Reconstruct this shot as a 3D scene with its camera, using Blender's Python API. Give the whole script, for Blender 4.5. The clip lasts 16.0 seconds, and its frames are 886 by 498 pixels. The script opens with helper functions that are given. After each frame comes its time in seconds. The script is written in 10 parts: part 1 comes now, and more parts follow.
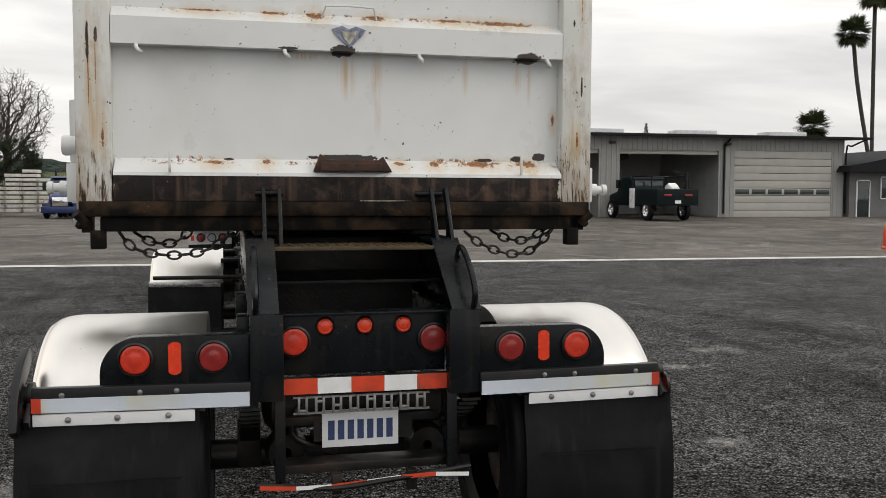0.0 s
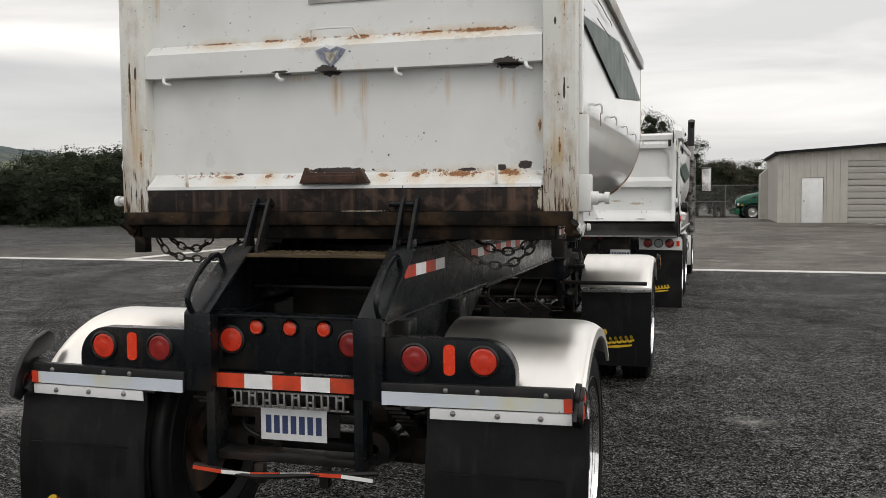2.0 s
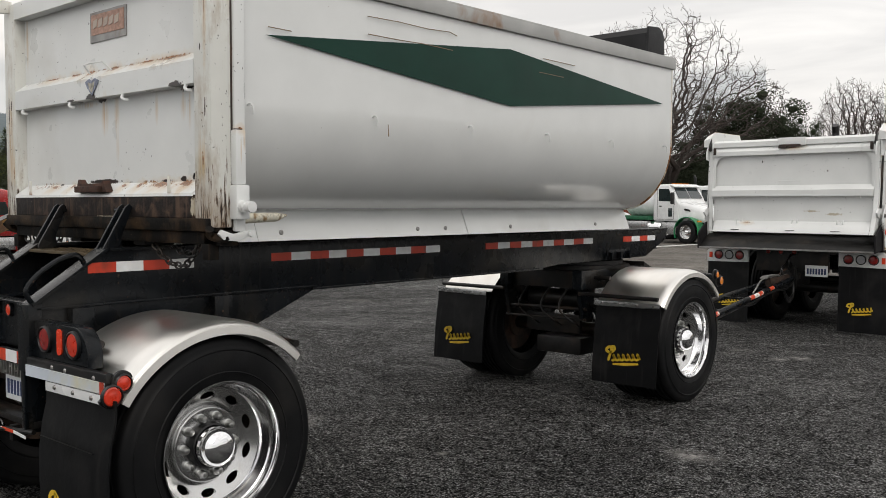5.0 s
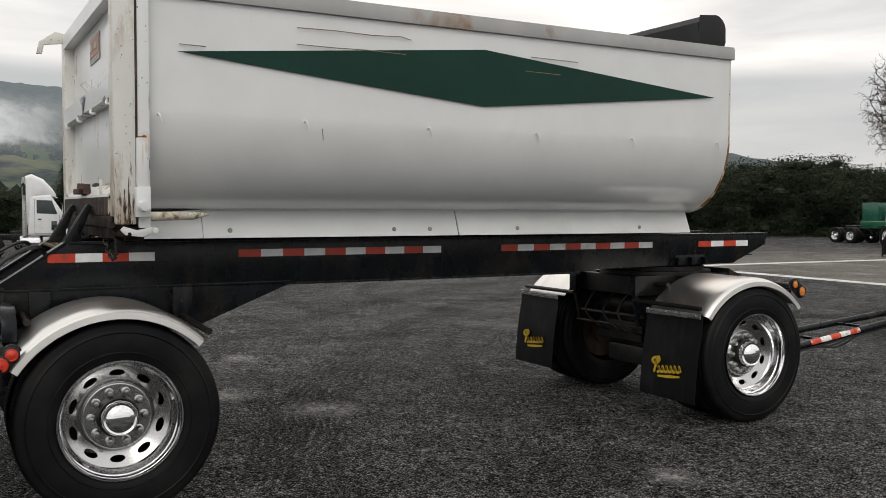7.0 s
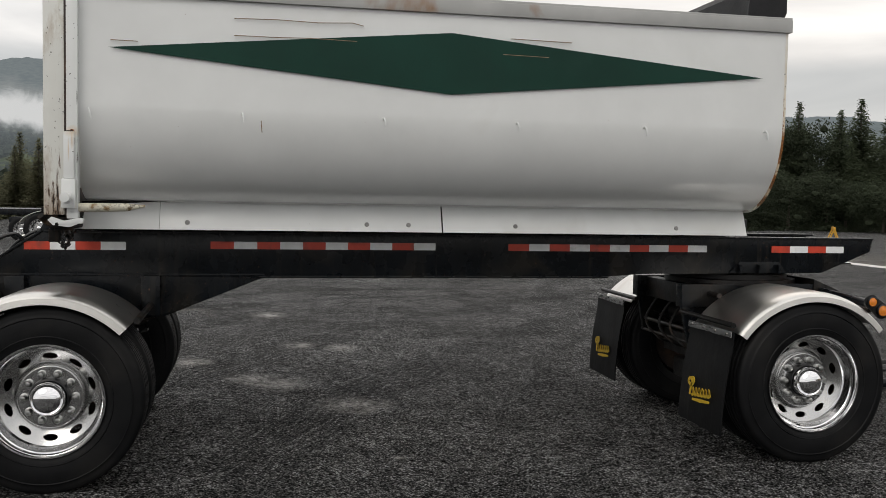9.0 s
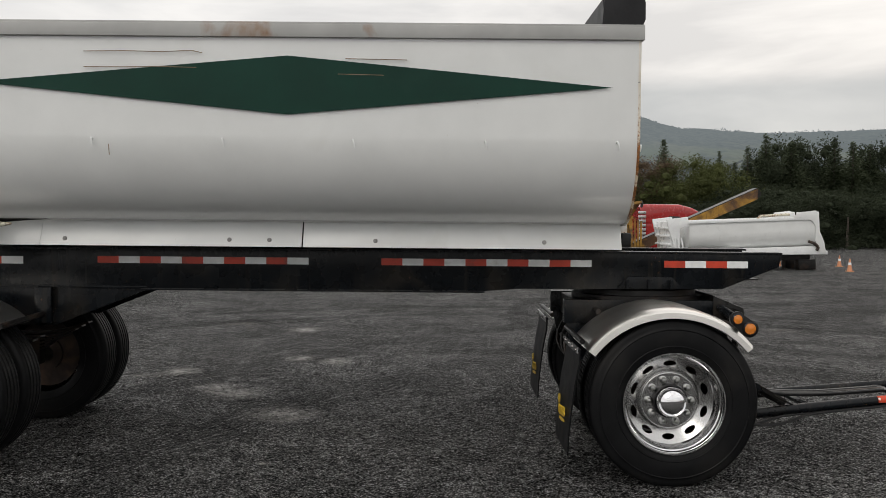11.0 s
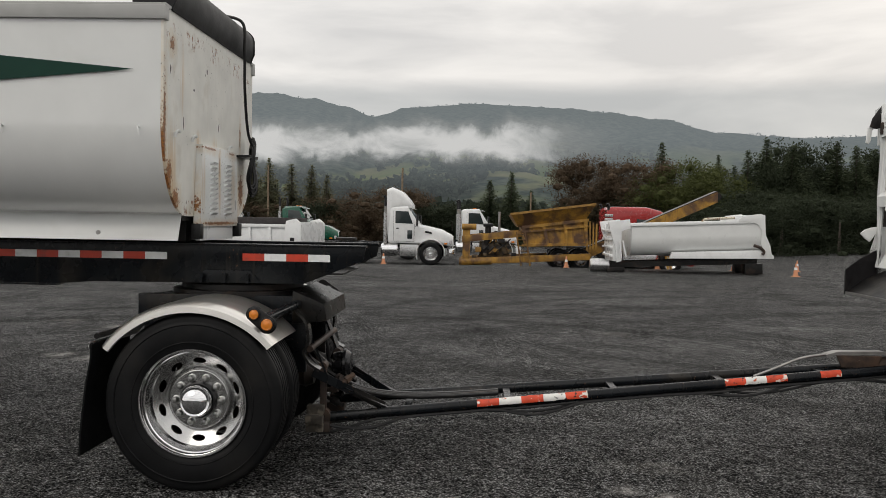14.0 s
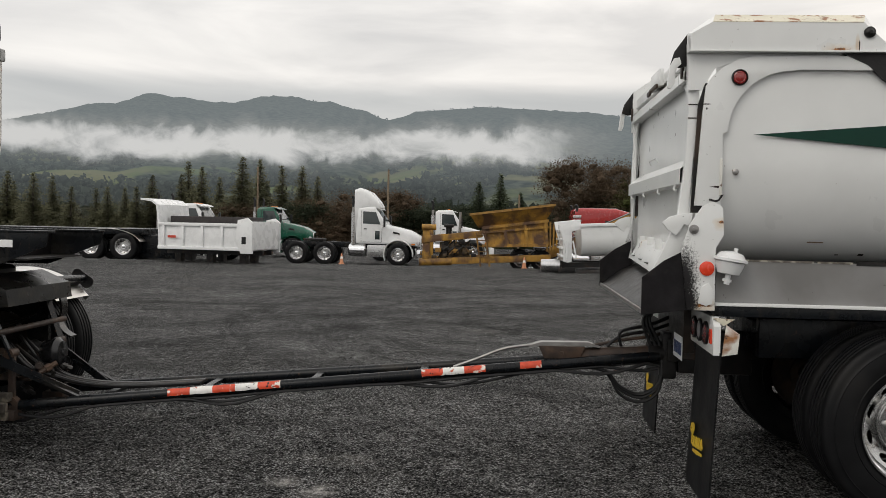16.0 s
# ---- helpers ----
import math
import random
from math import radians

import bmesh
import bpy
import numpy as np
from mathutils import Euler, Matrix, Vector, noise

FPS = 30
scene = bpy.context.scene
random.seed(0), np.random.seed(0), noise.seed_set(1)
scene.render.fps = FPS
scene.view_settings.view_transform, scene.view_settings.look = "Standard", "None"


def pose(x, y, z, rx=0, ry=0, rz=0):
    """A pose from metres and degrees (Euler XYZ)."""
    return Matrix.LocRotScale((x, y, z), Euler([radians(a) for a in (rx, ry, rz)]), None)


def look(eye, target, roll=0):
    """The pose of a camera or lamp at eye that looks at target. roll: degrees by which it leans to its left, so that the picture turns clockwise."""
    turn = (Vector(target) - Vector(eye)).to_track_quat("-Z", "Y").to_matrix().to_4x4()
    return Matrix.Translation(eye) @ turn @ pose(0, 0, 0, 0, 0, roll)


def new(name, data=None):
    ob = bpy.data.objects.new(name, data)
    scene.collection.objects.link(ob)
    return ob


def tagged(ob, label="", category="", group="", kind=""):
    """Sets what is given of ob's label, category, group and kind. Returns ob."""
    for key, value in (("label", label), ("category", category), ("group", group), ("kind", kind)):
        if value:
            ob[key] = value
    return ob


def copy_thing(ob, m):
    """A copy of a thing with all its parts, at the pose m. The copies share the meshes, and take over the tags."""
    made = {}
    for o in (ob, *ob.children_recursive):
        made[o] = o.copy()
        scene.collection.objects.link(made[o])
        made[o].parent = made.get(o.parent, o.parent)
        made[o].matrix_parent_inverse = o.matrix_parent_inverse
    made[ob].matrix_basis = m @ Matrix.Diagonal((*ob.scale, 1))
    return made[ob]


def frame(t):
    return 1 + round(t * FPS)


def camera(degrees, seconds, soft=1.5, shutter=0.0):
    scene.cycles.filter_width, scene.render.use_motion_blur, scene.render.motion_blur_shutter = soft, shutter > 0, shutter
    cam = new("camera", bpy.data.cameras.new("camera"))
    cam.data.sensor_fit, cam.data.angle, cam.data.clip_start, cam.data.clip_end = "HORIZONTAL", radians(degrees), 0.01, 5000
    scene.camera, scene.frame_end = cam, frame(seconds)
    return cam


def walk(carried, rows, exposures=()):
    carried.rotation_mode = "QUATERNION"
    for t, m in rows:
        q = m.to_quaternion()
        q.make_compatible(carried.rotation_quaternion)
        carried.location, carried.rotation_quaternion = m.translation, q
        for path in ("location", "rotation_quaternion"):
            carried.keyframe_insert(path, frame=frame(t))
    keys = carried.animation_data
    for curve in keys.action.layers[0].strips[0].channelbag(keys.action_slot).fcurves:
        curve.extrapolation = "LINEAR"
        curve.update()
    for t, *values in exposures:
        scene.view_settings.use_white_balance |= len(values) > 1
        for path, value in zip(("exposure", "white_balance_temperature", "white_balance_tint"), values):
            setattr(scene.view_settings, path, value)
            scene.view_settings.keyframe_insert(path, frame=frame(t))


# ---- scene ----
cam = camera(51.7, 16.0, soft=0.7)
PATH = [
    (0, (-0.511, 0.892, 1.704), (-0.063, 2.837, 1.582), 0.2),
    (0.5, (0.028, 0.81, 1.721), (0.229, 2.796, 1.6), 0.0),
    (1, (0.564, 0.806, 1.745), (0.496, 2.801, 1.629), -0.1),
    (1.5, (1.15, 0.802, 1.754), (0.852, 2.776, 1.641), -0.3),
    (2, (1.702, 0.953, 1.728), (1.15, 2.872, 1.616), -0.4),
    (2.5, (2.316, 1.063, 1.726), (1.524, 2.897, 1.621), -0.4),
    (3, (2.866, 1.297, 1.691), (1.936, 3.064, 1.586), -0.3),
    (3.5, (3.35, 1.56, 1.715), (2.338, 3.282, 1.615), -0.2),
    (4, (3.875, 1.802, 1.746), (2.715, 3.429, 1.646), -0.1),
    (4.5, (4.389, 2.129, 1.753), (3.133, 3.682, 1.657), -0.1),
    (4.7, (4.611, 2.243, 1.742), (3.326, 3.772, 1.646), 0.0),
    (6.8, (6.306, 3.954, 1.711), (4.607, 5.006, 1.626), 0.1),
    (7, (6.411, 4.134, 1.708), (4.662, 5.101, 1.622), 0.2),
    (7.5, (6.608, 4.653, 1.711), (4.742, 5.368, 1.627), 0.2),
    (8, (6.658, 5.21, 1.746), (4.744, 5.782, 1.656), 0.2),
    (8.2, (6.682, 5.418, 1.757), (4.76, 5.96, 1.658), 0.5),
    (10.5, (6.985, 7.825, 1.745), (4.988, 7.884, 1.672), 0.5),
    (11, (7.095, 8.393, 1.747), (5.097, 8.393, 1.676), 0.5),
    (11.5, (7.049, 8.924, 1.743), (5.05, 8.89, 1.669), 0.6),
    (12, (7.064, 9.495, 1.733), (5.065, 9.453, 1.658), 0.9),
    (12.5, (6.963, 9.994, 1.695), (4.965, 9.947, 1.621), 0.9),
    (13, (6.92, 10.56, 1.696), (4.922, 10.51, 1.626), 0.9),
    (13.5, (6.848, 11.05, 1.691), (4.851, 10.989, 1.622), 1.0),
    (14, (6.714, 11.617, 1.699), (4.716, 11.545, 1.634), 1.0),
    (14.5, (6.669, 12.136, 1.68), (4.672, 12.049, 1.618), 1.1),
    (15, (6.573, 12.726, 1.649), (4.576, 12.627, 1.587), 1.1),
    (15.5, (6.528, 13.272, 1.63), (4.532, 13.17, 1.571), 1.1),
    (16, (6.455, 13.843, 1.617), (4.459, 13.737, 1.559), 1.2),
]
walk(cam, [(t, look(eye, target, roll)) for t, eye, target, roll in PATH],
     exposures=[(0, 0.26, 6800, 10), (4.5, 0.26, 6800, 10), (8, 0.14, 6750, 10), (12, 0.13, 6820, 10), (13.5, -0.03, 6850, 10), (14.5, 0.11, 6860, 10), (16, 0.11, 6860, 10)])

# ---- world and sun ----
world = bpy.data.worlds.new("overcast_sky")
scene.world = world
world.use_nodes = True
wn, wl = world.node_tree.nodes, world.node_tree.links
wn.clear()
w_out = wn.new("ShaderNodeOutputWorld")
w_bg = wn.new("ShaderNodeBackground")
w_bg.inputs["Strength"].default_value = 0.1
w_sky = wn.new("ShaderNodeTexSky")
w_sky.sky_type = "NISHITA"
w_sky.sun_disc = False
w_sky.sun_elevation = radians(38)
w_sky.sun_rotation = radians(-60)
w_sky.air_density, w_sky.dust_density = 1.0, 4.0
w_tc = wn.new("ShaderNodeTexCoord")
w_sep = wn.new("ShaderNodeSeparateXYZ")
wl.new(w_tc.outputs["Generated"], w_sep.inputs[0])
# the cloud deck lies flat: stretch the pattern towards the horizon
w_map = wn.new("ShaderNodeMapping")
w_map.inputs["Scale"].default_value = (1.6, 1.6, 9.0)
wl.new(w_tc.outputs["Generated"], w_map.inputs[0])
w_noise = wn.new("ShaderNodeTexNoise")
w_noise.inputs["Scale"].default_value = 1.7
w_noise.inputs["Detail"].default_value = 9
w_noise.inputs["Roughness"].default_value = 0.52
w_noise.inputs["Distortion"].default_value = 0.5
wl.new(w_map.outputs[0], w_noise.inputs["Vector"])
w_ramp = wn.new("ShaderNodeValToRGB")
w_ramp.color_ramp.elements[0].position = 0.36
w_ramp.color_ramp.elements[0].color = (6.0, 6.1, 6.3, 1)
w_ramp.color_ramp.elements[1].position = 0.62
w_ramp.color_ramp.elements[1].color = (8.6, 8.6, 8.65, 1)
wl.new(w_noise.outputs[0], w_ramp.inputs[0])
w_grad = wn.new("ShaderNodeMapRange")
w_grad.inputs["From Min"].default_value = 0.05
w_grad.inputs["From Max"].default_value = 0.6
w_grad.inputs["To Min"].default_value = 1.0
w_grad.inputs["To Max"].default_value = 1.25
wl.new(w_sep.outputs["Z"], w_grad.inputs["Value"])
w_mul = wn.new("ShaderNodeVectorMath")
w_mul.operation = "SCALE"
wl.new(w_ramp.outputs[0], w_mul.inputs[0])
wl.new(w_grad.outputs[0], w_mul.inputs["Scale"])
w_mix = wn.new("ShaderNodeMixRGB")
w_mix.inputs["Fac"].default_value = 0.93
wl.new(w_sky.outputs[0], w_mix.inputs[1])
wl.new(w_mul.outputs[0], w_mix.inputs[2])
wl.new(w_mix.outputs[0], w_bg.inputs["Color"])
wl.new(w_bg.outputs[0], w_out.inputs["Surface"])

sun_data = bpy.data.lights.new("sun", "SUN")
sun_data.energy = 0.7
sun_data.angle = radians(35)
sun_data.color = (1.0, 0.97, 0.93)
sun = new("sun", sun_data)
sun.matrix_world = look((20, -14, 22), (0, 0, 0))

# ---- materials ----
MATS = {}


def mat(name, base, rough=0.6, metal=0.0, vary=0.12, scale=6.0, bump=0.0, bump_scale=60.0, second=None, second_scale=1.5, second_range=(0.55, 0.7),
        stretch=(1, 1, 1), streaks=0.0, speckle=None, speckle_scale=45.0, speckle_cut=0.72, coat=0.0, spec=0.5, rough_vary=0.12):
    """A surface with fine grain, broad stains and, where given, specks, vertical streaks and relief."""
    if name in MATS:
        return MATS[name]
    m = bpy.data.materials.new(name)
    MATS[name] = m
    m.use_nodes = True
    n, l = m.node_tree.nodes, m.node_tree.links
    b = n["Principled BSDF"]
    b.inputs["Metallic"].default_value = metal
    b.inputs["Coat Weight"].default_value = coat
    b.inputs["Specular IOR Level"].default_value = spec
    tc = n.new("ShaderNodeTexCoord")
    mp = n.new("ShaderNodeMapping")
    mp.inputs["Scale"].default_value = stretch
    l.new(tc.outputs["Object"], mp.inputs[0])

    def nz(sc, detail=6, vec=None, dist=0.0):
        t = n.new("ShaderNodeTexNoise")
        t.inputs["Scale"].default_value = sc
        t.inputs["Detail"].default_value = detail
        t.inputs["Distortion"].default_value = dist
        l.new(vec or mp.outputs[0], t.inputs["Vector"])
        return t

    def ramp(src, a, b_, ca=(0, 0, 0, 1), cb=(1, 1, 1, 1)):
        r = n.new("ShaderNodeValToRGB")
        r.color_ramp.elements[0].position, r.color_ramp.elements[1].position = a, b_
        r.color_ramp.elements[0].color, r.color_ramp.elements[1].color = ca, cb
        l.new(src, r.inputs[0])
        return r

    def mix(fac, c1, c2):
        x = n.new("ShaderNodeMixRGB")
        if fac is not None:
            l.new(fac, x.inputs[0])
        for sock, c in ((x.inputs[1], c1), (x.inputs[2], c2)):
            if isinstance(c, tuple):
                sock.default_value = (*c[:3], 1)
            else:
                l.new(c, sock)
        return x.outputs[0]

    dark = tuple(c * (1 - vary) for c in base)
    lite = tuple(min(1, c * (1 + vary)) for c in base)
    g = nz(scale)
    col = mix(ramp(g.outputs[0], 0.3, 0.7).outputs[0], dark, lite)
    if second:
        s = nz(second_scale, 8, dist=0.4)
        col = mix(ramp(s.outputs[0], *second_range).outputs[0], col, second)
    if streaks and second:
        mp2 = n.new("ShaderNodeMapping")
        mp2.inputs["Scale"].default_value = (14, 14, 0.7)
        l.new(tc.outputs["Object"], mp2.inputs[0])
        s2 = nz(1.6, 5, mp2.outputs[0])
        x = n.new("ShaderNodeMath")
        x.operation = "MULTIPLY"
        x.inputs[1].default_value = streaks
        l.new(ramp(s2.outputs[0], 0.56, 0.74).outputs[0], x.inputs[0])
        col = mix(x.outputs[0], col, second)
    if speckle:
        k = nz(speckle_scale, 3)
        k2 = nz(2.3, 3)
        x = n.new("ShaderNodeMath")
        x.operation = "MULTIPLY"
        l.new(ramp(k.outputs[0], speckle_cut, speckle_cut + 0.04).outputs[0], x.inputs[0])
        l.new(ramp(k2.outputs[0], 0.42, 0.6).outputs[0], x.inputs[1])
        col = mix(x.outputs[0], col, speckle)
    l.new(col, b.inputs["Base Color"])
    rr = n.new("ShaderNodeMapRange")
    rr.inputs["To Min"].default_value = max(0.02, rough - rough_vary)
    rr.inputs["To Max"].default_value = min(1.0, rough + rough_vary)
    l.new(nz(scale * 1.7).outputs[0], rr.inputs["Value"])
    l.new(rr.outputs[0], b.inputs["Roughness"])
    if bump:
        bn = n.new("ShaderNodeBump")
        bn.inputs["Strength"].default_value = 1.0
        bn.inputs["Distance"].default_value = bump
        l.new(nz(bump_scale, 5).outputs[0], bn.inputs["Height"])
        l.new(bn.outputs[0], b.inputs["Normal"])
    return m


RUST = (0.16, 0.06, 0.022)
WHITE = mat("white_truck_paint", (0.74, 0.75, 0.74), 0.30, vary=0.04, scale=3, second=(0.52, 0.50, 0.45), second_scale=1.1, second_range=(0.6, 0.95), speckle=(0.22, 0.12, 0.06), speckle_cut=0.755, coat=0.3, rough_vary=0.08)
WHITE_CLEAN = mat("clean_white_paint", (0.78, 0.79, 0.79), 0.28, vary=0.04, scale=2, second=(0.6, 0.6, 0.57), second_scale=0.8, second_range=(0.6, 0.95), coat=0.3)
SHELL_WHITE = mat("glossy_white_shell_paint", (0.74, 0.75, 0.74), 0.34, vary=0.04, scale=3, second=(0.56, 0.54, 0.49), second_scale=1.1, second_range=(0.62, 0.95), speckle=(0.22, 0.12, 0.06), speckle_cut=0.765, coat=1.0, rough_vary=0.08)
SHELL_WHITE.node_tree.nodes["Principled BSDF"].inputs["Coat Roughness"].default_value = 0.075
RUSTY_WHITE = mat("rusting_white_paint", (0.70, 0.69, 0.64), 0.5, vary=0.08, scale=5, second=(0.30, 0.13, 0.05), second_scale=5, second_range=(0.56, 0.66), streaks=0.5, speckle=(0.09, 0.045, 0.025), speckle_scale=22, speckle_cut=0.62, bump=0.002)
CREAM_RUST = mat("chipped_cream_paint", (0.66, 0.62, 0.5), 0.5, vary=0.1, scale=5, second=(0.26, 0.11, 0.04), second_scale=14, second_range=(0.55, 0.62), speckle=(0.1, 0.05, 0.03), speckle_scale=50, speckle_cut=0.6, bump=0.001)
SILL = mat("rusted_sill_steel", (0.012, 0.0085, 0.0075), 0.68, vary=0.4, scale=8, second=(0.085, 0.052, 0.036), second_scale=16, second_range=(0.50, 0.74), streaks=1.0, speckle=(0.30, 0.25, 0.2), speckle_scale=110, speckle_cut=0.72, bump=0.003, spec=0.3)
BLACK_STEEL = mat("black_frame_paint", (0.0050, 0.0064, 0.0082), 0.27, vary=0.35, scale=4, second=(0.030, 0.026, 0.021), second_scale=2.6, second_range=(0.54, 0.8), streaks=0.5, speckle=(0.09, 0.05, 0.03), speckle_scale=38, speckle_cut=0.68, bump=0.0008, coat=0.0, spec=0.24, rough_vary=0.16)
GRIMY_STEEL = mat("greasy_black_steel", (0.0105, 0.0098, 0.0095), 0.40, vary=0.5, scale=9, second=(0.046, 0.030, 0.021), second_scale=4, second_range=(0.52, 0.72), bump=0.002, spec=0.32, rough_vary=0.2)
BROWN_STEEL = mat("rust_brown_steel", (0.034, 0.021, 0.015), 0.6, vary=0.4, scale=14, second=(0.10, 0.058, 0.036), second_scale=5, second_range=(0.5, 0.7), bump=0.002)
TREADPLATE = mat("rusty_tread_plate", (0.065, 0.044, 0.019), 0.6, vary=0.4, scale=14, second=(0.2, 0.13, 0.05), second_scale=6, bump=0.004, bump_scale=70)
BOLSTER = mat("rust_flecked_bolster", (0.005, 0.0045, 0.004), 0.6, vary=0.5, scale=9, second=(0.045, 0.028, 0.016), second_scale=7, second_range=(0.5, 0.68), streaks=0.5, speckle=(0.16, 0.12, 0.085), speckle_scale=80, speckle_cut=0.68, bump=0.002, spec=0.12)
RUBBER = mat("tyre_rubber", (0.0054, 0.0056, 0.0062), 0.52, vary=0.3, scale=7, second=(0.018, 0.017, 0.016), second_scale=3, second_range=(0.52, 0.8), bump=0.0008, bump_scale=90, spec=0.17)
FLAP_RUBBER = mat("mud_flap_rubber", (0.0060, 0.0062, 0.0068), 0.42, vary=0.35, scale=4, second=(0.019, 0.018, 0.018), second_scale=3.2, second_range=(0.5, 0.75), streaks=0.7, bump=0.001, bump_scale=30, spec=0.14)
BRUSHED = mat("brushed_aluminium", (0.80, 0.78, 0.745), 0.30, metal=1.0, vary=0.05, scale=2.5, second=(0.66, 0.62, 0.56), second_scale=1.3, second_range=(0.52, 0.8), stretch=(3, 1, 1), rough_vary=0.06)
EDGE_ALU = mat("satin_aluminium_edge", (0.84, 0.82, 0.78), 0.4, metal=0.85, vary=0.05, scale=6)
POLISHED = mat("polished_aluminium", (0.86, 0.86, 0.87), 0.11, metal=1.0, vary=0.03, scale=5, rough_vary=0.05, second=(0.55, 0.53, 0.5), second_scale=6, second_range=(0.66, 0.9))
DISC_METAL = mat("satin_wheel_disc", (0.55, 0.55, 0.545), 0.22, metal=1.0, vary=0.04, scale=6, rough_vary=0.05, second=(0.5, 0.48, 0.45), second_scale=9, second_range=(0.6, 0.85))
CHROME = mat("chrome", (0.9, 0.9, 0.91), 0.05, metal=1.0, vary=0.02, rough_vary=0.03)
DULL_METAL = mat("dull_steel", (0.34, 0.33, 0.32), 0.42, metal=0.9, vary=0.2, scale=12, second=(0.2, 0.13, 0.08), second_scale=6, second_range=(0.6, 0.8))
STAINLESS = mat("stainless_sheet", (0.6, 0.6, 0.6), 0.28, metal=1.0, vary=0.08, scale=3, stretch=(1, 8, 8))
GREEN_PAINT = mat("dark_green_paint", (0.003, 0.036, 0.024), 0.38, vary=0.14, scale=3, second=(0.012, 0.05, 0.036), second_scale=2.3, second_range=(0.62, 0.95), spec=0.22)
CHIP_TAN = mat("scratched_primer", (0.23, 0.16, 0.1), 0.7, vary=0.2, scale=40)
RED_TAPE = mat("red_reflective_tape", (0.55, 0.05, 0.022), 0.35, vary=0.1, scale=10, second=(0.3, 0.05, 0.03), second_scale=9)
WHITE_TAPE = mat("silver_reflective_tape", (0.80, 0.81, 0.81), 0.32, vary=0.08, scale=14, second=(0.42, 0.41, 0.38), second_scale=8, second_range=(0.62, 0.8))
BLUE_TAPE = mat("weathered_silver_strip", (0.58, 0.63, 0.70), 0.33, vary=0.08, scale=4, second=(0.62, 0.60, 0.45), second_scale=2.2, second_range=(0.5, 0.6), speckle=(0.12, 0.1, 0.07), speckle_scale=30)
ORANGE_TAPE = mat("orange_red_paint", (0.62, 0.055, 0.016), 0.5, vary=0.15, scale=18, second=(0.34, 0.06, 0.03), second_scale=12)
WORN_RED = mat("flaking_orange_red_tape", (0.60, 0.06, 0.02), 0.5, vary=0.2, scale=18, second=(0.75, 0.70, 0.64), second_scale=16, second_range=(0.58, 0.62), speckle=(0.012, 0.011, 0.011), speckle_scale=34, speckle_cut=0.60)
WORN_WHITE = mat("flaking_white_tape", (0.76, 0.75, 0.72), 0.5, vary=0.1, scale=18, second=(0.55, 0.12, 0.05), second_scale=16, second_range=(0.66, 0.70), speckle=(0.012, 0.011, 0.011), speckle_scale=34, speckle_cut=0.60)
RED_LENS = mat("red_lamp_lens", (0.60, 0.034, 0.012), 0.3, vary=0.15, scale=30, spec=0.6, coat=0.4)
RED_LENS_DARK = mat("dark_red_lamp_lens", (0.26, 0.016, 0.014), 0.24, vary=0.2, scale=30, spec=0.6, coat=0.4)
RED_REFLECTOR = mat("red_reflector", (0.78, 0.055, 0.018), 0.25, vary=0.08, scale=40, coat=0.3)
AMBER_LENS = mat("amber_lamp_lens", (0.72, 0.22, 0.025), 0.22, vary=0.12, scale=30, coat=0.4)
CLEAR_LENS = mat("clear_lamp_lens", (0.5, 0.5, 0.52), 0.15, vary=0.1, scale=30, coat=0.4)
PLATE_WHITE = mat("plate_white", (0.76, 0.77, 0.78), 0.4, vary=0.04, scale=20)
PLATE_BLUE = mat("plate_blue_paint", (0.03, 0.05, 0.13), 0.5, vary=0.1)
YELLOW_PRINT = mat("yellow_print", (0.66, 0.44, 0.03), 0.5, vary=0.1, scale=30)
BLACK_PLASTIC = mat("black_plastic", (0.0075, 0.0075, 0.0082), 0.36, vary=0.25, spec=0.4, second=(0.022, 0.020, 0.018), second_scale=9, second_range=(0.55, 0.75))
TARP_BLACK = mat("black_tarp_housing", (0.007, 0.007, 0.008), 0.5, vary=0.3, scale=5, second=(0.02, 0.02, 0.022), second_scale=2.5, second_range=(0.5, 0.8), bump=0.001, spec=0.3)
GLASS = mat("cab_glass", (0.02, 0.03, 0.032), 0.06, vary=0.1, spec=0.8, rough_vary=0.02)
YELLOW_LIFT = mat("forklift_yellow_paint", (0.62, 0.33, 0.03), 0.4, vary=0.1, scale=3, second=(0.3, 0.16, 0.05), second_scale=2, second_range=(0.62, 0.85))
RED_CAB = mat("red_cab_paint", (0.34, 0.02, 0.02), 0.25, vary=0.1, coat=0.4)
GREEN_CAB = mat("green_cab_paint", (0.006, 0.085, 0.05), 0.25, vary=0.1, coat=0.4)
GREEN_BRIGHT = mat("bright_green_paint", (0.01, 0.2, 0.07), 0.3, vary=0.1, coat=0.3)
SIDING = mat("grey_metal_siding", (0.28, 0.28, 0.27), 0.5, vary=0.06, scale=2, second=(0.26, 0.25, 0.235), second_scale=0.7, second_range=(0.55, 0.8))
SIDING_BEIGE = mat("beige_metal_siding", (0.47, 0.45, 0.41), 0.5, vary=0.06, scale=2, second=(0.36, 0.34, 0.3), second_scale=0.7, second_range=(0.55, 0.8))
DOOR_PANEL = mat("rollup_door_panel", (0.39, 0.38, 0.35), 0.5, vary=0.05, scale=2, second=(0.36, 0.35, 0.32), second_scale=0.9, second_range=(0.55, 0.8))
ROOF_DARK = mat("dark_roof_edge", (0.014, 0.015, 0.017), 0.7, vary=0.2, spec=0.12)
INSIDE = mat("shop_interior", (0.42, 0.43, 0.42), 0.7, vary=0.1, scale=1.5)
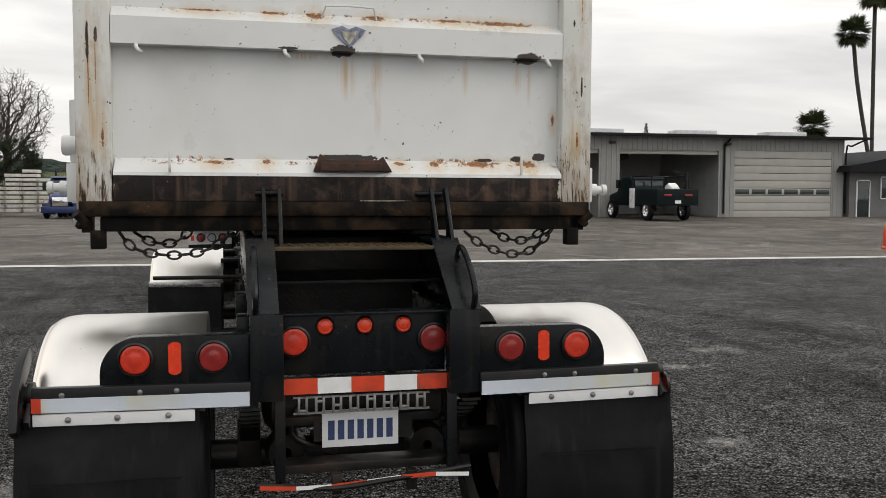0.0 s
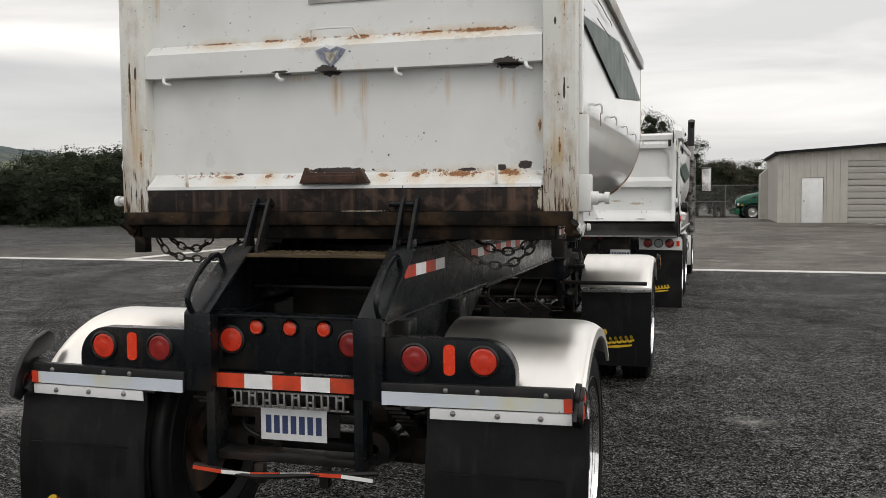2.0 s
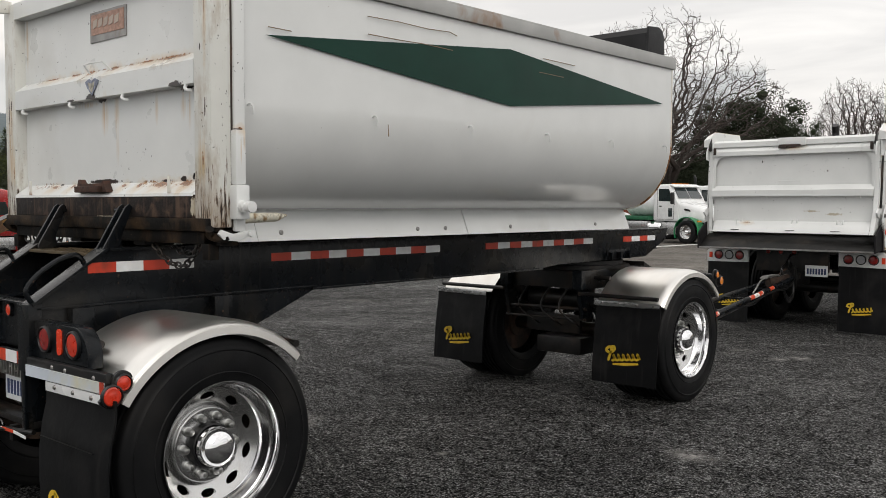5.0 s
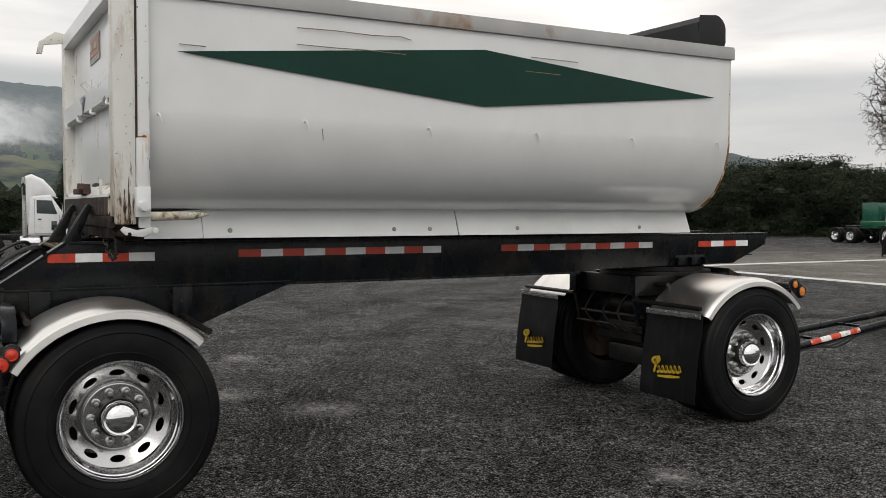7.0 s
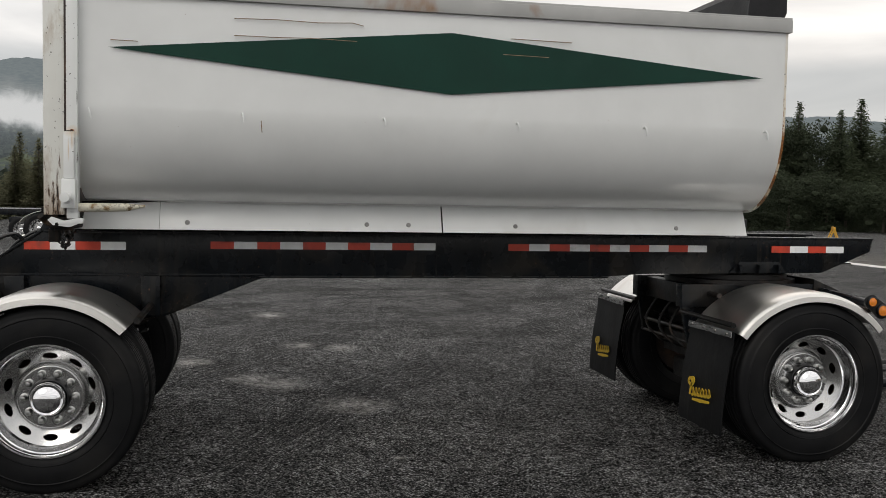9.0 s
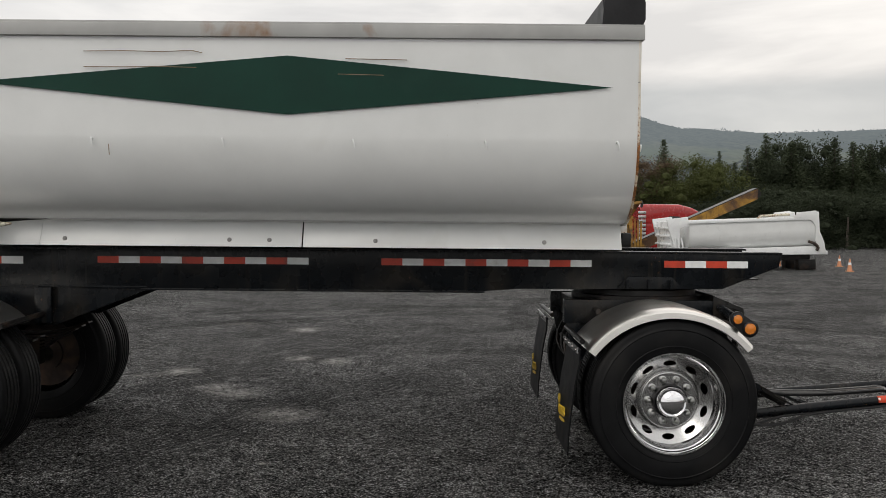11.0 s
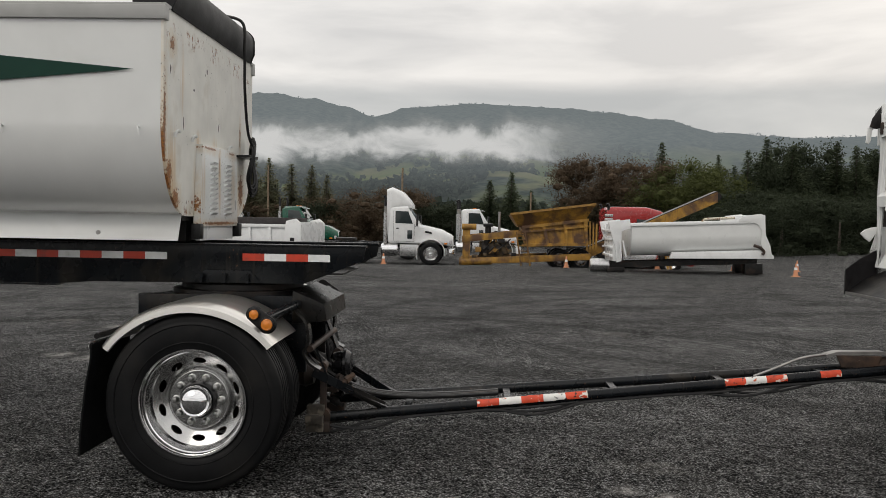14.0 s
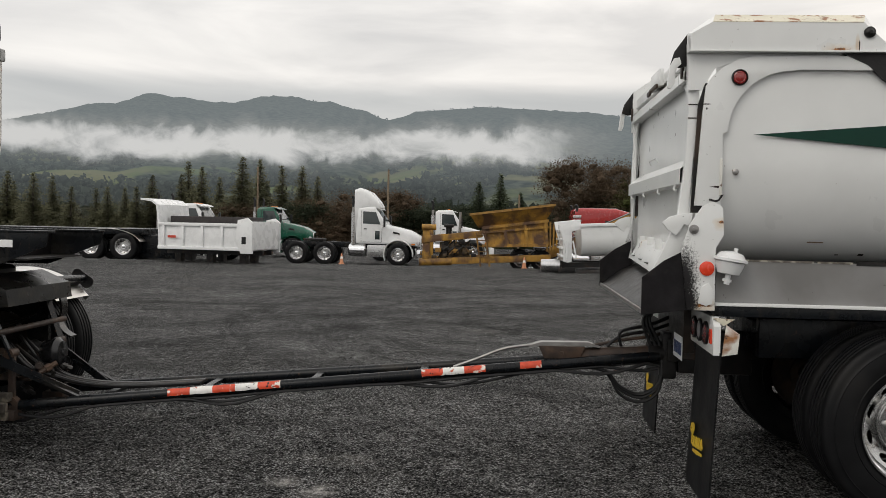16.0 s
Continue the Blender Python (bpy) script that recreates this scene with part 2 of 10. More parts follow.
CONCRETE = mat("concrete", (0.33, 0.32, 0.3), 0.8, vary=0.12, scale=4, second=(0.22, 0.21, 0.2), second_scale=1.2, bump=0.002)
WOOD = mat("weathered_wood", (0.2, 0.15, 0.1), 0.8, vary=0.25, scale=6, stretch=(1, 1, 8))
BARK = mat("tree_bark", (0.085, 0.07, 0.058), 0.9, vary=0.3, scale=9, bump=0.01, bump_scale=20)
TWIG = mat("bare_twigs", (0.060, 0.048, 0.042), 0.9, vary=0.25, scale=4)
RED_CONTAINER = mat("rust_red_container", (0.22, 0.055, 0.03), 0.6, vary=0.15, scale=3, second=(0.13, 0.05, 0.03), second_scale=1.5)
CONE_ORANGE = mat("cone_orange", (0.62, 0.27, 0.14), 0.6, vary=0.15)
PALE_STACK = mat("pale_sheets", (0.62, 0.6, 0.56), 0.7, vary=0.18, scale=5)
BLUE_BIN = mat("blue_plastic", (0.02, 0.07, 0.2), 0.5, vary=0.15)
GRIMY_METAL = mat("sooty_stainless", (0.20, 0.195, 0.19), 0.4, metal=0.8, vary=0.3, scale=20, second=(0.05, 0.045, 0.04), second_scale=12, second_range=(0.45, 0.6))
FENCE_METAL = mat("galvanised_fence", (0.15, 0.155, 0.155), 0.5, metal=0.5, vary=0.1)
WHITE_LINE = mat("worn_white_line", (0.64, 0.63, 0.60), 0.7, vary=0.12, scale=5, second=(0.2, 0.195, 0.185), second_scale=2.2, second_range=(0.52, 0.75))


def leaf_mat(name, base, hue=0.3, through_light=0.42):
    m = bpy.data.materials.new(name)
    m.use_nodes = True
    n, l = m.node_tree.nodes, m.node_tree.links
    b = n["Principled BSDF"]
    b.inputs["Roughness"].default_value = 0.8
    b.inputs["Specular IOR Level"].default_value = 0.15
    g = n.new("ShaderNodeNewGeometry")
    oi = n.new("ShaderNodeObjectInfo")
    a = n.new("ShaderNodeMath")
    a.operation = "ADD"
    l.new(g.outputs["Random Per Island"], a.inputs[0])
    l.new(oi.outputs["Random"], a.inputs[1])
    r = n.new("ShaderNodeMapRange")
    r.inputs["From Max"].default_value = 2.0
    r.inputs["To Min"].default_value = 1 - hue
    r.inputs["To Max"].default_value = 1 + hue
    l.new(a.outputs[0], r.inputs["Value"])
    v = n.new("ShaderNodeVectorMath")
    v.operation = "SCALE"
    v.inputs[0].default_value = base
    l.new(r.outputs[0], v.inputs["Scale"])
    l.new(v.outputs[0], b.inputs["Base Color"])
    if through_light:
        tl = n.new("ShaderNodeBsdfTranslucent")
        l.new(v.outputs[0], tl.inputs["Color"])
        ms = n.new("ShaderNodeMixShader")
        ms.inputs[0].default_value = through_light
        l.new(b.outputs[0], ms.inputs[1])
        l.new(tl.outputs[0], ms.inputs[2])
        l.new(ms.outputs[0], n["Material Output"].inputs["Surface"])
    return m


LEAF_CONIFER = leaf_mat("conifer_needles", (0.080, 0.098, 0.058), 0.3, 0.5)
LEAF_REDWOOD = leaf_mat("brownish_conifer_needles", (0.160, 0.160, 0.100), 0.3, 0.55)
LEAF_OAK = leaf_mat("oak_leaves", (0.040, 0.050, 0.030), 0.25)
LEAF_OLIVE = leaf_mat("olive_green_leaves", (0.075, 0.086, 0.030), 0.25)
LEAF_RUSSET = leaf_mat("russet_twigs", (0.098, 0.070, 0.046), 0.28)
LEAF_BROWN = leaf_mat("brown_green_thicket", (0.080, 0.076, 0.052), 0.3)
LEAF_FAR = leaf_mat("far_hill_woods", (0.055, 0.068, 0.055), 0.35)
LEAF_PALM = leaf_mat("palm_fronds", (0.06, 0.075, 0.035), 0.4)


SILT = [(3.75, 9.1, 0.28, 0.2), (3.36, 9.0, 0.2, 0.16), (4.05, 9.08, 0.12, 0.1), (0.72, 7.14, 0.07, 0.06), (4.5, 9.9, 0.3, 0.2), (4.8, 9.9, 0.2, 0.3), (2.8, 6.5, 0.3, 0.2),
        (-4.05, 6.65, 0.3, 0.2), (-3.85, 7.12, 0.3, 0.2), (-2.1, 6.1, 0.3, 0.22), (-1.8, 6.4, 0.35, 0.25), (-0.9, 7.0, 0.4, 0.3),
        (-6.8, 6.3, 0.5, 0.25), (-3.05, 5.5, 0.3, 0.2), (1.1, 12.84, 0.2, 0.15), (2.06, 8.25, 0.3, 0.2), (0.94, 12.6, 0.2, 0.15)]


def ground_material():
    m = bpy.data.materials.new("wet_asphalt_grindings")
    m.use_nodes = True
    n, l = m.node_tree.nodes, m.node_tree.links
    b = n["Principled BSDF"]
    tc = n.new("ShaderNodeTexCoord")
    sep = n.new("ShaderNodeSeparateXYZ")
    l.new(tc.outputs["Object"], sep.inputs[0])

    def nz(sc, detail=6, vec=None, dist=0.0, rough=0.55):
        t = n.new("ShaderNodeTexNoise")
        t.inputs["Scale"].default_value = sc
        t.inputs["Detail"].default_value = detail
        t.inputs["Roughness"].default_value = rough
        t.inputs["Distortion"].default_value = dist
        l.new(vec or tc.outputs["Object"], t.inputs["Vector"])
        return t.outputs[0]

    def ramp(src, a, c, ca=(0, 0, 0, 1), cb=(1, 1, 1, 1)):
        r = n.new("ShaderNodeValToRGB")
        r.color_ramp.elements[0].position, r.color_ramp.elements[1].position = a, c
        r.color_ramp.elements[0].color, r.color_ramp.elements[1].color = ca, cb
        l.new(src, r.inputs[0])
        return r.outputs[0]

    def mix(fac, c1, c2):
        x = n.new("ShaderNodeMixRGB")
        l.new(fac, x.inputs[0]) if not isinstance(fac, float) else setattr(x.inputs[0], "default_value", fac)
        for sock, c in ((x.inputs[1], c1), (x.inputs[2], c2)):
            if isinstance(c, tuple):
                sock.default_value = (*c[:3], 1)
            else:
                l.new(c, sock)
        return x.outputs[0]

    def math(op, a, c):
        x = n.new("ShaderNodeMath")
        x.operation = op
        for sock, v in ((x.inputs[0], a), (x.inputs[1], c)):
            if isinstance(v, (int, float)):
                sock.default_value = v
            else:
                l.new(v, sock)
        return x.outputs[0]

    # grindings: one to two centimetre crumbs, with near-black binder and painted shade between
    vo = n.new("ShaderNodeTexVoronoi")
    vo.inputs["Scale"].default_value = 78
    l.new(tc.outputs["Object"], vo.inputs["Vector"])
    vsep = n.new("ShaderNodeSeparateColor")
    l.new(vo.outputs["Color"], vsep.inputs[0])
    fine = n.new("ShaderNodeTexVoronoi")
    fine.inputs["Scale"].default_value = 210
    l.new(tc.outputs["Object"], fine.inputs["Vector"])
    fsep = n.new("ShaderNodeSeparateColor")
    l.new(fine.outputs["Color"], fsep.inputs[0])
    clod = n.new("ShaderNodeTexVoronoi")
    clod.inputs["Scale"].default_value = 34
    l.new(tc.outputs["Object"], clod.inputs["Vector"])
    csep = n.new("ShaderNodeSeparateColor")
    l.new(clod.outputs["Color"], csep.inputs[0])
    # brightness varies by crumb, by fine grain, by clump and by patch
    e = math("MULTIPLY", math("SUBTRACT", vsep.outputs[0], 0.5), 5.0)
    e = math("ADD", e, math("MULTIPLY", math("SUBTRACT", fsep.outputs[0], 0.5), 3.4))
    e = math("ADD", e, math("MULTIPLY", math("SUBTRACT", csep.outputs[0], 0.5), 3.2))
    for sc, k, ro in ((30, 7.0, 0.7), (9, 8.0, 0.75), (2.4, 6.0, 0.72), (0.5, 5.0, 0.65)):
        e = math("ADD", e, math("MULTIPLY", math("SUBTRACT", nz(sc, 4, rough=ro), 0.5), k))
    val = math("MINIMUM", math("MULTIPLY", math("POWER", 2.0, e), 0.050), 0.40)
    # gaps between crumbs: dark binder and their shade, both painted into the colour
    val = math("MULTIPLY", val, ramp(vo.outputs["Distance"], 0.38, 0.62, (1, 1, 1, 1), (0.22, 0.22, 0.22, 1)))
    cc = n.new("ShaderNodeCombineColor")
    l.new(val, cc.inputs[0])
    l.new(val, cc.inputs[1])
    l.new(math("MULTIPLY", val, 0.99), cc.inputs[2])
    stone = cc.outputs[0]
    bright = math("MULTIPLY", math("GREATER_THAN", vsep.outputs[1], 0.962), math("LESS_THAN", vo.outputs["Distance"], 0.34))
    stone = mix(bright, stone, (0.36, 0.35, 0.33))
    # streaked wheel tracks across the yard, and a turning circle
    mp = n.new("ShaderNodeMapping")
    mp.inputs["Rotation"].default_value = (0, 0, radians(14))
    mp.inputs["Scale"].default_value = (1.5, 0.12, 1)
    l.new(tc.outputs["Object"], mp.inputs[0])
    tracks = ramp(nz(1.0, 6, mp.outputs[0], 1.1), 0.5, 0.72)
    stone = mix(math("MULTIPLY", tracks, 0.42), stone, (0.011, 0.011, 0.012))
    for cx, cy, rad, wid in ((-2.0, 9.5, 8.6, 0.13), (-2.0, 9.5, 7.2, 0.11), (9.0, 26.0, 21.5, 0.2), (9.0, 26.0, 23.3, 0.2), (-9.0, 17.0, 5.5, 0.14), (-9.0, 17.0, 7.3, 0.14)):
        mc = n.new("ShaderNodeMapping")
        mc.inputs["Location"].default_value = (-cx, -cy, 0)
        l.new(tc.outputs["Object"], mc.inputs[0])
        ln = n.new("ShaderNodeVectorMath")
        ln.operation = "LENGTH"
        l.new(mc.outputs[0], ln.inputs[0])
        off = math("ABSOLUTE", math("SUBTRACT", math("ADD", ln.outputs["Value"], math("MULTIPLY", nz(0.7, 3), 0.5)), rad + 0.25), 0.0)
        ribs = math("GREATER_THAN", math("SINE", math("MULTIPLY", off, 95.0), 0.0), -0.35)
        band = math("MULTIPLY", math("MULTIPLY", math("LESS_THAN", off, wid * 1.5), ribs), ramp(nz(1.1, 5), 0.34, 0.50))
        stone = mix(math("MULTIPLY", band, 0.8), stone, (0.0085, 0.0085, 0.009))
    # pale silt dried in shallow hollows
    torn = ramp(nz(11, 7, dist=0.8, rough=0.75), 0.36, 0.60)
    rag = math("MULTIPLY", nz(4, 7, dist=0.6, rough=0.7), 2.0)
    for sx, sy, hw, hh in SILT:
        mc = n.new("ShaderNodeMapping")
        mc.vector_type = "TEXTURE"
        mc.inputs["Location"].default_value = (sx, sy, 0)
        mc.inputs["Scale"].default_value = (hw * (0.75 if sx < 0 else 0.6), hh * (0.95 if sx < 0 else 0.7), 1)
        l.new(tc.outputs["Object"], mc.inputs[0])
        ln = n.new("ShaderNodeVectorMath")
        ln.operation = "LENGTH"
        l.new(mc.outputs[0], ln.inputs[0])
        sm = n.new("ShaderNodeMapRange")
        sm.inputs["From Min"].default_value, sm.inputs["From Max"].default_value = 2.5, 1.1
        l.new(math("ADD", ln.outputs["Value"], rag), sm.inputs["Value"])
        spot = sm.outputs[0]
        stone = mix(math("MULTIPLY", math("MULTIPLY", math("POWER", spot, 1.6), torn), 0.85), stone, (0.52, 0.50, 0.475))
    silt = math("MULTIPLY", ramp(nz(0.62, 6, dist=0.5), 0.63, 0.72), ramp(nz(9, 4), 0.3, 0.6))
    stone = mix(math("MULTIPLY", silt, 0.45), stone, (0.17, 0.16, 0.145))
    # the paved lane beyond the line: smoother and browner
    lane = ramp(nz(0.5, 7, dist=0.3), 0.3, 0.7, (0.085, 0.076, 0.066, 1), (0.16, 0.146, 0.128, 1))
    lane = mix(math("MULTIPLY", ramp(nz(0.16, 6, dist=0.8), 0.45, 0.6), 0.6), lane, (0.040, 0.036, 0.033))
    lane = mix(ramp(nz(46, 2), 0.60, 0.7), lane, (0.15, 0.145, 0.135))
    # lighter puddle streaks: their wet sheen is painted into the lane's colour
    pale = ramp(nz(0.45, 8, dist=1.4, rough=0.7), 0.53, 0.66)
    lane = mix(math("MULTIPLY", pale, 0.55), lane, (0.28, 0.268, 0.245))
    dim = ramp(nz(0.9, 7, dist=1.0, rough=0.7), 0.52, 0.66)
    lane = mix(math("MULTIPLY", dim, 0.5), lane, (0.035, 0.032, 0.03))
    edge = math("ADD", sep.outputs["Y"], math("MULTIPLY", sep.outputs["X"], 0.03))
    is_lane = ramp(math("DIVIDE", edge, 100.0), 0.2335, 0.2345)
    west = ramp(math("DIVIDE", math("ADD", sep.outputs["X"], 60.0), 100.0), 0.36, 0.44)
    is_lane = math("MULTIPLY", is_lane, west)
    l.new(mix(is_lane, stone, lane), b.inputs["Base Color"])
    ro = n.new("ShaderNodeMapRange")
    ro.inputs["To Min"].default_value = 0.42
    ro.inputs["To Max"].default_value = 0.80
    l.new(nz(0.6, 7, dist=0.6), ro.inputs["Value"])
    l.new(ro.outputs[0], b.inputs["Roughness"])
    # crumb faces shine by chance, the dark gaps between them hardly at all
    shine = math("MULTIPLY", math("POWER", vsep.outputs[2], 2.0), ramp(vo.outputs["Distance"], 0.25, 0.60, (1, 1, 1, 1), (0.02, 0.02, 0.02, 1)))
    shine = math("MULTIPLY", shine, math("ADD", math("MULTIPLY", ramp(nz(1.3, 5, rough=0.7), 0.36, 0.64), 1.0), 0.55))
    l.new(math("MULTIPLY", shine, 1.7), b.inputs["Specular IOR Level"])
    h = math("ADD", math("ADD", math("ADD", math("MULTIPLY", vo.outputs["Distance"], -0.014), math("MULTIPLY", clod.outputs["Distance"], -0.02)), math("MULTIPLY", fine.outputs["Distance"], -0.004)), math("ADD", math("MULTIPLY", nz(14, 5, rough=0.65), 0.055), math("MULTIPLY", nz(3.0, 5, rough=0.6), 0.085)))
    hh = math("MULTIPLY", h, math("SUBTRACT", 1.0, math("MULTIPLY", is_lane, 0.85)))
    bn = n.new("ShaderNodeBump")
    bn.inputs["Distance"].default_value = 1.0
    bn.inputs["Strength"].default_value = 0.9
    l.new(hh, bn.inputs["Height"])
    l.new(bn.outputs[0], b.inputs["Normal"])
    return m


GROUND = ground_material()


def stained_paint(name, chips=(), rust=(), runs=(), bands=(), scrape=None, specks=0.0, source=None, axis="x", pale=(), soot=()):
    """White paint with wear: chips to dark steel, orange rust, rust runs below them, rust dots along ledges, scrapes low down.
    Spots are (across, z, half width, half height); axis tells which way 'across' runs."""
    m = (source or WHITE).copy()
    m.name = name
    n, l = m.node_tree.nodes, m.node_tree.links
    b = n["Principled BSDF"]
    col = b.inputs["Base Color"].links[0].from_socket
    tc = n.new("ShaderNodeTexCoord")
    sep = n.new("ShaderNodeSeparateXYZ")
    l.new(tc.outputs["Object"], sep.inputs[0])

    def nz(sc, detail=6, stretch=(1, 1, 1), rough=0.6):
        mp = n.new("ShaderNodeMapping")
        mp.inputs["Scale"].default_value = stretch
        l.new(tc.outputs["Object"], mp.inputs[0])
        t = n.new("ShaderNodeTexNoise")
        t.inputs["Scale"].default_value = sc
        t.inputs["Detail"].default_value = detail
        t.inputs["Roughness"].default_value = rough
        l.new(mp.outputs[0], t.inputs["Vector"])
        return t.outputs[0]

    def mth(op, a, c):
        x = n.new("ShaderNodeMath")
        x.operation = op
        for sock, v in ((x.inputs[0], a), (x.inputs[1], c)):
            if isinstance(v, (int, float)):
                sock.default_value = v
            else:
                l.new(v, sock)
        return x.outputs[0]

    def span(v, lo, hi, top=1.0):
        r = n.new("ShaderNodeMapRange")
        r.inputs["From Min"].default_value, r.inputs["From Max"].default_value = lo, hi
        r.inputs["To Max"].default_value = top
        l.new(v, r.inputs["Value"])
        return r.outputs[0]

    def over(fac, c):
        nonlocal col
        mx = n.new("ShaderNodeMixRGB")
        l.new(fac, mx.inputs[0])
        l.new(col, mx.inputs[1])
        if isinstance(c, tuple):
            mx.inputs[2].default_value = (*c, 1)
        else:
            l.new(c, mx.inputs[2])
        col = mx.outputs[0]

    def spot(x, z, w, h):
        mp = n.new("ShaderNodeMapping")
        mp.vector_type = "TEXTURE"
        mp.inputs["Location"].default_value = (x, 0, z) if axis == "x" else (0, x, z)
        mp.inputs["Scale"].default_value = (w, 1e4, h) if axis == "x" else (1e4, w, h)
        l.new(tc.outputs["Object"], mp.inputs[0])
        ln = n.new("ShaderNodeVectorMath")
        ln.operation = "LENGTH"
        l.new(mp.outputs[0], ln.inputs[0])
        return ln.outputs["Value"]

    fine = nz(42, 7, rough=0.7)
    tone = nz(120, 3)
    down = nz(60, 4, (1, 1, 0.03))
    tint = n.new("ShaderNodeMixRGB")
    tint.inputs[1].default_value = (0.36, 0.14, 0.03, 1)
    tint.inputs[2].default_value = (0.12, 0.045, 0.015, 1)
    l.new(span(tone, 0.42, 0.58), tint.inputs[0])
    for q in runs:
        over(mth("MULTIPLY", span(spot(*q), 1.0, 0.2), span(down, 0.36, 0.64, 0.7)), (0.54, 0.32, 0.09))
    for z0, z1, cut in bands:
        inside = mth("MULTIPLY", span(sep.outputs["Z"], z0, z0 + 0.012), span(sep.outputs["Z"], z1, z1 - 0.008))
        dots = mth("MULTIPLY", span(nz(26, 6, (1, 1, 0.6), 0.7), cut, cut + 0.05), span(nz(3.0, 2), 0.42, 0.5))
        over(mth("MULTIPLY", inside, dots), tint.outputs[0])
        over(mth("MULTIPLY", inside, span(nz(30, 6, (1, 1, 0.6), 0.7), cut + 0.09, cut + 0.12)), (0.035, 0.016, 0.010))
    for x_, z_, w_, h_ in rust:
        over(mth("MULTIPLY", span(mth("ADD", spot(x_, z_ - 0.01, w_ * 1.5 + 0.01, h_ * 1.5 + 0.022), mth("MULTIPLY", nz(24, 6), 1.6)), 2.1, 1.0), 0.42), (0.56, 0.36, 0.13))
    for q in rust:
        over(span(mth("ADD", spot(*q), mth("MULTIPLY", fine, 3.0)), 2.45, 2.15), tint.outputs[0])
    for q in chips:
        over(span(mth("ADD", spot(*q), mth("MULTIPLY", fine, 1.6)), 1.72, 1.62), (0.022, 0.011, 0.008))
    for q in pale:
        over(span(mth("ADD", spot(*q), mth("MULTIPLY", nz(70, 6, (1, 1, 0.5), 0.75), 3.2)), 2.5, 2.3), (0.48, 0.43, 0.34))
    for q in soot:
        over(span(mth("ADD", spot(*q), mth("MULTIPLY", nz(90, 5, rough=0.75), 2.4)), 2.45, 1.85), (0.010, 0.009, 0.010))
    if specks:
        k = nz(48, 2)
        over(mth("MULTIPLY", span(k, 0.735 - specks, 0.75 - specks), span(nz(2.2, 3), 0.46, 0.52)), (0.03, 0.025, 0.022))
    if scrape:
        z_top, z_low = scrape
        worn = span(sep.outputs["Z"], z_top, z_low)
        lines = nz(62, 7, (1, 1, 0.10), 0.72)
        over(span(mth("ADD", nz(9, 6, (1, 1, 0.35), 0.7), mth("MULTIPLY", worn, 0.20)), 0.52, 0.80, 0.75), (0.30, 0.20, 0.11))
        over(span(mth("ADD", lines, mth("MULTIPLY", worn, 0.20)), 0.66, 0.73), (0.14, 0.075, 0.035))
        over(span(mth("ADD", lines, mth("MULTIPLY", worn, 0.19)), 0.71, 0.75), (0.022, 0.015, 0.011))
    l.new(col, b.inputs["Base Color"])
    return m

# ---- building helpers ----
def box(bm, x0, x1, y0, y1, z0, z1, bevel=0.0):
    r = bmesh.ops.create_cube(bm, size=1.0)
    vs = r["verts"]
    bmesh.ops.scale(bm, vec=(abs(x1 - x0), abs(y1 - y0), abs(z1 - z0)), verts=vs)
    bmesh.ops.translate(bm, vec=((x0 + x1) / 2, (y0 + y1) / 2, (z0 + z1) / 2), verts=vs)
    if bevel:
        es = list({e for v in vs for e in v.link_edges})
        bmesh.ops.bevel(bm, geom=es, offset=bevel, segments=2, profile=0.6, affect="EDGES")
    return bm


def bar(bm, p, q, r, seg=12, r2=None):
    """A round bar from p to q."""
    p, q = Vector(p), Vector(q)
    d = q - p
    m = Matrix.Translation((p + q) / 2) @ d.to_track_quat("Z", "Y").to_matrix().to_4x4()
    bmesh.ops.create_cone(bm, cap_ends=True, segments=seg, radius1=r, radius2=r if r2 is None else r2, depth=d.length, matrix=m)
    return bm


def beam(bm, p, q, w, h, up=(0, 0, 1), bevel=0.0):
    """A rectangular beam from p to q, w wide and h high."""
    p, q = Vector(p), Vector(q)
    d = (q - p)
    f = d.normalized()
    s = f.cross(Vector(up)).normalized()
    u = s.cross(f)
    m = Matrix((s * w, f * d.length, u * h)).transposed().to_4x4()
    m.translation = (p + q) / 2
    r = bmesh.ops.create_cube(bm, size=1.0, matrix=m)
    if bevel:
        es = list({e for v in r["verts"] for e in v.link_edges})
        bmesh.ops.bevel(bm, geom=es, offset=bevel, segments=2, profile=0.6, affect="EDGES")
    return bm


def tube(bm, pts, r, seg=8):
    """A hose or bent rod through the points."""
    pts = [Vector(p) for p in pts]
    rings = []
    for i, p in enumerate(pts):
        d = (pts[min(i + 1, len(pts) - 1)] - pts[max(i - 1, 0)]).normalized()
        a = d.orthogonal().normalized() if i == 0 else (rings[-1][1] - d * rings[-1][1].dot(d)).normalized()
        c = d.cross(a)
        rings.append(([bm.verts.new(p + r * (math.cos(t) * a + math.sin(t) * c)) for t in (2 * math.pi * k / seg for k in range(seg))], a))
    for (u, _), (v, _) in zip(rings, rings[1:]):
        for k in range(seg):
            bm.faces.new((u[k], u[(k + 1) % seg], v[(k + 1) % seg], v[k]))
    bm.faces.new(rings[0][0][::-1])
    bm.faces.new(rings[-1][0])
    return bm


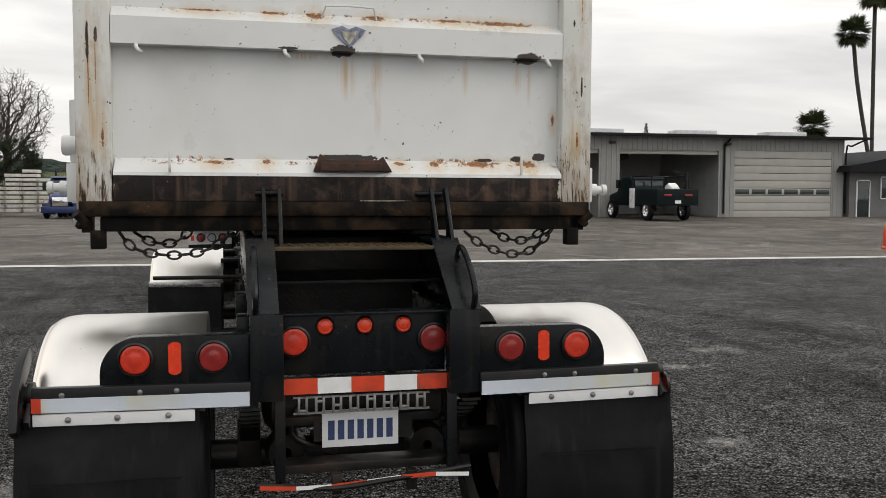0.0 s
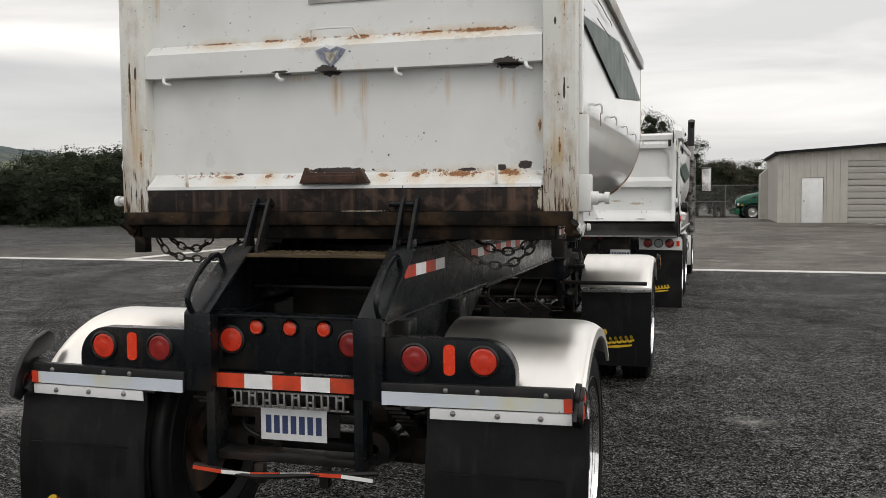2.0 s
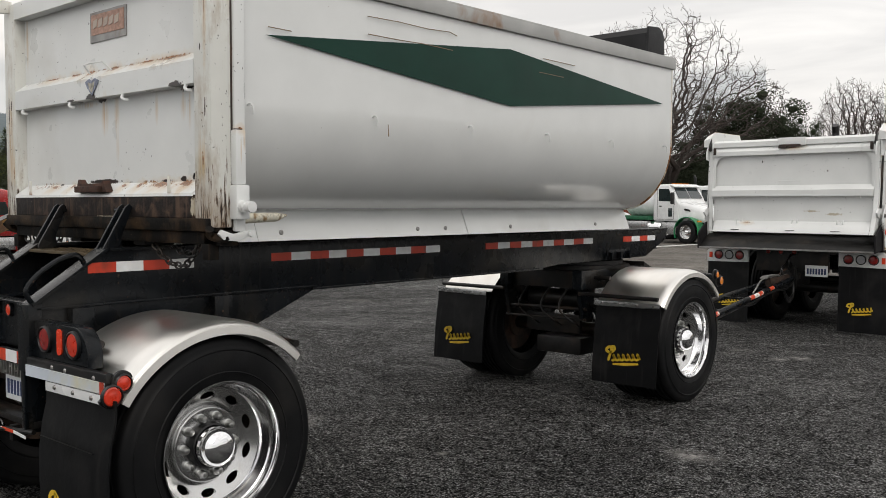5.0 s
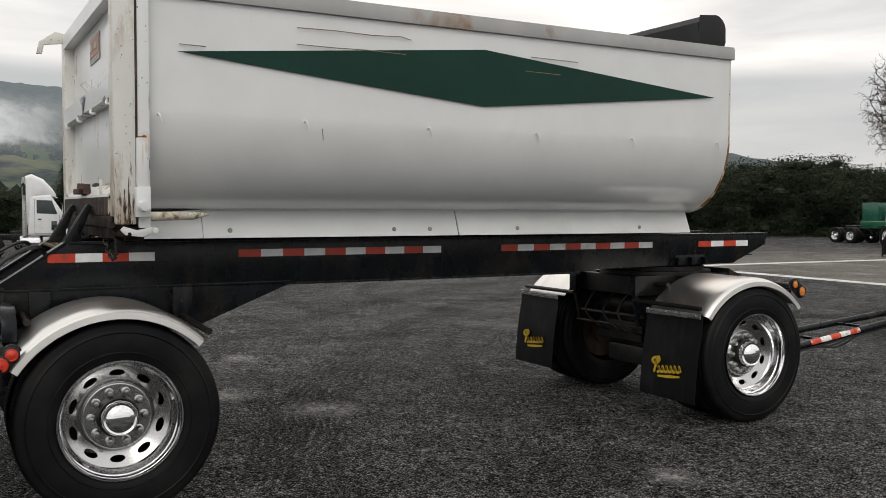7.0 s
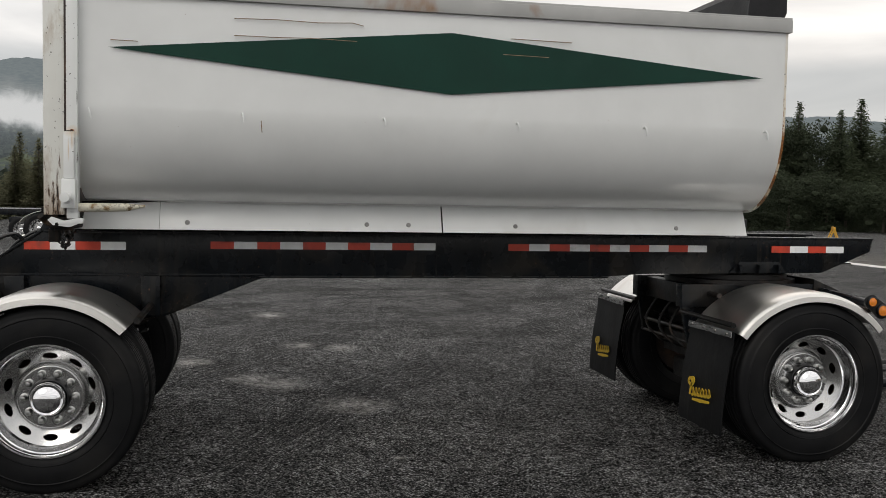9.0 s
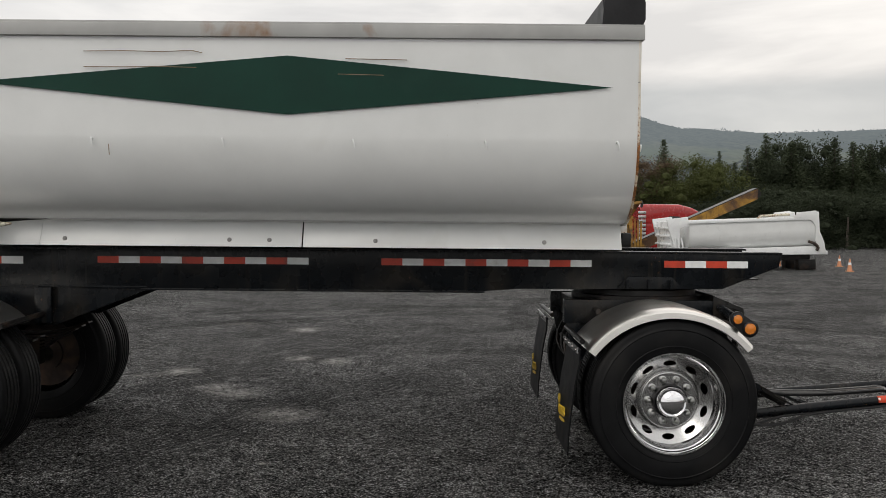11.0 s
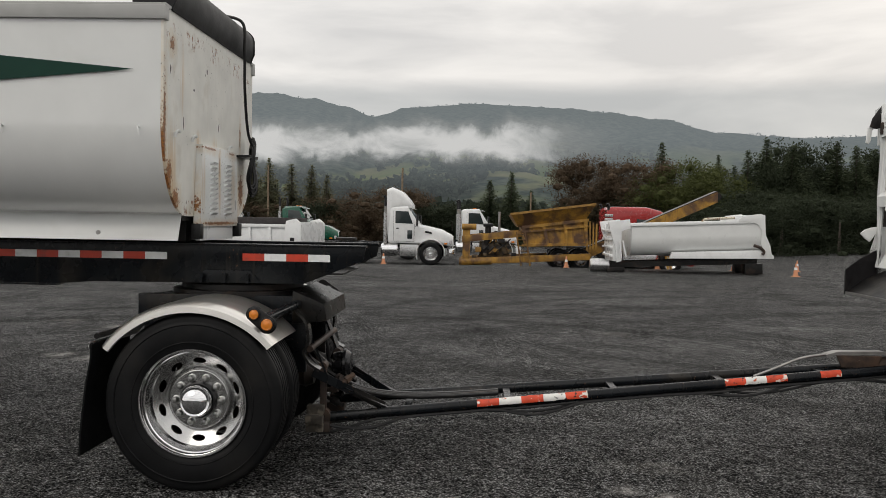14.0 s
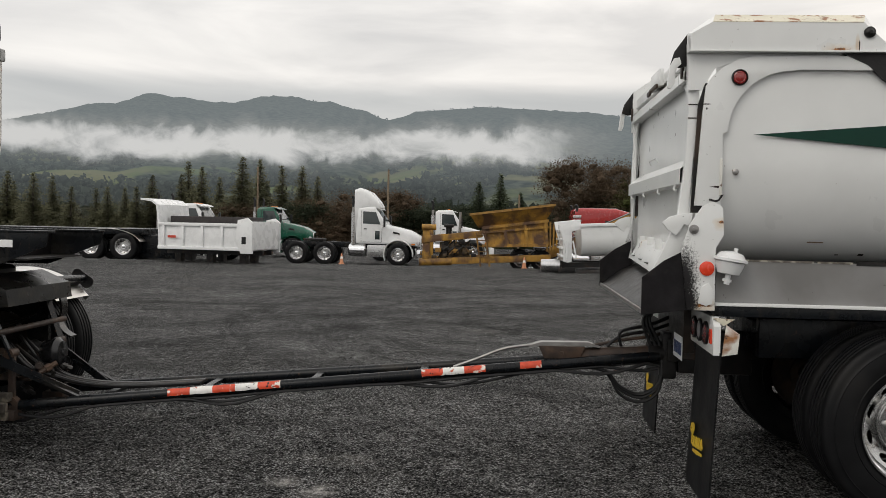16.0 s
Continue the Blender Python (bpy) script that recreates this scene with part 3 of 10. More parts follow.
def curve(pts, n=8):
    """Points along a smooth line through pts."""
    pts = [Vector(p) for p in pts]
    out = []
    for i in range(len(pts) - 1):
        p0, p1, p2, p3 = pts[max(i - 1, 0)], pts[i], pts[i + 1], pts[min(i + 2, len(pts) - 1)]
        for k in range(n):
            t = k / n
            out.append(0.5 * ((2 * p1) + (p2 - p0) * t + (2 * p0 - 5 * p1 + 4 * p2 - p3) * t * t + (3 * p1 - p0 - 3 * p2 + p3) * t ** 3))
    return out + [pts[-1]]


def plate(bm, outline, axis, a, b, bevel=0.0):
    """A flat plate: a 2D outline in the plane across the axis, from a to b along it."""
    def at(u, v, w):
        return {"x": (w, u, v), "y": (u, w, v), "z": (u, v, w)}[axis]
    lo = [bm.verts.new(at(u, v, a)) for u, v in outline]
    hi = [bm.verts.new(at(u, v, b)) for u, v in outline]
    fs = [bm.faces.new(lo[::-1]), bm.faces.new(hi)]
    k = len(lo)
    for i in range(k):
        fs.append(bm.faces.new((lo[i], lo[(i + 1) % k], hi[(i + 1) % k], hi[i])))
    bmesh.ops.recalc_face_normals(bm, faces=fs)
    if bevel:
        bmesh.ops.bevel(bm, geom=[e for f in fs[:2] for e in f.edges], offset=bevel, segments=2, profile=0.6, affect="EDGES")
    return bm


def lathe(bm, profile, seg=48, axis="x", centre=(0, 0, 0), closed=False):
    """Turn a profile of (along, radius) round an axis."""
    c = Vector(centre)
    rings = []
    for s, r in profile:
        ring = []
        for k in range(seg):
            t = 2 * math.pi * k / seg
            u, v = r * math.cos(t), r * math.sin(t)
            ring.append(bm.verts.new(c + Vector({"x": (s, u, v), "y": (u, s, v), "z": (u, v, s)}[axis])))
        rings.append(ring)
    pairs = list(zip(rings, rings[1:])) + ([(rings[-1], rings[0])] if closed else [])
    fs = []
    for a, b in pairs:
        for k in range(seg):
            fs.append(bm.faces.new((a[k], a[(k + 1) % seg], b[(k + 1) % seg], b[k])))
    if not closed:
        for ring, (s, r) in ((rings[0], profile[0]), (rings[-1], profile[-1])):
            if r < 0.02:
                fs.append(bm.faces.new(ring))
    bmesh.ops.recalc_face_normals(bm, faces=fs)
    return bm


def strip(bm, line, thick, a, b, axis="x"):
    """A bent sheet: a 2D polyline swept from a to b along an axis, with thickness."""
    n = len(line)
    nrm = []
    for i in range(n):
        d = Vector(line[min(i + 1, n - 1)]) - Vector(line[max(i - 1, 0)])
        d = Vector((d[0], d[1])).normalized()
        nrm.append(Vector((-d[1], d[0])))
    loop = [tuple(p) for p in line] + [(line[i][0] + nrm[i][0] * thick, line[i][1] + nrm[i][1] * thick) for i in range(n - 1, -1, -1)]

    def at(u, v, w):
        return {"x": (w, u, v), "y": (u, w, v), "z": (u, v, w)}[axis]
    lo = [bm.verts.new(at(u, v, a)) for u, v in loop]
    hi = [bm.verts.new(at(u, v, b)) for u, v in loop]
    fs = []
    k = len(loop)
    for i in range(k):
        fs.append(bm.faces.new((lo[i], lo[(i + 1) % k], hi[(i + 1) % k], hi[i])))
    for i in range(n - 1):
        for e in (lo, hi):
            fs.append(bm.faces.new((e[i], e[i + 1], e[k - 2 - i], e[k - 1 - i])))
    bmesh.ops.recalc_face_normals(bm, faces=fs)
    return bm


def mesh_of(name, bm, material, smooth=35):
    me = bpy.data.meshes.new(name)
    bm.normal_update()
    for f in bm.faces:
        f.smooth = smooth > 0
    for e in bm.edges:
        if len(e.link_faces) == 2:
            e.smooth = e.calc_face_angle(0) < radians(smooth)
    bm.to_mesh(me)
    bm.free()
    for mm in (material if isinstance(material, (list, tuple)) else [material]):
        me.materials.append(mm)
    return me


def thing(name, at, label, category, group="", turn=0, kind=""):
    """A top-level thing: an Empty at its base."""
    ob = new(name)
    ob.empty_display_size = 0.2
    ob.matrix_basis = pose(*at, 0, 0, turn)
    tagged(ob, label, category, group, kind)
    return ob


def part(name, bm, material, parent, label="", world_place=False, smooth=35):
    """One mesh under a thing or a part. world_place: its corners are given in the world, not from the thing's base."""
    me = bm if isinstance(bm, bpy.types.Mesh) else mesh_of(name, bm, material, smooth)
    ob = new(name, me)
    ob.parent = parent
    if world_place and parent.parent is None:
        ob.matrix_parent_inverse = parent.matrix_basis.inverted()
    if label:
        tagged(ob, label)
    return ob


def solo(name, bm, material, label, category, group="", kind="", smooth=35):
    ob = new(name, mesh_of(name, bm, material, smooth))
    return tagged(ob, label, category, group, kind)


def B():
    return bmesh.new()


def arc(cx, cz, r, a0, a1, n, rz=None):
    rz = rz or r
    return [(cx + r * math.cos(radians(a0 + (a1 - a0) * i / n)), cz + rz * math.sin(radians(a0 + (a1 - a0) * i / n))) for i in range(n + 1)]


def loft(bm, rings):
    """Skin closed rings of equal count, capping both ends."""
    vs = [[bm.verts.new(p) for p in r] for r in rings]
    k = len(vs[0])
    fs = []
    for a, b_ in zip(vs, vs[1:]):
        for i in range(k):
            fs.append(bm.faces.new((a[i], a[(i + 1) % k], b_[(i + 1) % k], b_[i])))
    fs.append(bm.faces.new(vs[0]))
    fs.append(bm.faces.new(vs[-1]))
    bmesh.ops.recalc_face_normals(bm, faces=fs)
    return bm


def rounded(y, hw, z0, z1, r, n=4):
    """A rounded rectangle across the truck at y."""
    pts = []
    for cx, cz, a0 in ((hw - r, z1 - r, 0), (-hw + r, z1 - r, 90), (-hw + r, z0 + r, 180), (hw - r, z0 + r, 270)):
        for i in range(n + 1):
            a = radians(a0 + 90 * i / n)
            pts.append((cx + r * math.cos(a), y, cz + r * math.sin(a)))
    return pts


# ---- wheels ----
def tyre_mesh(R=0.553, W=0.27, bead=0.315):
    h = W / 2
    pr = [(-h * 0.80, bead), (-h * 0.98, bead + 0.04), (-h * 1.0, R * 0.675), (-h * 1.04, R * 0.682), (-h * 1.01, R * 0.69), (-h * 1.04, R * 0.75), (-h * 1.01, R * 0.84), (-h * 0.99, R * 0.87), (-h * 1.025, R * 0.878), (-h * 0.985, R * 0.886), (-h * 0.955, R * 0.915), (-h * 0.945, R * 0.93), (-h * 0.925, R * 0.955), (-h * 0.87, R * 0.977), (-h * 0.80, R * 0.99)]
    grooves = [-0.52, -0.18, 0.18, 0.52]
    tread = []
    for g in grooves:
        c = g * h
        tread += [(c - 0.011, R), (c - 0.007, R - 0.014), (c + 0.007, R - 0.014), (c + 0.011, R)]
    full = pr + [(-h * 0.72, R * 0.996)] + tread + [(h * 0.72, R * 0.996)] + [(-s, r) for s, r in pr[::-1]]
    bm = B()
    lathe(bm, full, 64)
    return mesh_of("tyre", bm, RUBBER, 40)


def plain_tyre_mesh(R=0.553, W=0.27, bead=0.315):
    """The same tyre for wheels that stay far off."""
    h = W / 2
    pr = [(-h * 0.80, bead), (-h * 1.03, R * 0.74), (-h * 0.95, R * 0.92), (-h * 0.80, R * 0.99)]
    bm = B()
    lathe(bm, pr + [(-s, r) for s, r in pr[::-1]], 36)
    return mesh_of("tyre", bm, RUBBER, 40)


def rim_mesh(holes=10):
    """A deep outer rim with ten hand holes; outward is +x, the lip at x = 0."""
    bm = B()
    lathe(bm, [(-0.005, 0.318), (0.004, 0.332), (0.012, 0.334), (0.012, 0.327), (0.0, 0.321), (-0.02, 0.317), (-0.036, 0.315), (-0.042, 0.309), (-0.075, 0.301), (-0.094, 0.293), (-0.104, 0.286)], 72)
    lathe(bm, [(-0.106, 0.287), (-0.24, 0.290), (-0.26, 0.32)], 40)
    bmesh.ops.remove_doubles(bm, verts=bm.verts, dist=0.0004)
    bmesh.ops.recalc_face_normals(bm, faces=bm.faces)
    return mesh_of("rim", bm, POLISHED, 30)


def disc_mesh(holes=10):
    """The dished wheel disc with its hand holes and flange; shading follows the true dish."""
    r0, r1, rc, drop = 0.192, 0.286, 0.245, 0.054
    slope = math.atan2(drop, r1 - r0)
    nseg = 32
    half = math.pi / holes
    inner, outer = [], []
    for j in range(nseg):
        a = 2 * math.pi * j / nseg
        du, dv = math.cos(a), math.sin(a)
        inner.append((du * 0.042 / rc, rc + dv * 0.0205))
        lim = min(half / abs(du / rc) if abs(du) > 1e-6 else 9e9, (r1 - rc) / dv if dv > 1e-6 else ((r0 - rc) / dv if dv < -1e-6 else 9e9))
        outer.append((du / rc * lim, rc + dv * lim))
    for th, r in ((half, r1), (-half, r1), (half, r0), (-half, r0)):
        j = min(range(nseg), key=lambda q: (outer[q][0] - th) ** 2 * rc * rc + (outer[q][1] - r) ** 2)
        outer[j] = (th, r)
    verts, faces, normals, seen = [], [], [], {}

    def put(th, r, dx, turn):
        ring.append(len(verts))
        verts.append((-0.158 + drop * (r - r0) / (r1 - r0) + dx, r * math.sin(th), r * math.cos(th)))
        c, s_ = math.cos(slope + turn), math.sin(slope + turn)
        normals.append((c, -s_ * math.sin(th), -s_ * math.cos(th)))
    for k in range(holes):
        t0 = 2 * math.pi * k / holes
        ring = []
        for u, dx in ((0.0, -0.02), (0.0, -0.003), (0.08, 0.0), (0.5, 0.0), (1.0, 0.0)):
            for p, q in zip(inner, outer):
                th, r = t0 + p[0] + (q[0] - p[0]) * u, p[1] + (q[1] - p[1]) * u
                key = (round(r * math.sin(th), 4), round(r * math.cos(th), 4))
                if u == 1.0 and key in seen:
                    ring.append(seen[key])
                    continue
                put(th, r, dx, 0.0)
                if u == 1.0:
                    seen[key] = ring[-1]
        for i in range(4):
            for j in range(nseg):
                q = (j + 1) % nseg
                faces.append((ring[i * nseg + j], ring[(i + 1) * nseg + j], ring[(i + 1) * nseg + q], ring[i * nseg + q]))
    # flange: a raised flat ring inside the dish
    seg = 64
    prof = [(-0.158, 0.192, slope), (-0.140, 0.190, -1.2), (-0.131, 0.185, -0.5), (-0.128, 0.178, 0.0), (-0.128, 0.10, 0.0)]
    base = len(verts)
    for x, r, tilt in prof:
        for k in range(seg):
            th = 2 * math.pi * k / seg
            verts.append((x, r * math.sin(th), r * math.cos(th)))
            normals.append((math.cos(tilt), -math.sin(tilt) * math.sin(th), -math.sin(tilt) * math.cos(th)))
    for i in range(len(prof) - 1):
        for k in range(seg):
            q = (k + 1) % seg
            faces.append((base + i * seg + k, base + (i + 1) * seg + k, base + (i + 1) * seg + q, base + i * seg + q))
    me = bpy.data.meshes.new("wheel_disc")
    me.from_pydata(verts, [], faces)
    me.materials.append(DISC_METAL)
    for p in me.polygons:
        p.use_smooth = True
    me.normals_split_custom_set_from_vertices(normals)
    return me


NUT_METAL = mat("satin_nut_metal", (0.50, 0.50, 0.49), 0.32, metal=1.0, vary=0.1, scale=20)


def nut_mesh():
    bm = B()
    lathe(bm, [(-0.129, 0.025), (-0.124, 0.025), (-0.122, 0.0195), (-0.096, 0.0185), (-0.089, 0.013), (-0.087, 0.003)], 14)
    return mesh_of("wheel_nut", bm, NUT_METAL, 40)


def cap_mesh():
    bm = B()
    lathe(bm, [(-0.13, 0.100), (-0.060, 0.100), (-0.050, 0.099), (-0.036, 0.094), (-0.016, 0.082), (0.0, 0.060), (0.008, 0.034), (0.010, 0.006)], 48)
    return mesh_of("hub_cap", bm, CHROME, 50)


# black ring stands in for the shade of the deep gap round the cap
bm = B()
lathe(bm, [(-0.127, 0.099), (-0.095, 0.099), (-0.088, 0.104), (-0.092, 0.112), (-0.127, 0.117)], 40)
HUB_GAP_RING = mesh_of("hub_ring", bm, BLACK_PLASTIC, 40)
FAR_TYRE = plain_tyre_mesh()
DISC = disc_mesh()
TYRE, RIM, NUT, CAP = tyre_mesh(), rim_mesh(), nut_mesh(), cap_mesh()
bm = B()
lathe(bm, [(-0.13, 0.28), (-0.13, 0.14), (-0.16, 0.14), (-0.16, 0.02)], 40)
BRAKE = mesh_of("brake_drum", bm, BROWN_STEEL)


def wheel(parent, x, y, z, side, dual=True, world=True, scale=1.0, brake=True, far=False):
    """A wheel assembly: the outer tyre's lip plane at x; side +1 faces +x."""
    hub = new("wheel", RIM)
    hub.parent = parent
    if world and parent.parent is None:
        hub.matrix_parent_inverse = parent.matrix_basis.inverted()
    hub.matrix_basis = pose(x, y, z, 0, 0, 0 if side > 0 else 180) @ Matrix.Scale(scale, 4)
    for name, me, lab in (("tyre", FAR_TYRE if far else TYRE, "worn black rubber tyre"), ("wheel_disc", DISC, "dished aluminium disc with hand holes"), ("hub_ring", HUB_GAP_RING, "dark ring painted in as the gap round the hub"), ("hub_cap", CAP, "domed chrome hub cap")):
        if far and name == "hub_ring":
            continue
        o = new(name, me)
        o.parent = hub
        if lab:
            tagged(o, lab)
        if name == "tyre":
            o.matrix_basis = pose(-0.125, 0, 0)
    for k in range(0 if far else 10):
        a = 2 * math.pi * (k + 0.5) / 10
        o = new("wheel_nut", NUT)
        o.parent = hub
        o.matrix_basis = pose(0, 0.143 * math.sin(a), 0.143 * math.cos(a))
    if dual:
        o = new("inner_tyre", FAR_TYRE if far else TYRE)
        o.parent = hub
        o.matrix_basis = pose(-0.46, 0, 0)
        tagged(o, "worn black rubber inner tyre")
    if brake:
        o = new("brake_drum", BRAKE)
        o.parent = hub
        o.matrix_basis = pose(-0.35, 0, 0)
    tagged(hub, "polished aluminium wheel with ten hand holes")
    return hub


# ---- lamps, tape, plates ----
def round_lamp(parent, x, y, z, r, lens, world=True, axis="y", sgn=-1, name="tail_lamp"):
    """A round lamp in a rubber grommet; axis and sgn say which way it faces."""
    bm = B()
    pr = [(0.0, r * 1.24), (sgn * 0.012, r * 1.22), (sgn * 0.016, r * 1.08), (sgn * 0.010, r * 1.02), (0.0, r * 1.0)]
    lathe(bm, pr, 36, axis, (x, y, z))
    ob = part(name, bm, BLACK_PLASTIC, parent, "round red lamp in a black rubber grommet" if "amber" not in lens.name else "round amber lamp in a black rubber grommet", world)
    bm = B()
    lathe(bm, [(sgn * 0.003, r * 1.03), (sgn * 0.011, r * 0.98), (sgn * 0.014, r * 0.8), (sgn * 0.013, r * 0.72), (sgn * 0.017, r * 0.4), (sgn * 0.018, 0.004)], 36, axis, (x, y, z))
    part("lens", bm, lens, ob)
    return ob


def tape(parent, axis, fixed, start, z, n, step, h, first_red=True, mats=None, world=True, out=0.002, name="reflective_tape", slope=0.0, last=None):
    """A row of red and silver tape pieces along y (axis 'x': on a face x = fixed) or along x (axis 'y')."""
    mats = mats or (RED_TAPE, WHITE_TAPE)
    for i in range(n):
        s0 = start + i * step
        s1 = s0 + step * (last if last and i == n - 1 else 1.0)
        zz = z + slope * (s0 - start)
        bm = B()
        if axis == "x":
            plate(bm, [(s0, zz - h / 2), (s1, zz - h / 2 + slope * step), (s1, zz + h / 2 + slope * step), (s0, zz + h / 2)], "x", fixed, fixed + out)
        else:
            plate(bm, [(s0, zz - h / 2), (s1, zz - h / 2), (s1, zz + h / 2), (s0, zz + h / 2)], "y", fixed - out, fixed)
        red = (i % 2 == 0) == first_red
        part(name, bm, mats[0] if red else mats[1], parent, "red reflective tape" if red else "silver reflective tape", world)


def ribbon(bm, line, w, place, d0, d1):
    """A flat stroke of width w along a 2D line, laid on a face by place(u, v, depth)."""
    rows = []
    for i, (u, v) in enumerate(line):
        p, q = line[max(i - 1, 0)], line[min(i + 1, len(line) - 1)]
        du, dv = q[0] - p[0], q[1] - p[1]
        k = w * (0.5 if 0 < i < len(line) - 1 else 0.3) / (math.hypot(du, dv) or 1)
        rows.append([bm.verts.new(place(u + a * dv * k, v - a * du * k, d)) for a, d in ((1, d0), (-1, d0), (-1, d1), (1, d1))])
    fs = [bm.faces.new(rows[0]), bm.faces.new(rows[-1][::-1])]
    for r0, r1 in zip(rows, rows[1:]):
        fs += [bm.faces.new((r0[j], r1[j], r1[(j + 1) % 4], r0[(j + 1) % 4])) for j in range(4)]
    bmesh.ops.recalc_face_normals(bm, faces=fs)


def flap_mark(parent, x, y, z, w, sgn=-1):
    """A plain yellow emblem: a tall flourish, a rising wave of loops and a thin bar under it."""
    def place(u, v, d):
        return (x + u * w, y + sgn * d, z + v * w)
    rise = 0.10
    tall = curve([(-0.44, 0.0, 0), (-0.38, 0.18, 0), (-0.34, 0.33, 0), (-0.42, 0.36, 0), (-0.50, 0.27, 0), (-0.38, 0.22, 0), (-0.26, 0.30, 0), (-0.27, 0.38, 0), (-0.36, 0.37, 0)], 5)
    wave = [(-0.34 + 0.84 * i / 60 + 0.042 * math.sin(2 * math.pi * i / 10), 0.085 + rise * i / 60 + 0.070 * math.cos(2 * math.pi * i / 10 + 2.6)) for i in range(61)]
    for k, (name, line, wid) in enumerate((("emblem_flourish", [(p.x, p.y) for p in tall], 0.068), ("emblem_wave", wave, 0.062), ("emblem_bar", [(-0.30, -0.075), (0.05, -0.045), (0.44, 0.0)], 0.075))):
        bm = B()
        ribbon(bm, line, wid, place, 0.0, 0.004 + 0.0006 * k)
        part(name, bm, YELLOW_PRINT, parent, "plain yellow print", True, 0)


def crowned_fender(parent, s, cy, cz, ry, rz, a0, a1, x_in, x_out, edge=0.075, roll=0.13, n=40):
    """A half-round fender whose outer side rolls down in a quarter round."""
    xs = [(x_in, 0.0), (x_in + (x_out - roll - x_in) * 0.5, 0.0), (x_out - roll, 0.0)]
    xs += [(x_out - roll + roll * math.sin(t), edge * (1 - math.cos(t))) for t in (math.pi / 2 * k / 10 for k in range(1, 11))]
    xs += [(x_out + 0.001, edge + 0.018)]
    loop = xs + [(x, d + 0.005) for x, d in xs[::-1]]
    bm = B()
    rows = []
    for i in range(n + 1):
        a = radians(a0 + (a1 - a0) * i / n)
        rows.append([bm.verts.new((s * x, cy + (ry - d) * math.cos(a), cz + (rz - d) * math.sin(a))) for x, d in loop])
    k = len(loop)
    for p, q in zip(rows, rows[1:]):
        for j in range(k):
            bm.faces.new((p[j], p[(j + 1) % k], q[(j + 1) % k], q[j]))
    bm.faces.new(rows[0])
    bm.faces.new(rows[-1])
    bmesh.ops.recalc_face_normals(bm, faces=bm.faces)
    f = part("fender", bm, BRUSHED, parent, "brushed aluminium half-round fender", True, 50)
    bm = B()
    rows = []
    for i in range(n + 1):
        a = radians(a0 + (a1 - a0) * i / n)
        rows.append([bm.verts.new((s * x, cy + (ry - edge - d) * math.cos(a), cz + (rz - edge - d) * math.sin(a))) for x, d in ((x_out - 0.006, -0.014), (x_out + 0.006, -0.006), (x_out + 0.009, 0.030), (x_out - 0.004, 0.034))])
    for p, q in zip(rows, rows[1:]):
        for j in range(4):
            bm.faces.new((p[j], p[(j + 1) % 4], q[(j + 1) % 4], q[j]))
    bm.faces.new(rows[0])
    bm.faces.new(rows[-1])
    bmesh.ops.recalc_face_normals(bm, faces=bm.faces)
    part("rolled_edge", bm, EDGE_ALU, f)
    return f


def number_plate(parent, x, y, z, w=0.305, h=0.152, tilt=0.0, world=True):
    bm = B()
    box(bm, x - w / 2, x + w / 2, y - 0.002, y + 0.002, z - h / 2, z + h / 2, 0.0015)
    p = part("number_plate", bm, PLATE_WHITE, parent, "white number plate with plain dark bars", world)
    for k in range(7):
        cx = x - w * 0.38 + k * w * 0.127
        bm = B()
        box(bm, cx - 0.013, cx + 0.013, y - 0.004, y - 0.002, z - h * 0.30, z + h * 0.22)
        part("plate_bar", bm, PLATE_BLUE, p)
    return p

# ---- ground ----
def ease(u):
    u = min(1.0, max(0.0, u))
    return u * u * (3 - 2 * u)


def height(x, y):
    """The yard: level round the trailer, rising a little to the sheds, falling away past the row of machines."""
    z = 0.42 * ease((y - 24) / 24) * ease((x + 12) / 16)
    z -= 0.46 * ease((-x - 26.0) / 10.0) * ease((38 - y) / 12)
    z -= 0.36 * ease((y - 57) / 9) * ease((x + 12) / 16)
    d = math.hypot(x, y - 8)
    if d > 70:
        z -= 9 * ease((d - 70) / 160) * (1 if y < 40 or x < -30 else 0.15)
    if abs(x) < 20 and -8 < y < 20:
        z += 0.006 * noise.noise((x * 0.7, y * 0.7, 0.0)) * ease((math.hypot(max(abs(x) - 1.6, 0), 0)) / 1.0)
    return z


def ground_sheet():
    """One sheet: fine near the trailer, coarser out to the horizon."""
    def line(lo, hi, fine_lo, fine_hi, step):
        pts = []
        v = fine_lo
        while v < fine_hi:
            pts.append(v)
            v += step
        pts.append(fine_hi)
        g, v = step * 1.25, fine_hi
        while v < hi:
            v += g
            g *= 1.25
            pts.append(min(v, hi))
        g, v = step * 1.25, fine_lo
        while v > lo:
            v -= g
            g *= 1.25
            pts.insert(0, max(v, lo))
        return pts
    xs = line(-3000, 3000, -40, 40, 0.8)
    ys = line(-3000, 3000, -10, 55, 0.8)
    vs = [(x, y, height(x, y)) for y in ys for x in xs]
    nx = len(xs)
    fs = [(j * nx + i, j * nx + i + 1, (j + 1) * nx + i + 1, (j + 1) * nx + i) for j in range(len(ys) - 1) for i in range(nx - 1)]
    me = bpy.data.meshes.new("ground")
    me.from_pydata(vs, [], fs)
    me.materials.append(GROUND)
    for p in me.polygons:
        p.use_smooth = True
    ob = new("ground", me)
    return tagged(ob, "wet dark asphalt grindings with pale silt patches", "ground", kind="structure")


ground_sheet()


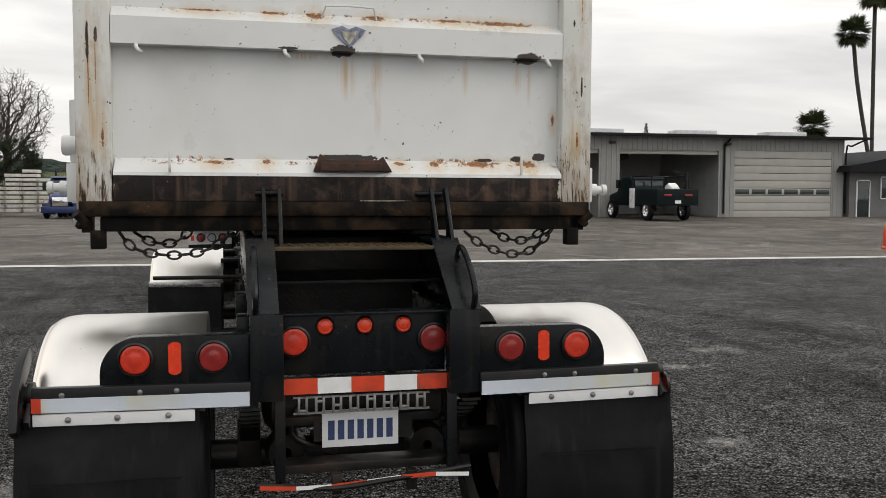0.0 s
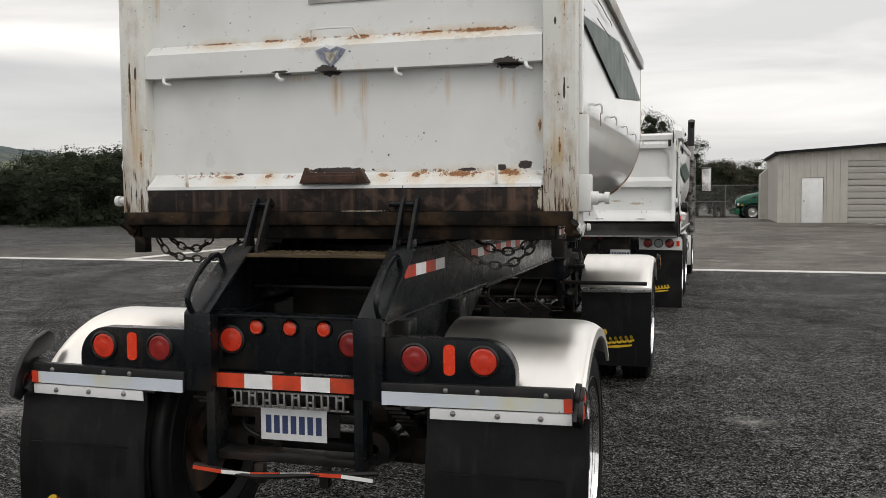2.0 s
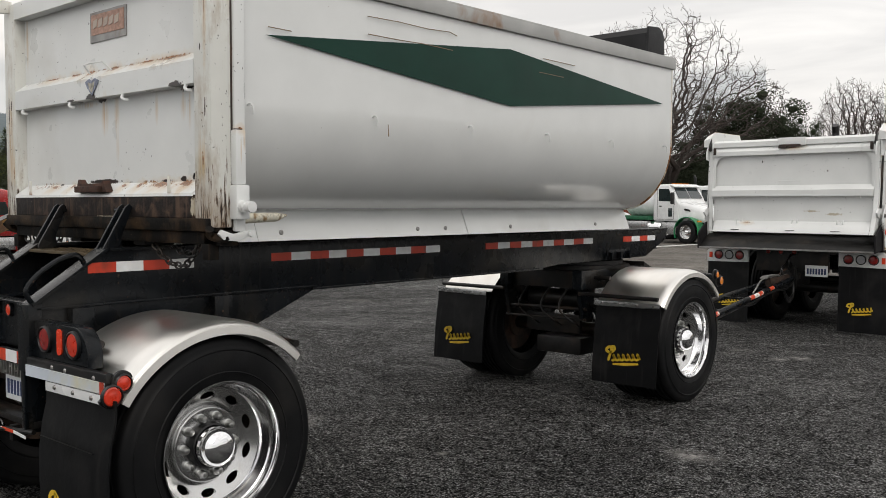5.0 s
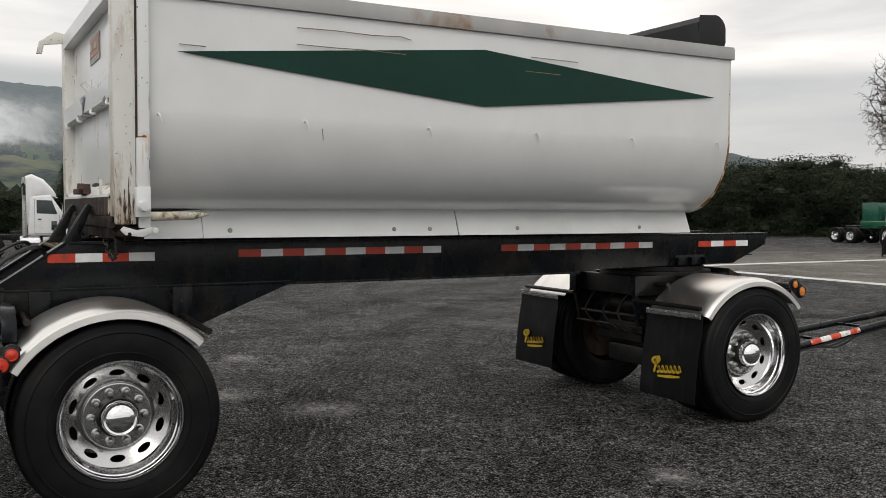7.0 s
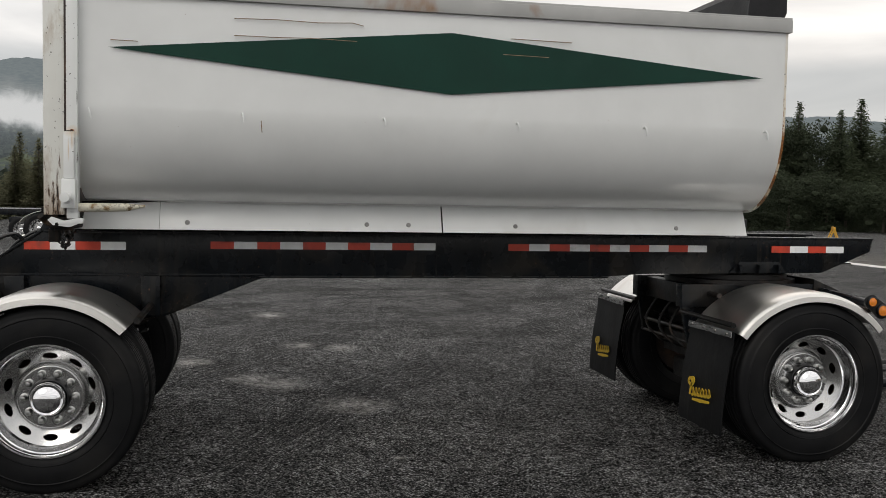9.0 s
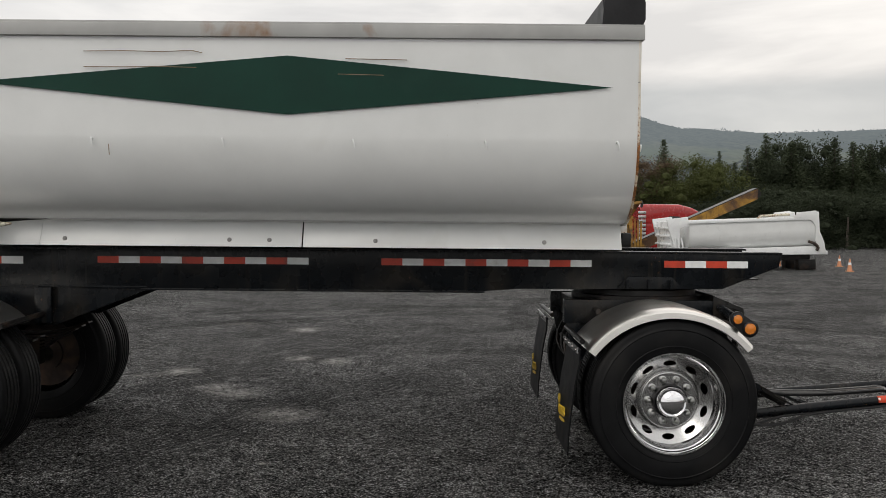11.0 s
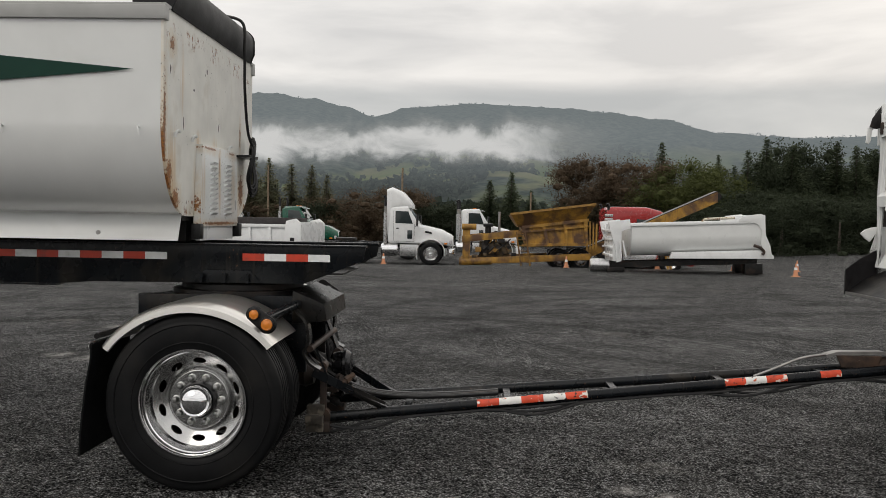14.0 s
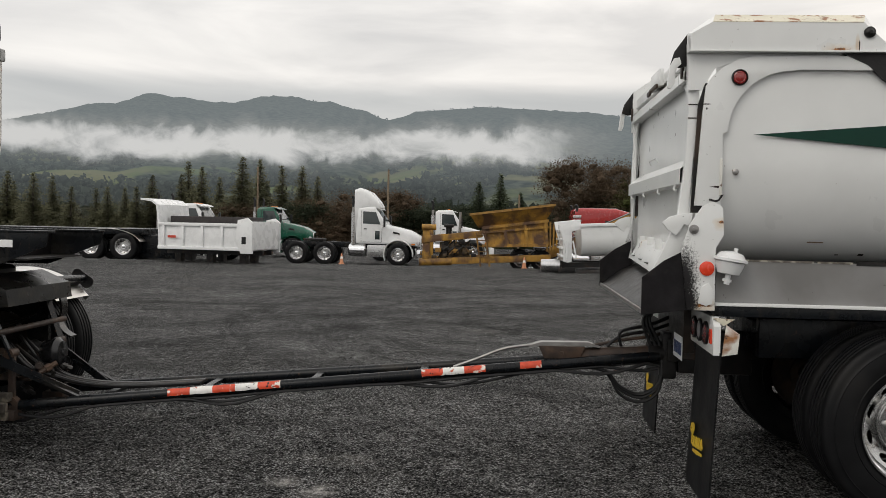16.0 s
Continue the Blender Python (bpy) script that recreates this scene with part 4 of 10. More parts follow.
def loose_crumbs(count=46000):
    """Loose crumbs lying proud of the yard round the trailer: small eight-sided lumps."""
    rng = np.random.RandomState(5)
    x, y = rng.uniform(-4.5, 5.6, count), rng.uniform(2.2, 17.5, count)
    r = 0.004 + 0.0065 * rng.rand(count) ** 2.2
    z = np.array([height(a, b_) for a, b_ in zip(x, y)]) + r * 0.25
    turn = rng.uniform(0, 2 * math.pi, count)
    six = np.array([(1, 0, 0), (0, 1, 0), (-1, 0, 0), (0, -1, 0), (0, 0, 0.75), (0, 0, -0.5)])
    v = np.repeat(six[None], count, axis=0) * r[:, None, None] * rng.uniform(0.6, 1.35, (count, 6, 1))
    c, s_ = np.cos(turn)[:, None], np.sin(turn)[:, None]
    v = np.stack((v[:, :, 0] * c - v[:, :, 1] * s_ + x[:, None], v[:, :, 0] * s_ + v[:, :, 1] * c + y[:, None], v[:, :, 2] + z[:, None]), axis=2)
    tri = np.array([(0, 1, 4), (1, 2, 4), (2, 3, 4), (3, 0, 4), (1, 0, 5), (2, 1, 5), (3, 2, 5), (0, 3, 5)])
    f = (tri[None] + 6 * np.arange(count)[:, None, None]).reshape(-1, 3)
    me = bpy.data.meshes.new("gravel")
    me.from_pydata(v.reshape(-1, 3).tolist(), [], f.tolist())
    me.materials.append(leaf_mat("loose_asphalt_crumbs", (0.115, 0.113, 0.11), 0.75, 0.0))
    return tagged(new("gravel", me), "loose dark asphalt crumbs scattered over the yard", "gravel", kind="stuff")


loose_crumbs()


def painted_line(name, pts, w):
    """A worn paint line laid 4 mm over the paving."""
    bm = B()
    dense = []
    for (x0, y0), (x1, y1) in zip(pts, pts[1:]):
        k = max(2, int(math.hypot(x1 - x0, y1 - y0) / 0.8))
        dense += [(x0 + (x1 - x0) * i / k, y0 + (y1 - y0) * i / k) for i in range(k)]
    dense.append(pts[-1])
    prev = None
    for i, (x, y) in enumerate(dense):
        a = dense[max(i - 1, 0)]
        b = dense[min(i + 1, len(dense) - 1)]
        dx, dy = b[0] - a[0], b[1] - a[1]
        L = math.hypot(dx, dy)
        ww = w * (0.5 + 0.06 * noise.noise((x * 2, y * 2, 5)))
        p, q = (x - dy / L * ww, y + dx / L * ww), (x + dy / L * ww, y - dx / L * ww)
        row = [bm.verts.new((p[0], p[1], height(*p) + 0.006)), bm.verts.new((q[0], q[1], height(*q) + 0.006))]
        if prev:
            bm.faces.new((prev[0], prev[1], row[1], row[0]))
        prev = row
    return solo(name, bm, WHITE_LINE, "worn white line painted on the paving", "road marking", kind="structure")


painted_line("lane_line", [(-20, 23.9), (-6, 23.35), (8, 22.85), (30, 22.1)], 0.52)
painted_line("lane_line", [(-14.5, 23.75), (-14.4, 28), (-14.1, 33), (-13.8, 42)], 0.5)
painted_line("bay_line", [(9.4, 44), (8.6, 47.2)], 0.14)
painted_line("bay_line", [(13.6, 41), (13.9, 46.5)], 0.14)

# ---- the dump trailer: frame and rear axle ----
trailer = thing("dump_trailer", (0, 7.4, 0), "black steel two-axle trailer frame with aluminium fenders and red-and-silver tape", "trailer")


def tp(name, bm, material, label="", parent=None, smooth=35):
    return part(name, bm, material, parent or trailer, label, True, smooth)


for s in (-1, 1):
    # deep side rail: sloped tail, deep rear, taper and cut nose
    bm = B()
    out = [(4.44, 1.24), (4.78, 1.465), (4.83, 1.50), (10.86, 1.50), (10.84, 1.40), (10.43, 1.235), (8.95, 1.225), (8.62, 1.20), (6.24, 1.195), (4.44, 1.215)]
    plate(bm, out, "x", s * 0.43, s * 0.446, 0.003)
    box(bm, s * 0.34, s * 0.458, 4.83, 10.86, 1.490, 1.505, 0.003)
    box(bm, s * 0.34, s * 0.458, 6.20, 8.70, 1.193, 1.207, 0.003)
    beam(bm, (s * 0.40, 4.42, 1.235), (s * 0.40, 4.82, 1.503), 0.12, 0.014, bevel=0.002)
    tp("frame_rail", bm, BLACK_STEEL, "long black steel frame rail")
    # suspension hanger box under the rail
    bm = B()
    plate(bm, [(4.44, 1.225), (6.24, 1.20), (5.57, 0.93), (4.98, 0.93), (4.60, 1.0), (4.44, 1.05)], "x", s * 0.40, s * 0.438, 0.003)
    box(bm, s * 0.36, s * 0.452, 4.44, 6.24, 1.208, 1.222, 0.002)
    for y in (4.66, 5.50):
        box(bm, s * 0.43, s * 0.50, y - 0.06, y + 0.06, 0.95, 1.21, 0.006)
    tp("hanger", bm, BLACK_STEEL)
    # small rear grab handle on the sloped tail
    bm = B()
    tube(bm, curve([(s * 0.43, 4.425, 1.25), (s * 0.43, 4.40, 1.31), (s * 0.43, 4.46, 1.385), (s * 0.43, 4.57, 1.455), (s * 0.43, 4.66, 1.475), (s * 0.43, 4.70, 1.43)], 6), 0.013)
    tp("grab_handle", bm, BLACK_STEEL)
    # rear post
    bm = B()
    box(bm, s * 0.325, s * 0.452, 4.40, 4.47, 0.905, 1.24, 0.006)
    tp("rear_post", bm, BLACK_STEEL)
    bm = B()
    box(bm, s * 0.335, s * 0.352, 4.42, 4.55, 0.58, 0.93, 0.004)
    box(bm, s * 0.32, s * 0.36, 4.415, 4.43, 0.58, 0.92, 0.003)
    tp("post_leg", bm, BLACK_STEEL)
    # light box with a rounded outer corner
    bm = B()
    o = [(s * 0.455, 0.985), (s * 0.995, 0.985)] + [(s * (0.86 + 0.135 * math.cos(a)), 1.03 + 0.135 * math.sin(a)) for a in (radians(t) for t in range(0, 91, 9))] + [(s * 0.455, 1.165)]
    plate(bm, o, "y", 4.425, 4.50, 0.004)
    box_ob = tp("light_box", bm, BLACK_STEEL, "black light box with two red lamps")
    for x, lens in ((0.585, RED_LENS_DARK), (0.868, RED_LENS)):
        round_lamp(box_ob, s * x, 4.425, 1.083, 0.054, lens)
    bm = B()
    plate(bm, [(s * 0.727 + 0.024 * math.cos(a) * 1.0, 1.083 + (0.044 if math.sin(a) > 0 else -0.044) + 0.018 * math.sin(a)) for a in (2 * math.pi * k / 20 for k in range(20))], "y", 4.419, 4.425)
    part("reflector", bm, RED_REFLECTOR, box_ob)
    # bumper strip and mud-flap bar
    bm = B()
    beam(bm, (s * 0.45, 4.405, 0.945), (s * 1.225, 4.405, 0.955), 0.035, 0.085, bevel=0.006)
    bump_ob = tp("bumper_bar", bm, BLACK_PLASTIC)
    bm = B()
    plate(bm, [(s * 0.455, 0.898), (s * 1.215, 0.908), (s * 1.215, 0.958), (s * 0.455, 0.952)], "y", 4.380, 4.387)
    part("reflective_strip", bm, BLUE_TAPE, bump_ob, "weathered silver-blue reflective strip")
    bm = B()
    plate(bm, [(s * 1.19, 0.907), (s * 1.222, 0.908), (s * 1.222, 0.962), (s * 1.19, 0.960)], "y", 4.376, 4.380)
    part("red_strip_end", bm, RED_TAPE, bump_ob)
    for x in (0.72, 0.85, 1.12):
        bm = B()
        lathe(bm, [(-0.008, 0.004), (-0.006, 0.009), (0.0, 0.011)], 10, "y", (s * x, 4.388, 0.968))
        part("bolt", bm, DULL_METAL, bump_ob)
    bm = B()
    plate(bm, [(s * 0.655, 0.851), (s * 1.22, 0.858), (s * 1.22, 0.902), (s * 0.655, 0.895)], "y", 4.385, 4.393, 0.001)
    fb = tp("flap_bar", bm, WHITE_CLEAN, "pale aluminium mud-flap bar")
    for x in (0.75, 0.93, 1.10):
        bm = B()
        lathe(bm, [(-0.009, 0.003), (-0.007, 0.009), (0.0, 0.012)], 10, "y", (s * x, 4.385, 0.877))
        part("bolt", bm, DULL_METAL, fb)
    # mud flap, bowed backward
    bm = B()
    pts = [(4.398, 0.885), (4.392, 0.80), (4.365, 0.70), (4.345, 0.58), (4.338, 0.42), (4.345, 0.26), (4.355, 0.13)]
    strip(bm, pts, 0.010, s * 0.64, s * 1.285)
    bmesh.ops.subdivide_edges(bm, edges=[e for e in bm.edges if abs(e.verts[0].co.x - e.verts[1].co.x) > 0.3], cuts=6)
    for v in bm.verts:
        u = (abs(v.co.x) - 0.96) / 0.32
        v.co.y += 0.035 * u * u * (0.885 - v.co.z)
    flap = tp("mud_flap", bm, FLAP_RUBBER, "black rubber mud flap")
    flap_mark(flap, s * 0.95, 4.345, 0.27, 0.36)
    bm = B()
    box(bm, s * 0.70, s * 1.20, 4.330, 4.340, 0.650, 0.654)
    part("moulded_line", bm, RUBBER, flap)
    # marker lamps at the fender corner
    bm = B()
    plate(bm, [(p[0], p[1]) for p in arc(4.458, 0.958, 0.050, 20, 200, 8) + arc(4.398, 0.903, 0.055, 200, 380, 8)], "x", s * 1.225, s * 1.245, 0.003)
    br = tp("marker_bracket", bm, BLACK_PLASTIC)
    round_lamp(br, s * 1.247, 4.455, 0.953, 0.034, RED_LENS, axis="x", sgn=s, name="marker_lamp")
    round_lamp(br, s * 1.249, 4.400, 0.903, 0.042, RED_LENS, axis="x", sgn=s, name="marker_lamp")
    crowned_fender(trailer, s, 4.985, 0.50, 0.680, 0.680, 146, 45, 0.62, 1.245, 0.040, 0.11)
    # fender brackets
    bm = B()
    bar(bm, (s * 0.45, 5.50, 1.02), (s * 1.15, 5.50, 1.0), 0.02)
    tp("fender_bracket", bm, GRIMY_STEEL)
    bm = B()
    bar(bm, (s * 0.45, 4.56, 1.08), (s * 0.86, 4.56, 1.07), 0.02)
    tp("fender_bracket", bm, GRIMY_STEEL)
    wheel(trailer, s * 1.205, 5.0, 0.545, s)
    # leaf springs
    bm = B()
    for k in range(6):
        L = 0.48 - 0.055 * k
        strip(bm, [(5.0 + L * u, 0.80 - 0.03 * k - 0.09 * (1 - u * u) + 0.045) for u in (-1, -0.6, -0.3, 0, 0.3, 0.6, 1)], 0.012, s * 0.41, s * 0.49)
    box(bm, s * 0.40, s * 0.50, 4.92, 5.08, 0.50, 0.72, 0.006)
    tp("leaf_spring", bm, GRIMY_STEEL)
    # tape on the rail
    tape(trailer, "x", s * 0.446, 4.71, 1.405, 4, 0.157, 0.054, True, out=s * 0.003)
    tape(trailer, "x", s * 0.446, 5.88, 1.414, 10, 0.1535, 0.050, True, out=s * 0.003)
    tape(trailer, "x", s * 0.446, 7.945, 1.414, 10, 0.153, 0.050, True, out=s * 0.003)
    tape(trailer, "x", s * 0.446, 10.005, 1.414, 4, 0.152, 0.050, True, out=s * 0.003)
    # side brackets near the turntable
    bm = B()
    for y in (9.72, 9.88, 10.04):
        plate(bm, [(y, 1.30), (y + 0.02, 1.30), (y + 0.02, 1.235), (y, 1.235)], "x", s * 0.446, s * 0.50)
    plate(bm, [(9.66, 1.235), (9.74, 1.32), (10.06, 1.32), (10.14, 1.235)], "x", s * 0.446, s * 0.458, 0.002)
    tp("rail_stiffener", bm, BLACK_STEEL)

# bent black bracket standing up at one fender corner
bm = B()
plate(bm, [(4.30, 0.86), (4.345, 0.83), (4.375, 0.86), (4.40, 0.93), (4.46, 1.0), (4.53, 1.03), (4.575, 1.06), (4.575, 1.10), (4.535, 1.12), (4.45, 1.09), (4.37, 1.02), (4.32, 0.94)], "x", -1.285, -1.255, 0.006)
tp("bent_bracket", bm, BLACK_PLASTIC, "bent black corner bracket")

# axle beam, brake chambers
bm = B()
bar(bm, (-0.75, 5.0, 0.545), (0.75, 5.0, 0.545), 0.065, 20)
tp("axle", bm, GRIMY_STEEL)
for s in (-1, 1):
    bm = B()
    lathe(bm, [(-0.08, 0.02), (-0.08, 0.075), (-0.02, 0.085), (0.0, 0.09), (0.02, 0.085), (0.07, 0.075), (0.07, 0.02)], 24, "y", (s * 0.30, 4.78, 0.62))
    bar(bm, (s * 0.30, 4.80, 0.62), (s * 0.34, 5.0, 0.64), 0.012)
    tp("brake_chamber", bm, GRIMY_STEEL)

# rear centre panel and its lamps
bm = B()
plate(bm, [(-0.33, 0.985), (0.33, 0.985), (0.33, 1.228), (-0.33, 1.228)], "y", 4.505, 4.525, 0.003)
box(bm, -0.33, 0.33, 4.46, 4.56, 1.222, 1.234, 0.003)
panel = tp("tail_panel", bm, BLACK_STEEL, "black rear panel with five red lamps")
for x, z, r, lens in ((-0.279, 1.118, 0.053, RED_LENS), (-0.158, 1.176, 0.031, RED_REFLECTOR), (0.0, 1.176, 0.031, RED_REFLECTOR), (0.156, 1.176, 0.031, RED_REFLECTOR), (0.279, 1.116, 0.053, RED_LENS_DARK)):
    round_lamp(panel, x, 4.505, z, r, lens)
tape(panel, "y", 4.448, -0.325, 0.950, 5, 0.132, 0.062, True, (ORANGE_TAPE, WHITE_TAPE))
bm = B()
box(bm, -0.33, 0.33, 4.449, 4.475, 0.912, 0.984, 0.003)
tp("tail_crossbar", bm, BLACK_STEEL)
# cast name panel kept plain, and the number plate
bm = B()
box(bm, -0.285, 0.265, 4.498, 4.505, 0.826, 0.834)
box(bm, -0.285, 0.265, 4.498, 4.505, 0.890, 0.898)
for k in range(8):
    x = -0.268 + k * 0.068
    box(bm, x, x + 0.010, 4.488, 4.502, 0.828, 0.897, 0.002)
    box(bm, x + 0.030, x + 0.040, 4.488, 4.502, 0.828, 0.897, 0.002)
    z = (0.842, 0.878, 0.860)[k % 3]
    box(bm, x + 0.008, x + 0.032, 4.489, 4.501, z - 0.005, z + 0.005, 0.002)
tp("cast_name_panel", bm, mat("cast_aluminium", (0.5, 0.49, 0.47), 0.4, metal=1.0, vary=0.15, scale=20), "plain cast aluminium bars")
number_plate(trailer, -0.012, 4.545, 0.752, 0.312)
bm = B()
box(bm, -0.20, 0.20, 4.551, 4.561, 0.70, 0.80)
box(bm, -0.32, 0.32, 4.561, 4.60, 0.765, 0.80, 0.004)
tp("plate_bracket", bm, GRIMY_STEEL)
# low rear bar with worn tape
bm = B()
tube(bm, curve([(-0.43, 4.43, 0.575), (-0.15, 4.40, 0.556), (0.1, 4.40, 0.576), (0.42, 4.43, 0.600)], 5), 0.013, 8)
box(bm, -0.36, 0.36, 4.46, 4.58, 0.60, 0.635, 0.004)
for x in (-0.12, 0.18):
    box(bm, x - 0.02, x + 0.02, 4.42, 4.46, 0.52, 0.60, 0.003)
low = tp("under_bar", bm, GRIMY_STEEL)
for i in range(6):
    x0 = -0.42 + i * 0.138
    bm = B()
    p, q = Vector((x0, 4.395, 0.574 - 0.012 * math.sin(i))), Vector((x0 + 0.136, 4.395, 0.574 - 0.012 * math.sin(i + 1)))
    beam(bm, p, q, 0.004, 0.015)
    part("reflective_tape", bm, ORANGE_TAPE if i % 2 == 0 else WHITE_TAPE, low)
# cross members and inner deck
for i, (y, z0, z1) in enumerate(((5.6, 1.22, 1.48), (6.6, 1.22, 1.48), (7.6, 1.22, 1.48), (8.6, 1.24, 1.48), (9.5, 1.25, 1.48), (10.4, 1.28, 1.48))):
    bm = B()
    box(bm, -0.43, 0.43, y - 0.05, y + 0.05, z0, z1, 0.006)
    tp("crossmember", bm, GRIMY_STEEL)
bm = B()
box(bm, -0.34, 0.34, 4.76, 5.02, 1.46, 1.476, 0.002)
for i in range(16):
    for j in range(5):
        x, y = -0.31 + i * 0.041, 4.785 + j * 0.05
        beam(bm, (x - 0.009, y - (0.009 if (i + j) % 2 else -0.009), 1.478), (x + 0.009, y + (0.009 if (i + j) % 2 else -0.009), 1.478), 0.006, 0.005)
tp("step_plate", bm, TREADPLATE, "rusty tread plate step")
bm = B()
box(bm, -0.42, 0.42, 4.98, 10.7, 1.30, 1.312)
tp("inner_deck", bm, GRIMY_STEEL)
bm = B()
box(bm, -0.34, 0.34, 5.25, 5.27, 0.98, 1.28)
tp("inner_bulkhead", bm, GRIMY_STEEL)
# air lines and hoses behind the panel
for k, pts in enumerate(([(0.1, 4.9, 0.95), (0.2, 4.7, 0.88), (0.05, 4.6, 0.75), (-0.2, 4.7, 0.7)], [(-0.1, 5.0, 1.0), (-0.22, 4.75, 0.86), (-0.28, 4.6, 0.72), (-0.1, 4.6, 0.64)])):
    bm = B()
    tube(bm, curve(pts, 8), 0.012)
    tp("air_hose", bm, GRIMY_STEEL)
# air tank
bm = B()
lathe(bm, [(-0.40, 0.02), (-0.39, 0.07), (-0.36, 0.10), (0.36, 0.10), (0.39, 0.07), (0.40, 0.02)], 28, "x", (0, 4.80, 0.80))
tp("air_tank", bm, GRIMY_STEEL)

# ---- the dump box on the trailer ----
GATE_CHIPS = [(-0.02, 2.335, 0.062, 0.024), (0.84, 2.33, 0.065, 0.026), (-0.26, 2.335, 0.05, 0.008), (0.0, 1.862, 0.18, 0.016), (0.80, 1.866, 0.03, 0.014), (0.915, 1.876, 0.035, 0.02), (0.64, 1.858, 0.05, 0.009), (-0.52, 1.85, 0.025, 0.007)]
GATE_RUST = [(-0.36, 1.838, 0.03, 0.012), (-0.58, 1.836, 0.05, 0.01), (0.24, 1.838, 0.03, 0.01), (0.40, 1.836, 0.03, 0.014), (0.62, 1.84, 0.09, 0.018), (0.85, 1.84, 0.06, 0.014), (0.72, 2.492, 0.16, 0.012), (0.46, 2.495, 0.1, 0.008), (-0.14, 2.49, 0.05, 0.02), (0.13, 2.49, 0.06, 0.014), (-0.62, 2.495, 0.1, 0.006), (-0.34, 2.495, 0.05, 0.008), (0.98, 2.05, 0.008, 0.03)]
GATE_RUNS = [(0.0, 2.24, 0.05, 0.13), (0.135, 2.24, 0.032, 0.14), (-0.2, 2.31, 0.14, 0.022), (0.80, 2.24, 0.03, 0.09), (0.86, 2.22, 0.025, 0.12), (0.14, 2.05, 0.02, 0.12), (0.55, 2.24, 0.02, 0.1), (-0.97, 2.75, 0.02, 0.2), (0.86, 1.82, 0.05, 0.05)]
GATE_PAINT = stained_paint("rust_spotted_tailgate_paint", GATE_CHIPS, GATE_RUST, GATE_RUNS, ((1.822, 1.866, 0.54), (2.474, 2.505, 0.53)), specks=0.02)
SILL_PAINT = stained_paint("scraped_sill_steel", pale=[(1.0, 1.72, 0.02, 0.05), (-1.01, 1.72, 0.014, 0.05), (0.15, 1.668, 0.12, 0.003)], source=SILL)
GATE_POST = stained_paint("scraped_post_paint", [(-1.095, 2.34, 0.007, 0.10), (-1.062, 2.36, 0.008, 0.035), (1.10, 2.2, 0.006, 0.05), (1.06, 2.5, 0.006, 0.02)], [(-1.093, 2.18, 0.0025, 0.14), (-1.064, 2.24, 0.0022, 0.10), (-1.04, 1.95, 0.006, 0.05), (1.08, 1.95, 0.006, 0.05), (1.1, 2.7, 0.003, 0.2)], [(-1.07, 2.0, 0.06, 0.22), (1.07, 1.95, 0.05, 0.18), (-1.09, 2.3, 0.02, 0.25)], scrape=(2.12, 1.64), specks=0.05, source=mat("worn_cream_paint", (0.70, 0.70, 0.66), 0.42, vary=0.06, scale=4, second=(0.5, 0.45, 0.34), second_scale=4, second_range=(0.6, 0.75)))
TUBE_PAINT = stained_paint("edge_chipped_tube_paint", [(5.135, 2.104, 0.03, 0.004), (5.172, 2.3, 0.002, 0.05), (5.172, 1.95, 0.002, 0.04), (5.11, 2.5, 0.002, 0.04)], [(5.15, 2.11, 0.02, 0.006)], [(5.15, 2.05, 0.012, 0.06), (5.13, 2.0, 0.006, 0.08)], specks=0.02, axis="y")
PIPE_RUST = mat("black_specked_pipe_paint", (0.58, 0.55, 0.45), 0.6, vary=0.15, scale=14, second=(0.24, 0.15, 0.06), second_scale=16, second_range=(0.48, 0.6), speckle=(0.03, 0.025, 0.02), speckle_scale=70, speckle_cut=0.53, bump=0.002)
dbox = thing("dump_box", (0, 7.4, 1.51), "white steel dump box with a green diamond stripe, rusting tailgate", "dump box")


def dp(name, bm, material, label="", parent=None, smooth=35):
    return part(name, bm, material, parent or dbox, label, True, smooth)


def tub_line(hw, z_top, z_turn, z_bot, x_bot, n=18):
    """Half a tub's cross-section, from the rim down to the floor."""
    return [(hw, z_top), (hw, (z_top + z_turn) / 2)] + [(x_bot + (hw - x_bot) * math.cos(a), z_turn - (z_turn - z_bot) * math.sin(a)) for a in (math.pi / 2 * i / n for i in range(n + 1))]


def tub_shell(bm, hw, z_top, z_turn, z_bot, x_bot, y0, y1, thick=0.012):
    half = tub_line(hw, z_top, z_turn, z_bot, x_bot)
    full = [(-x, z) for x, z in half] + half[::-1]
    strip(bm, full, thick, y0, y1, "y")


bm = B()
tub_shell(bm, 1.11, 2.93, 2.28, 1.705, 0.64, 5.14, 9.66)
shell = dp("shell", bm, SHELL_WHITE, "white painted curved steel side shell", smooth=50)
# front wall with the same outline, cream, rust along its edge
FRONT_RUST = [(1.09, 2.2, 0.03, 0.4), (1.0, 1.93, 0.06, 0.13), (0.87, 1.80, 0.07, 0.08), (0.36, 1.65, 0.26, 0.02), (0.95, 2.78, 0.05, 0.05), (-0.75, 1.9, 0.08, 0.15), (-0.72, 2.35, 0.02, 0.1)]
FRONT_RUNS = [(0.45, 1.95, 0.05, 0.25), (0.1, 2.0, 0.05, 0.22), (0.3, 1.9, 0.25, 0.32), (-0.2, 1.95, 0.2, 0.3), (0.95, 2.0, 0.14, 0.35), (0.75, 2.6, 0.05, 0.3), (0.4, 2.2, 0.08, 0.1), (0.0, 2.2, 0.08, 0.1)]
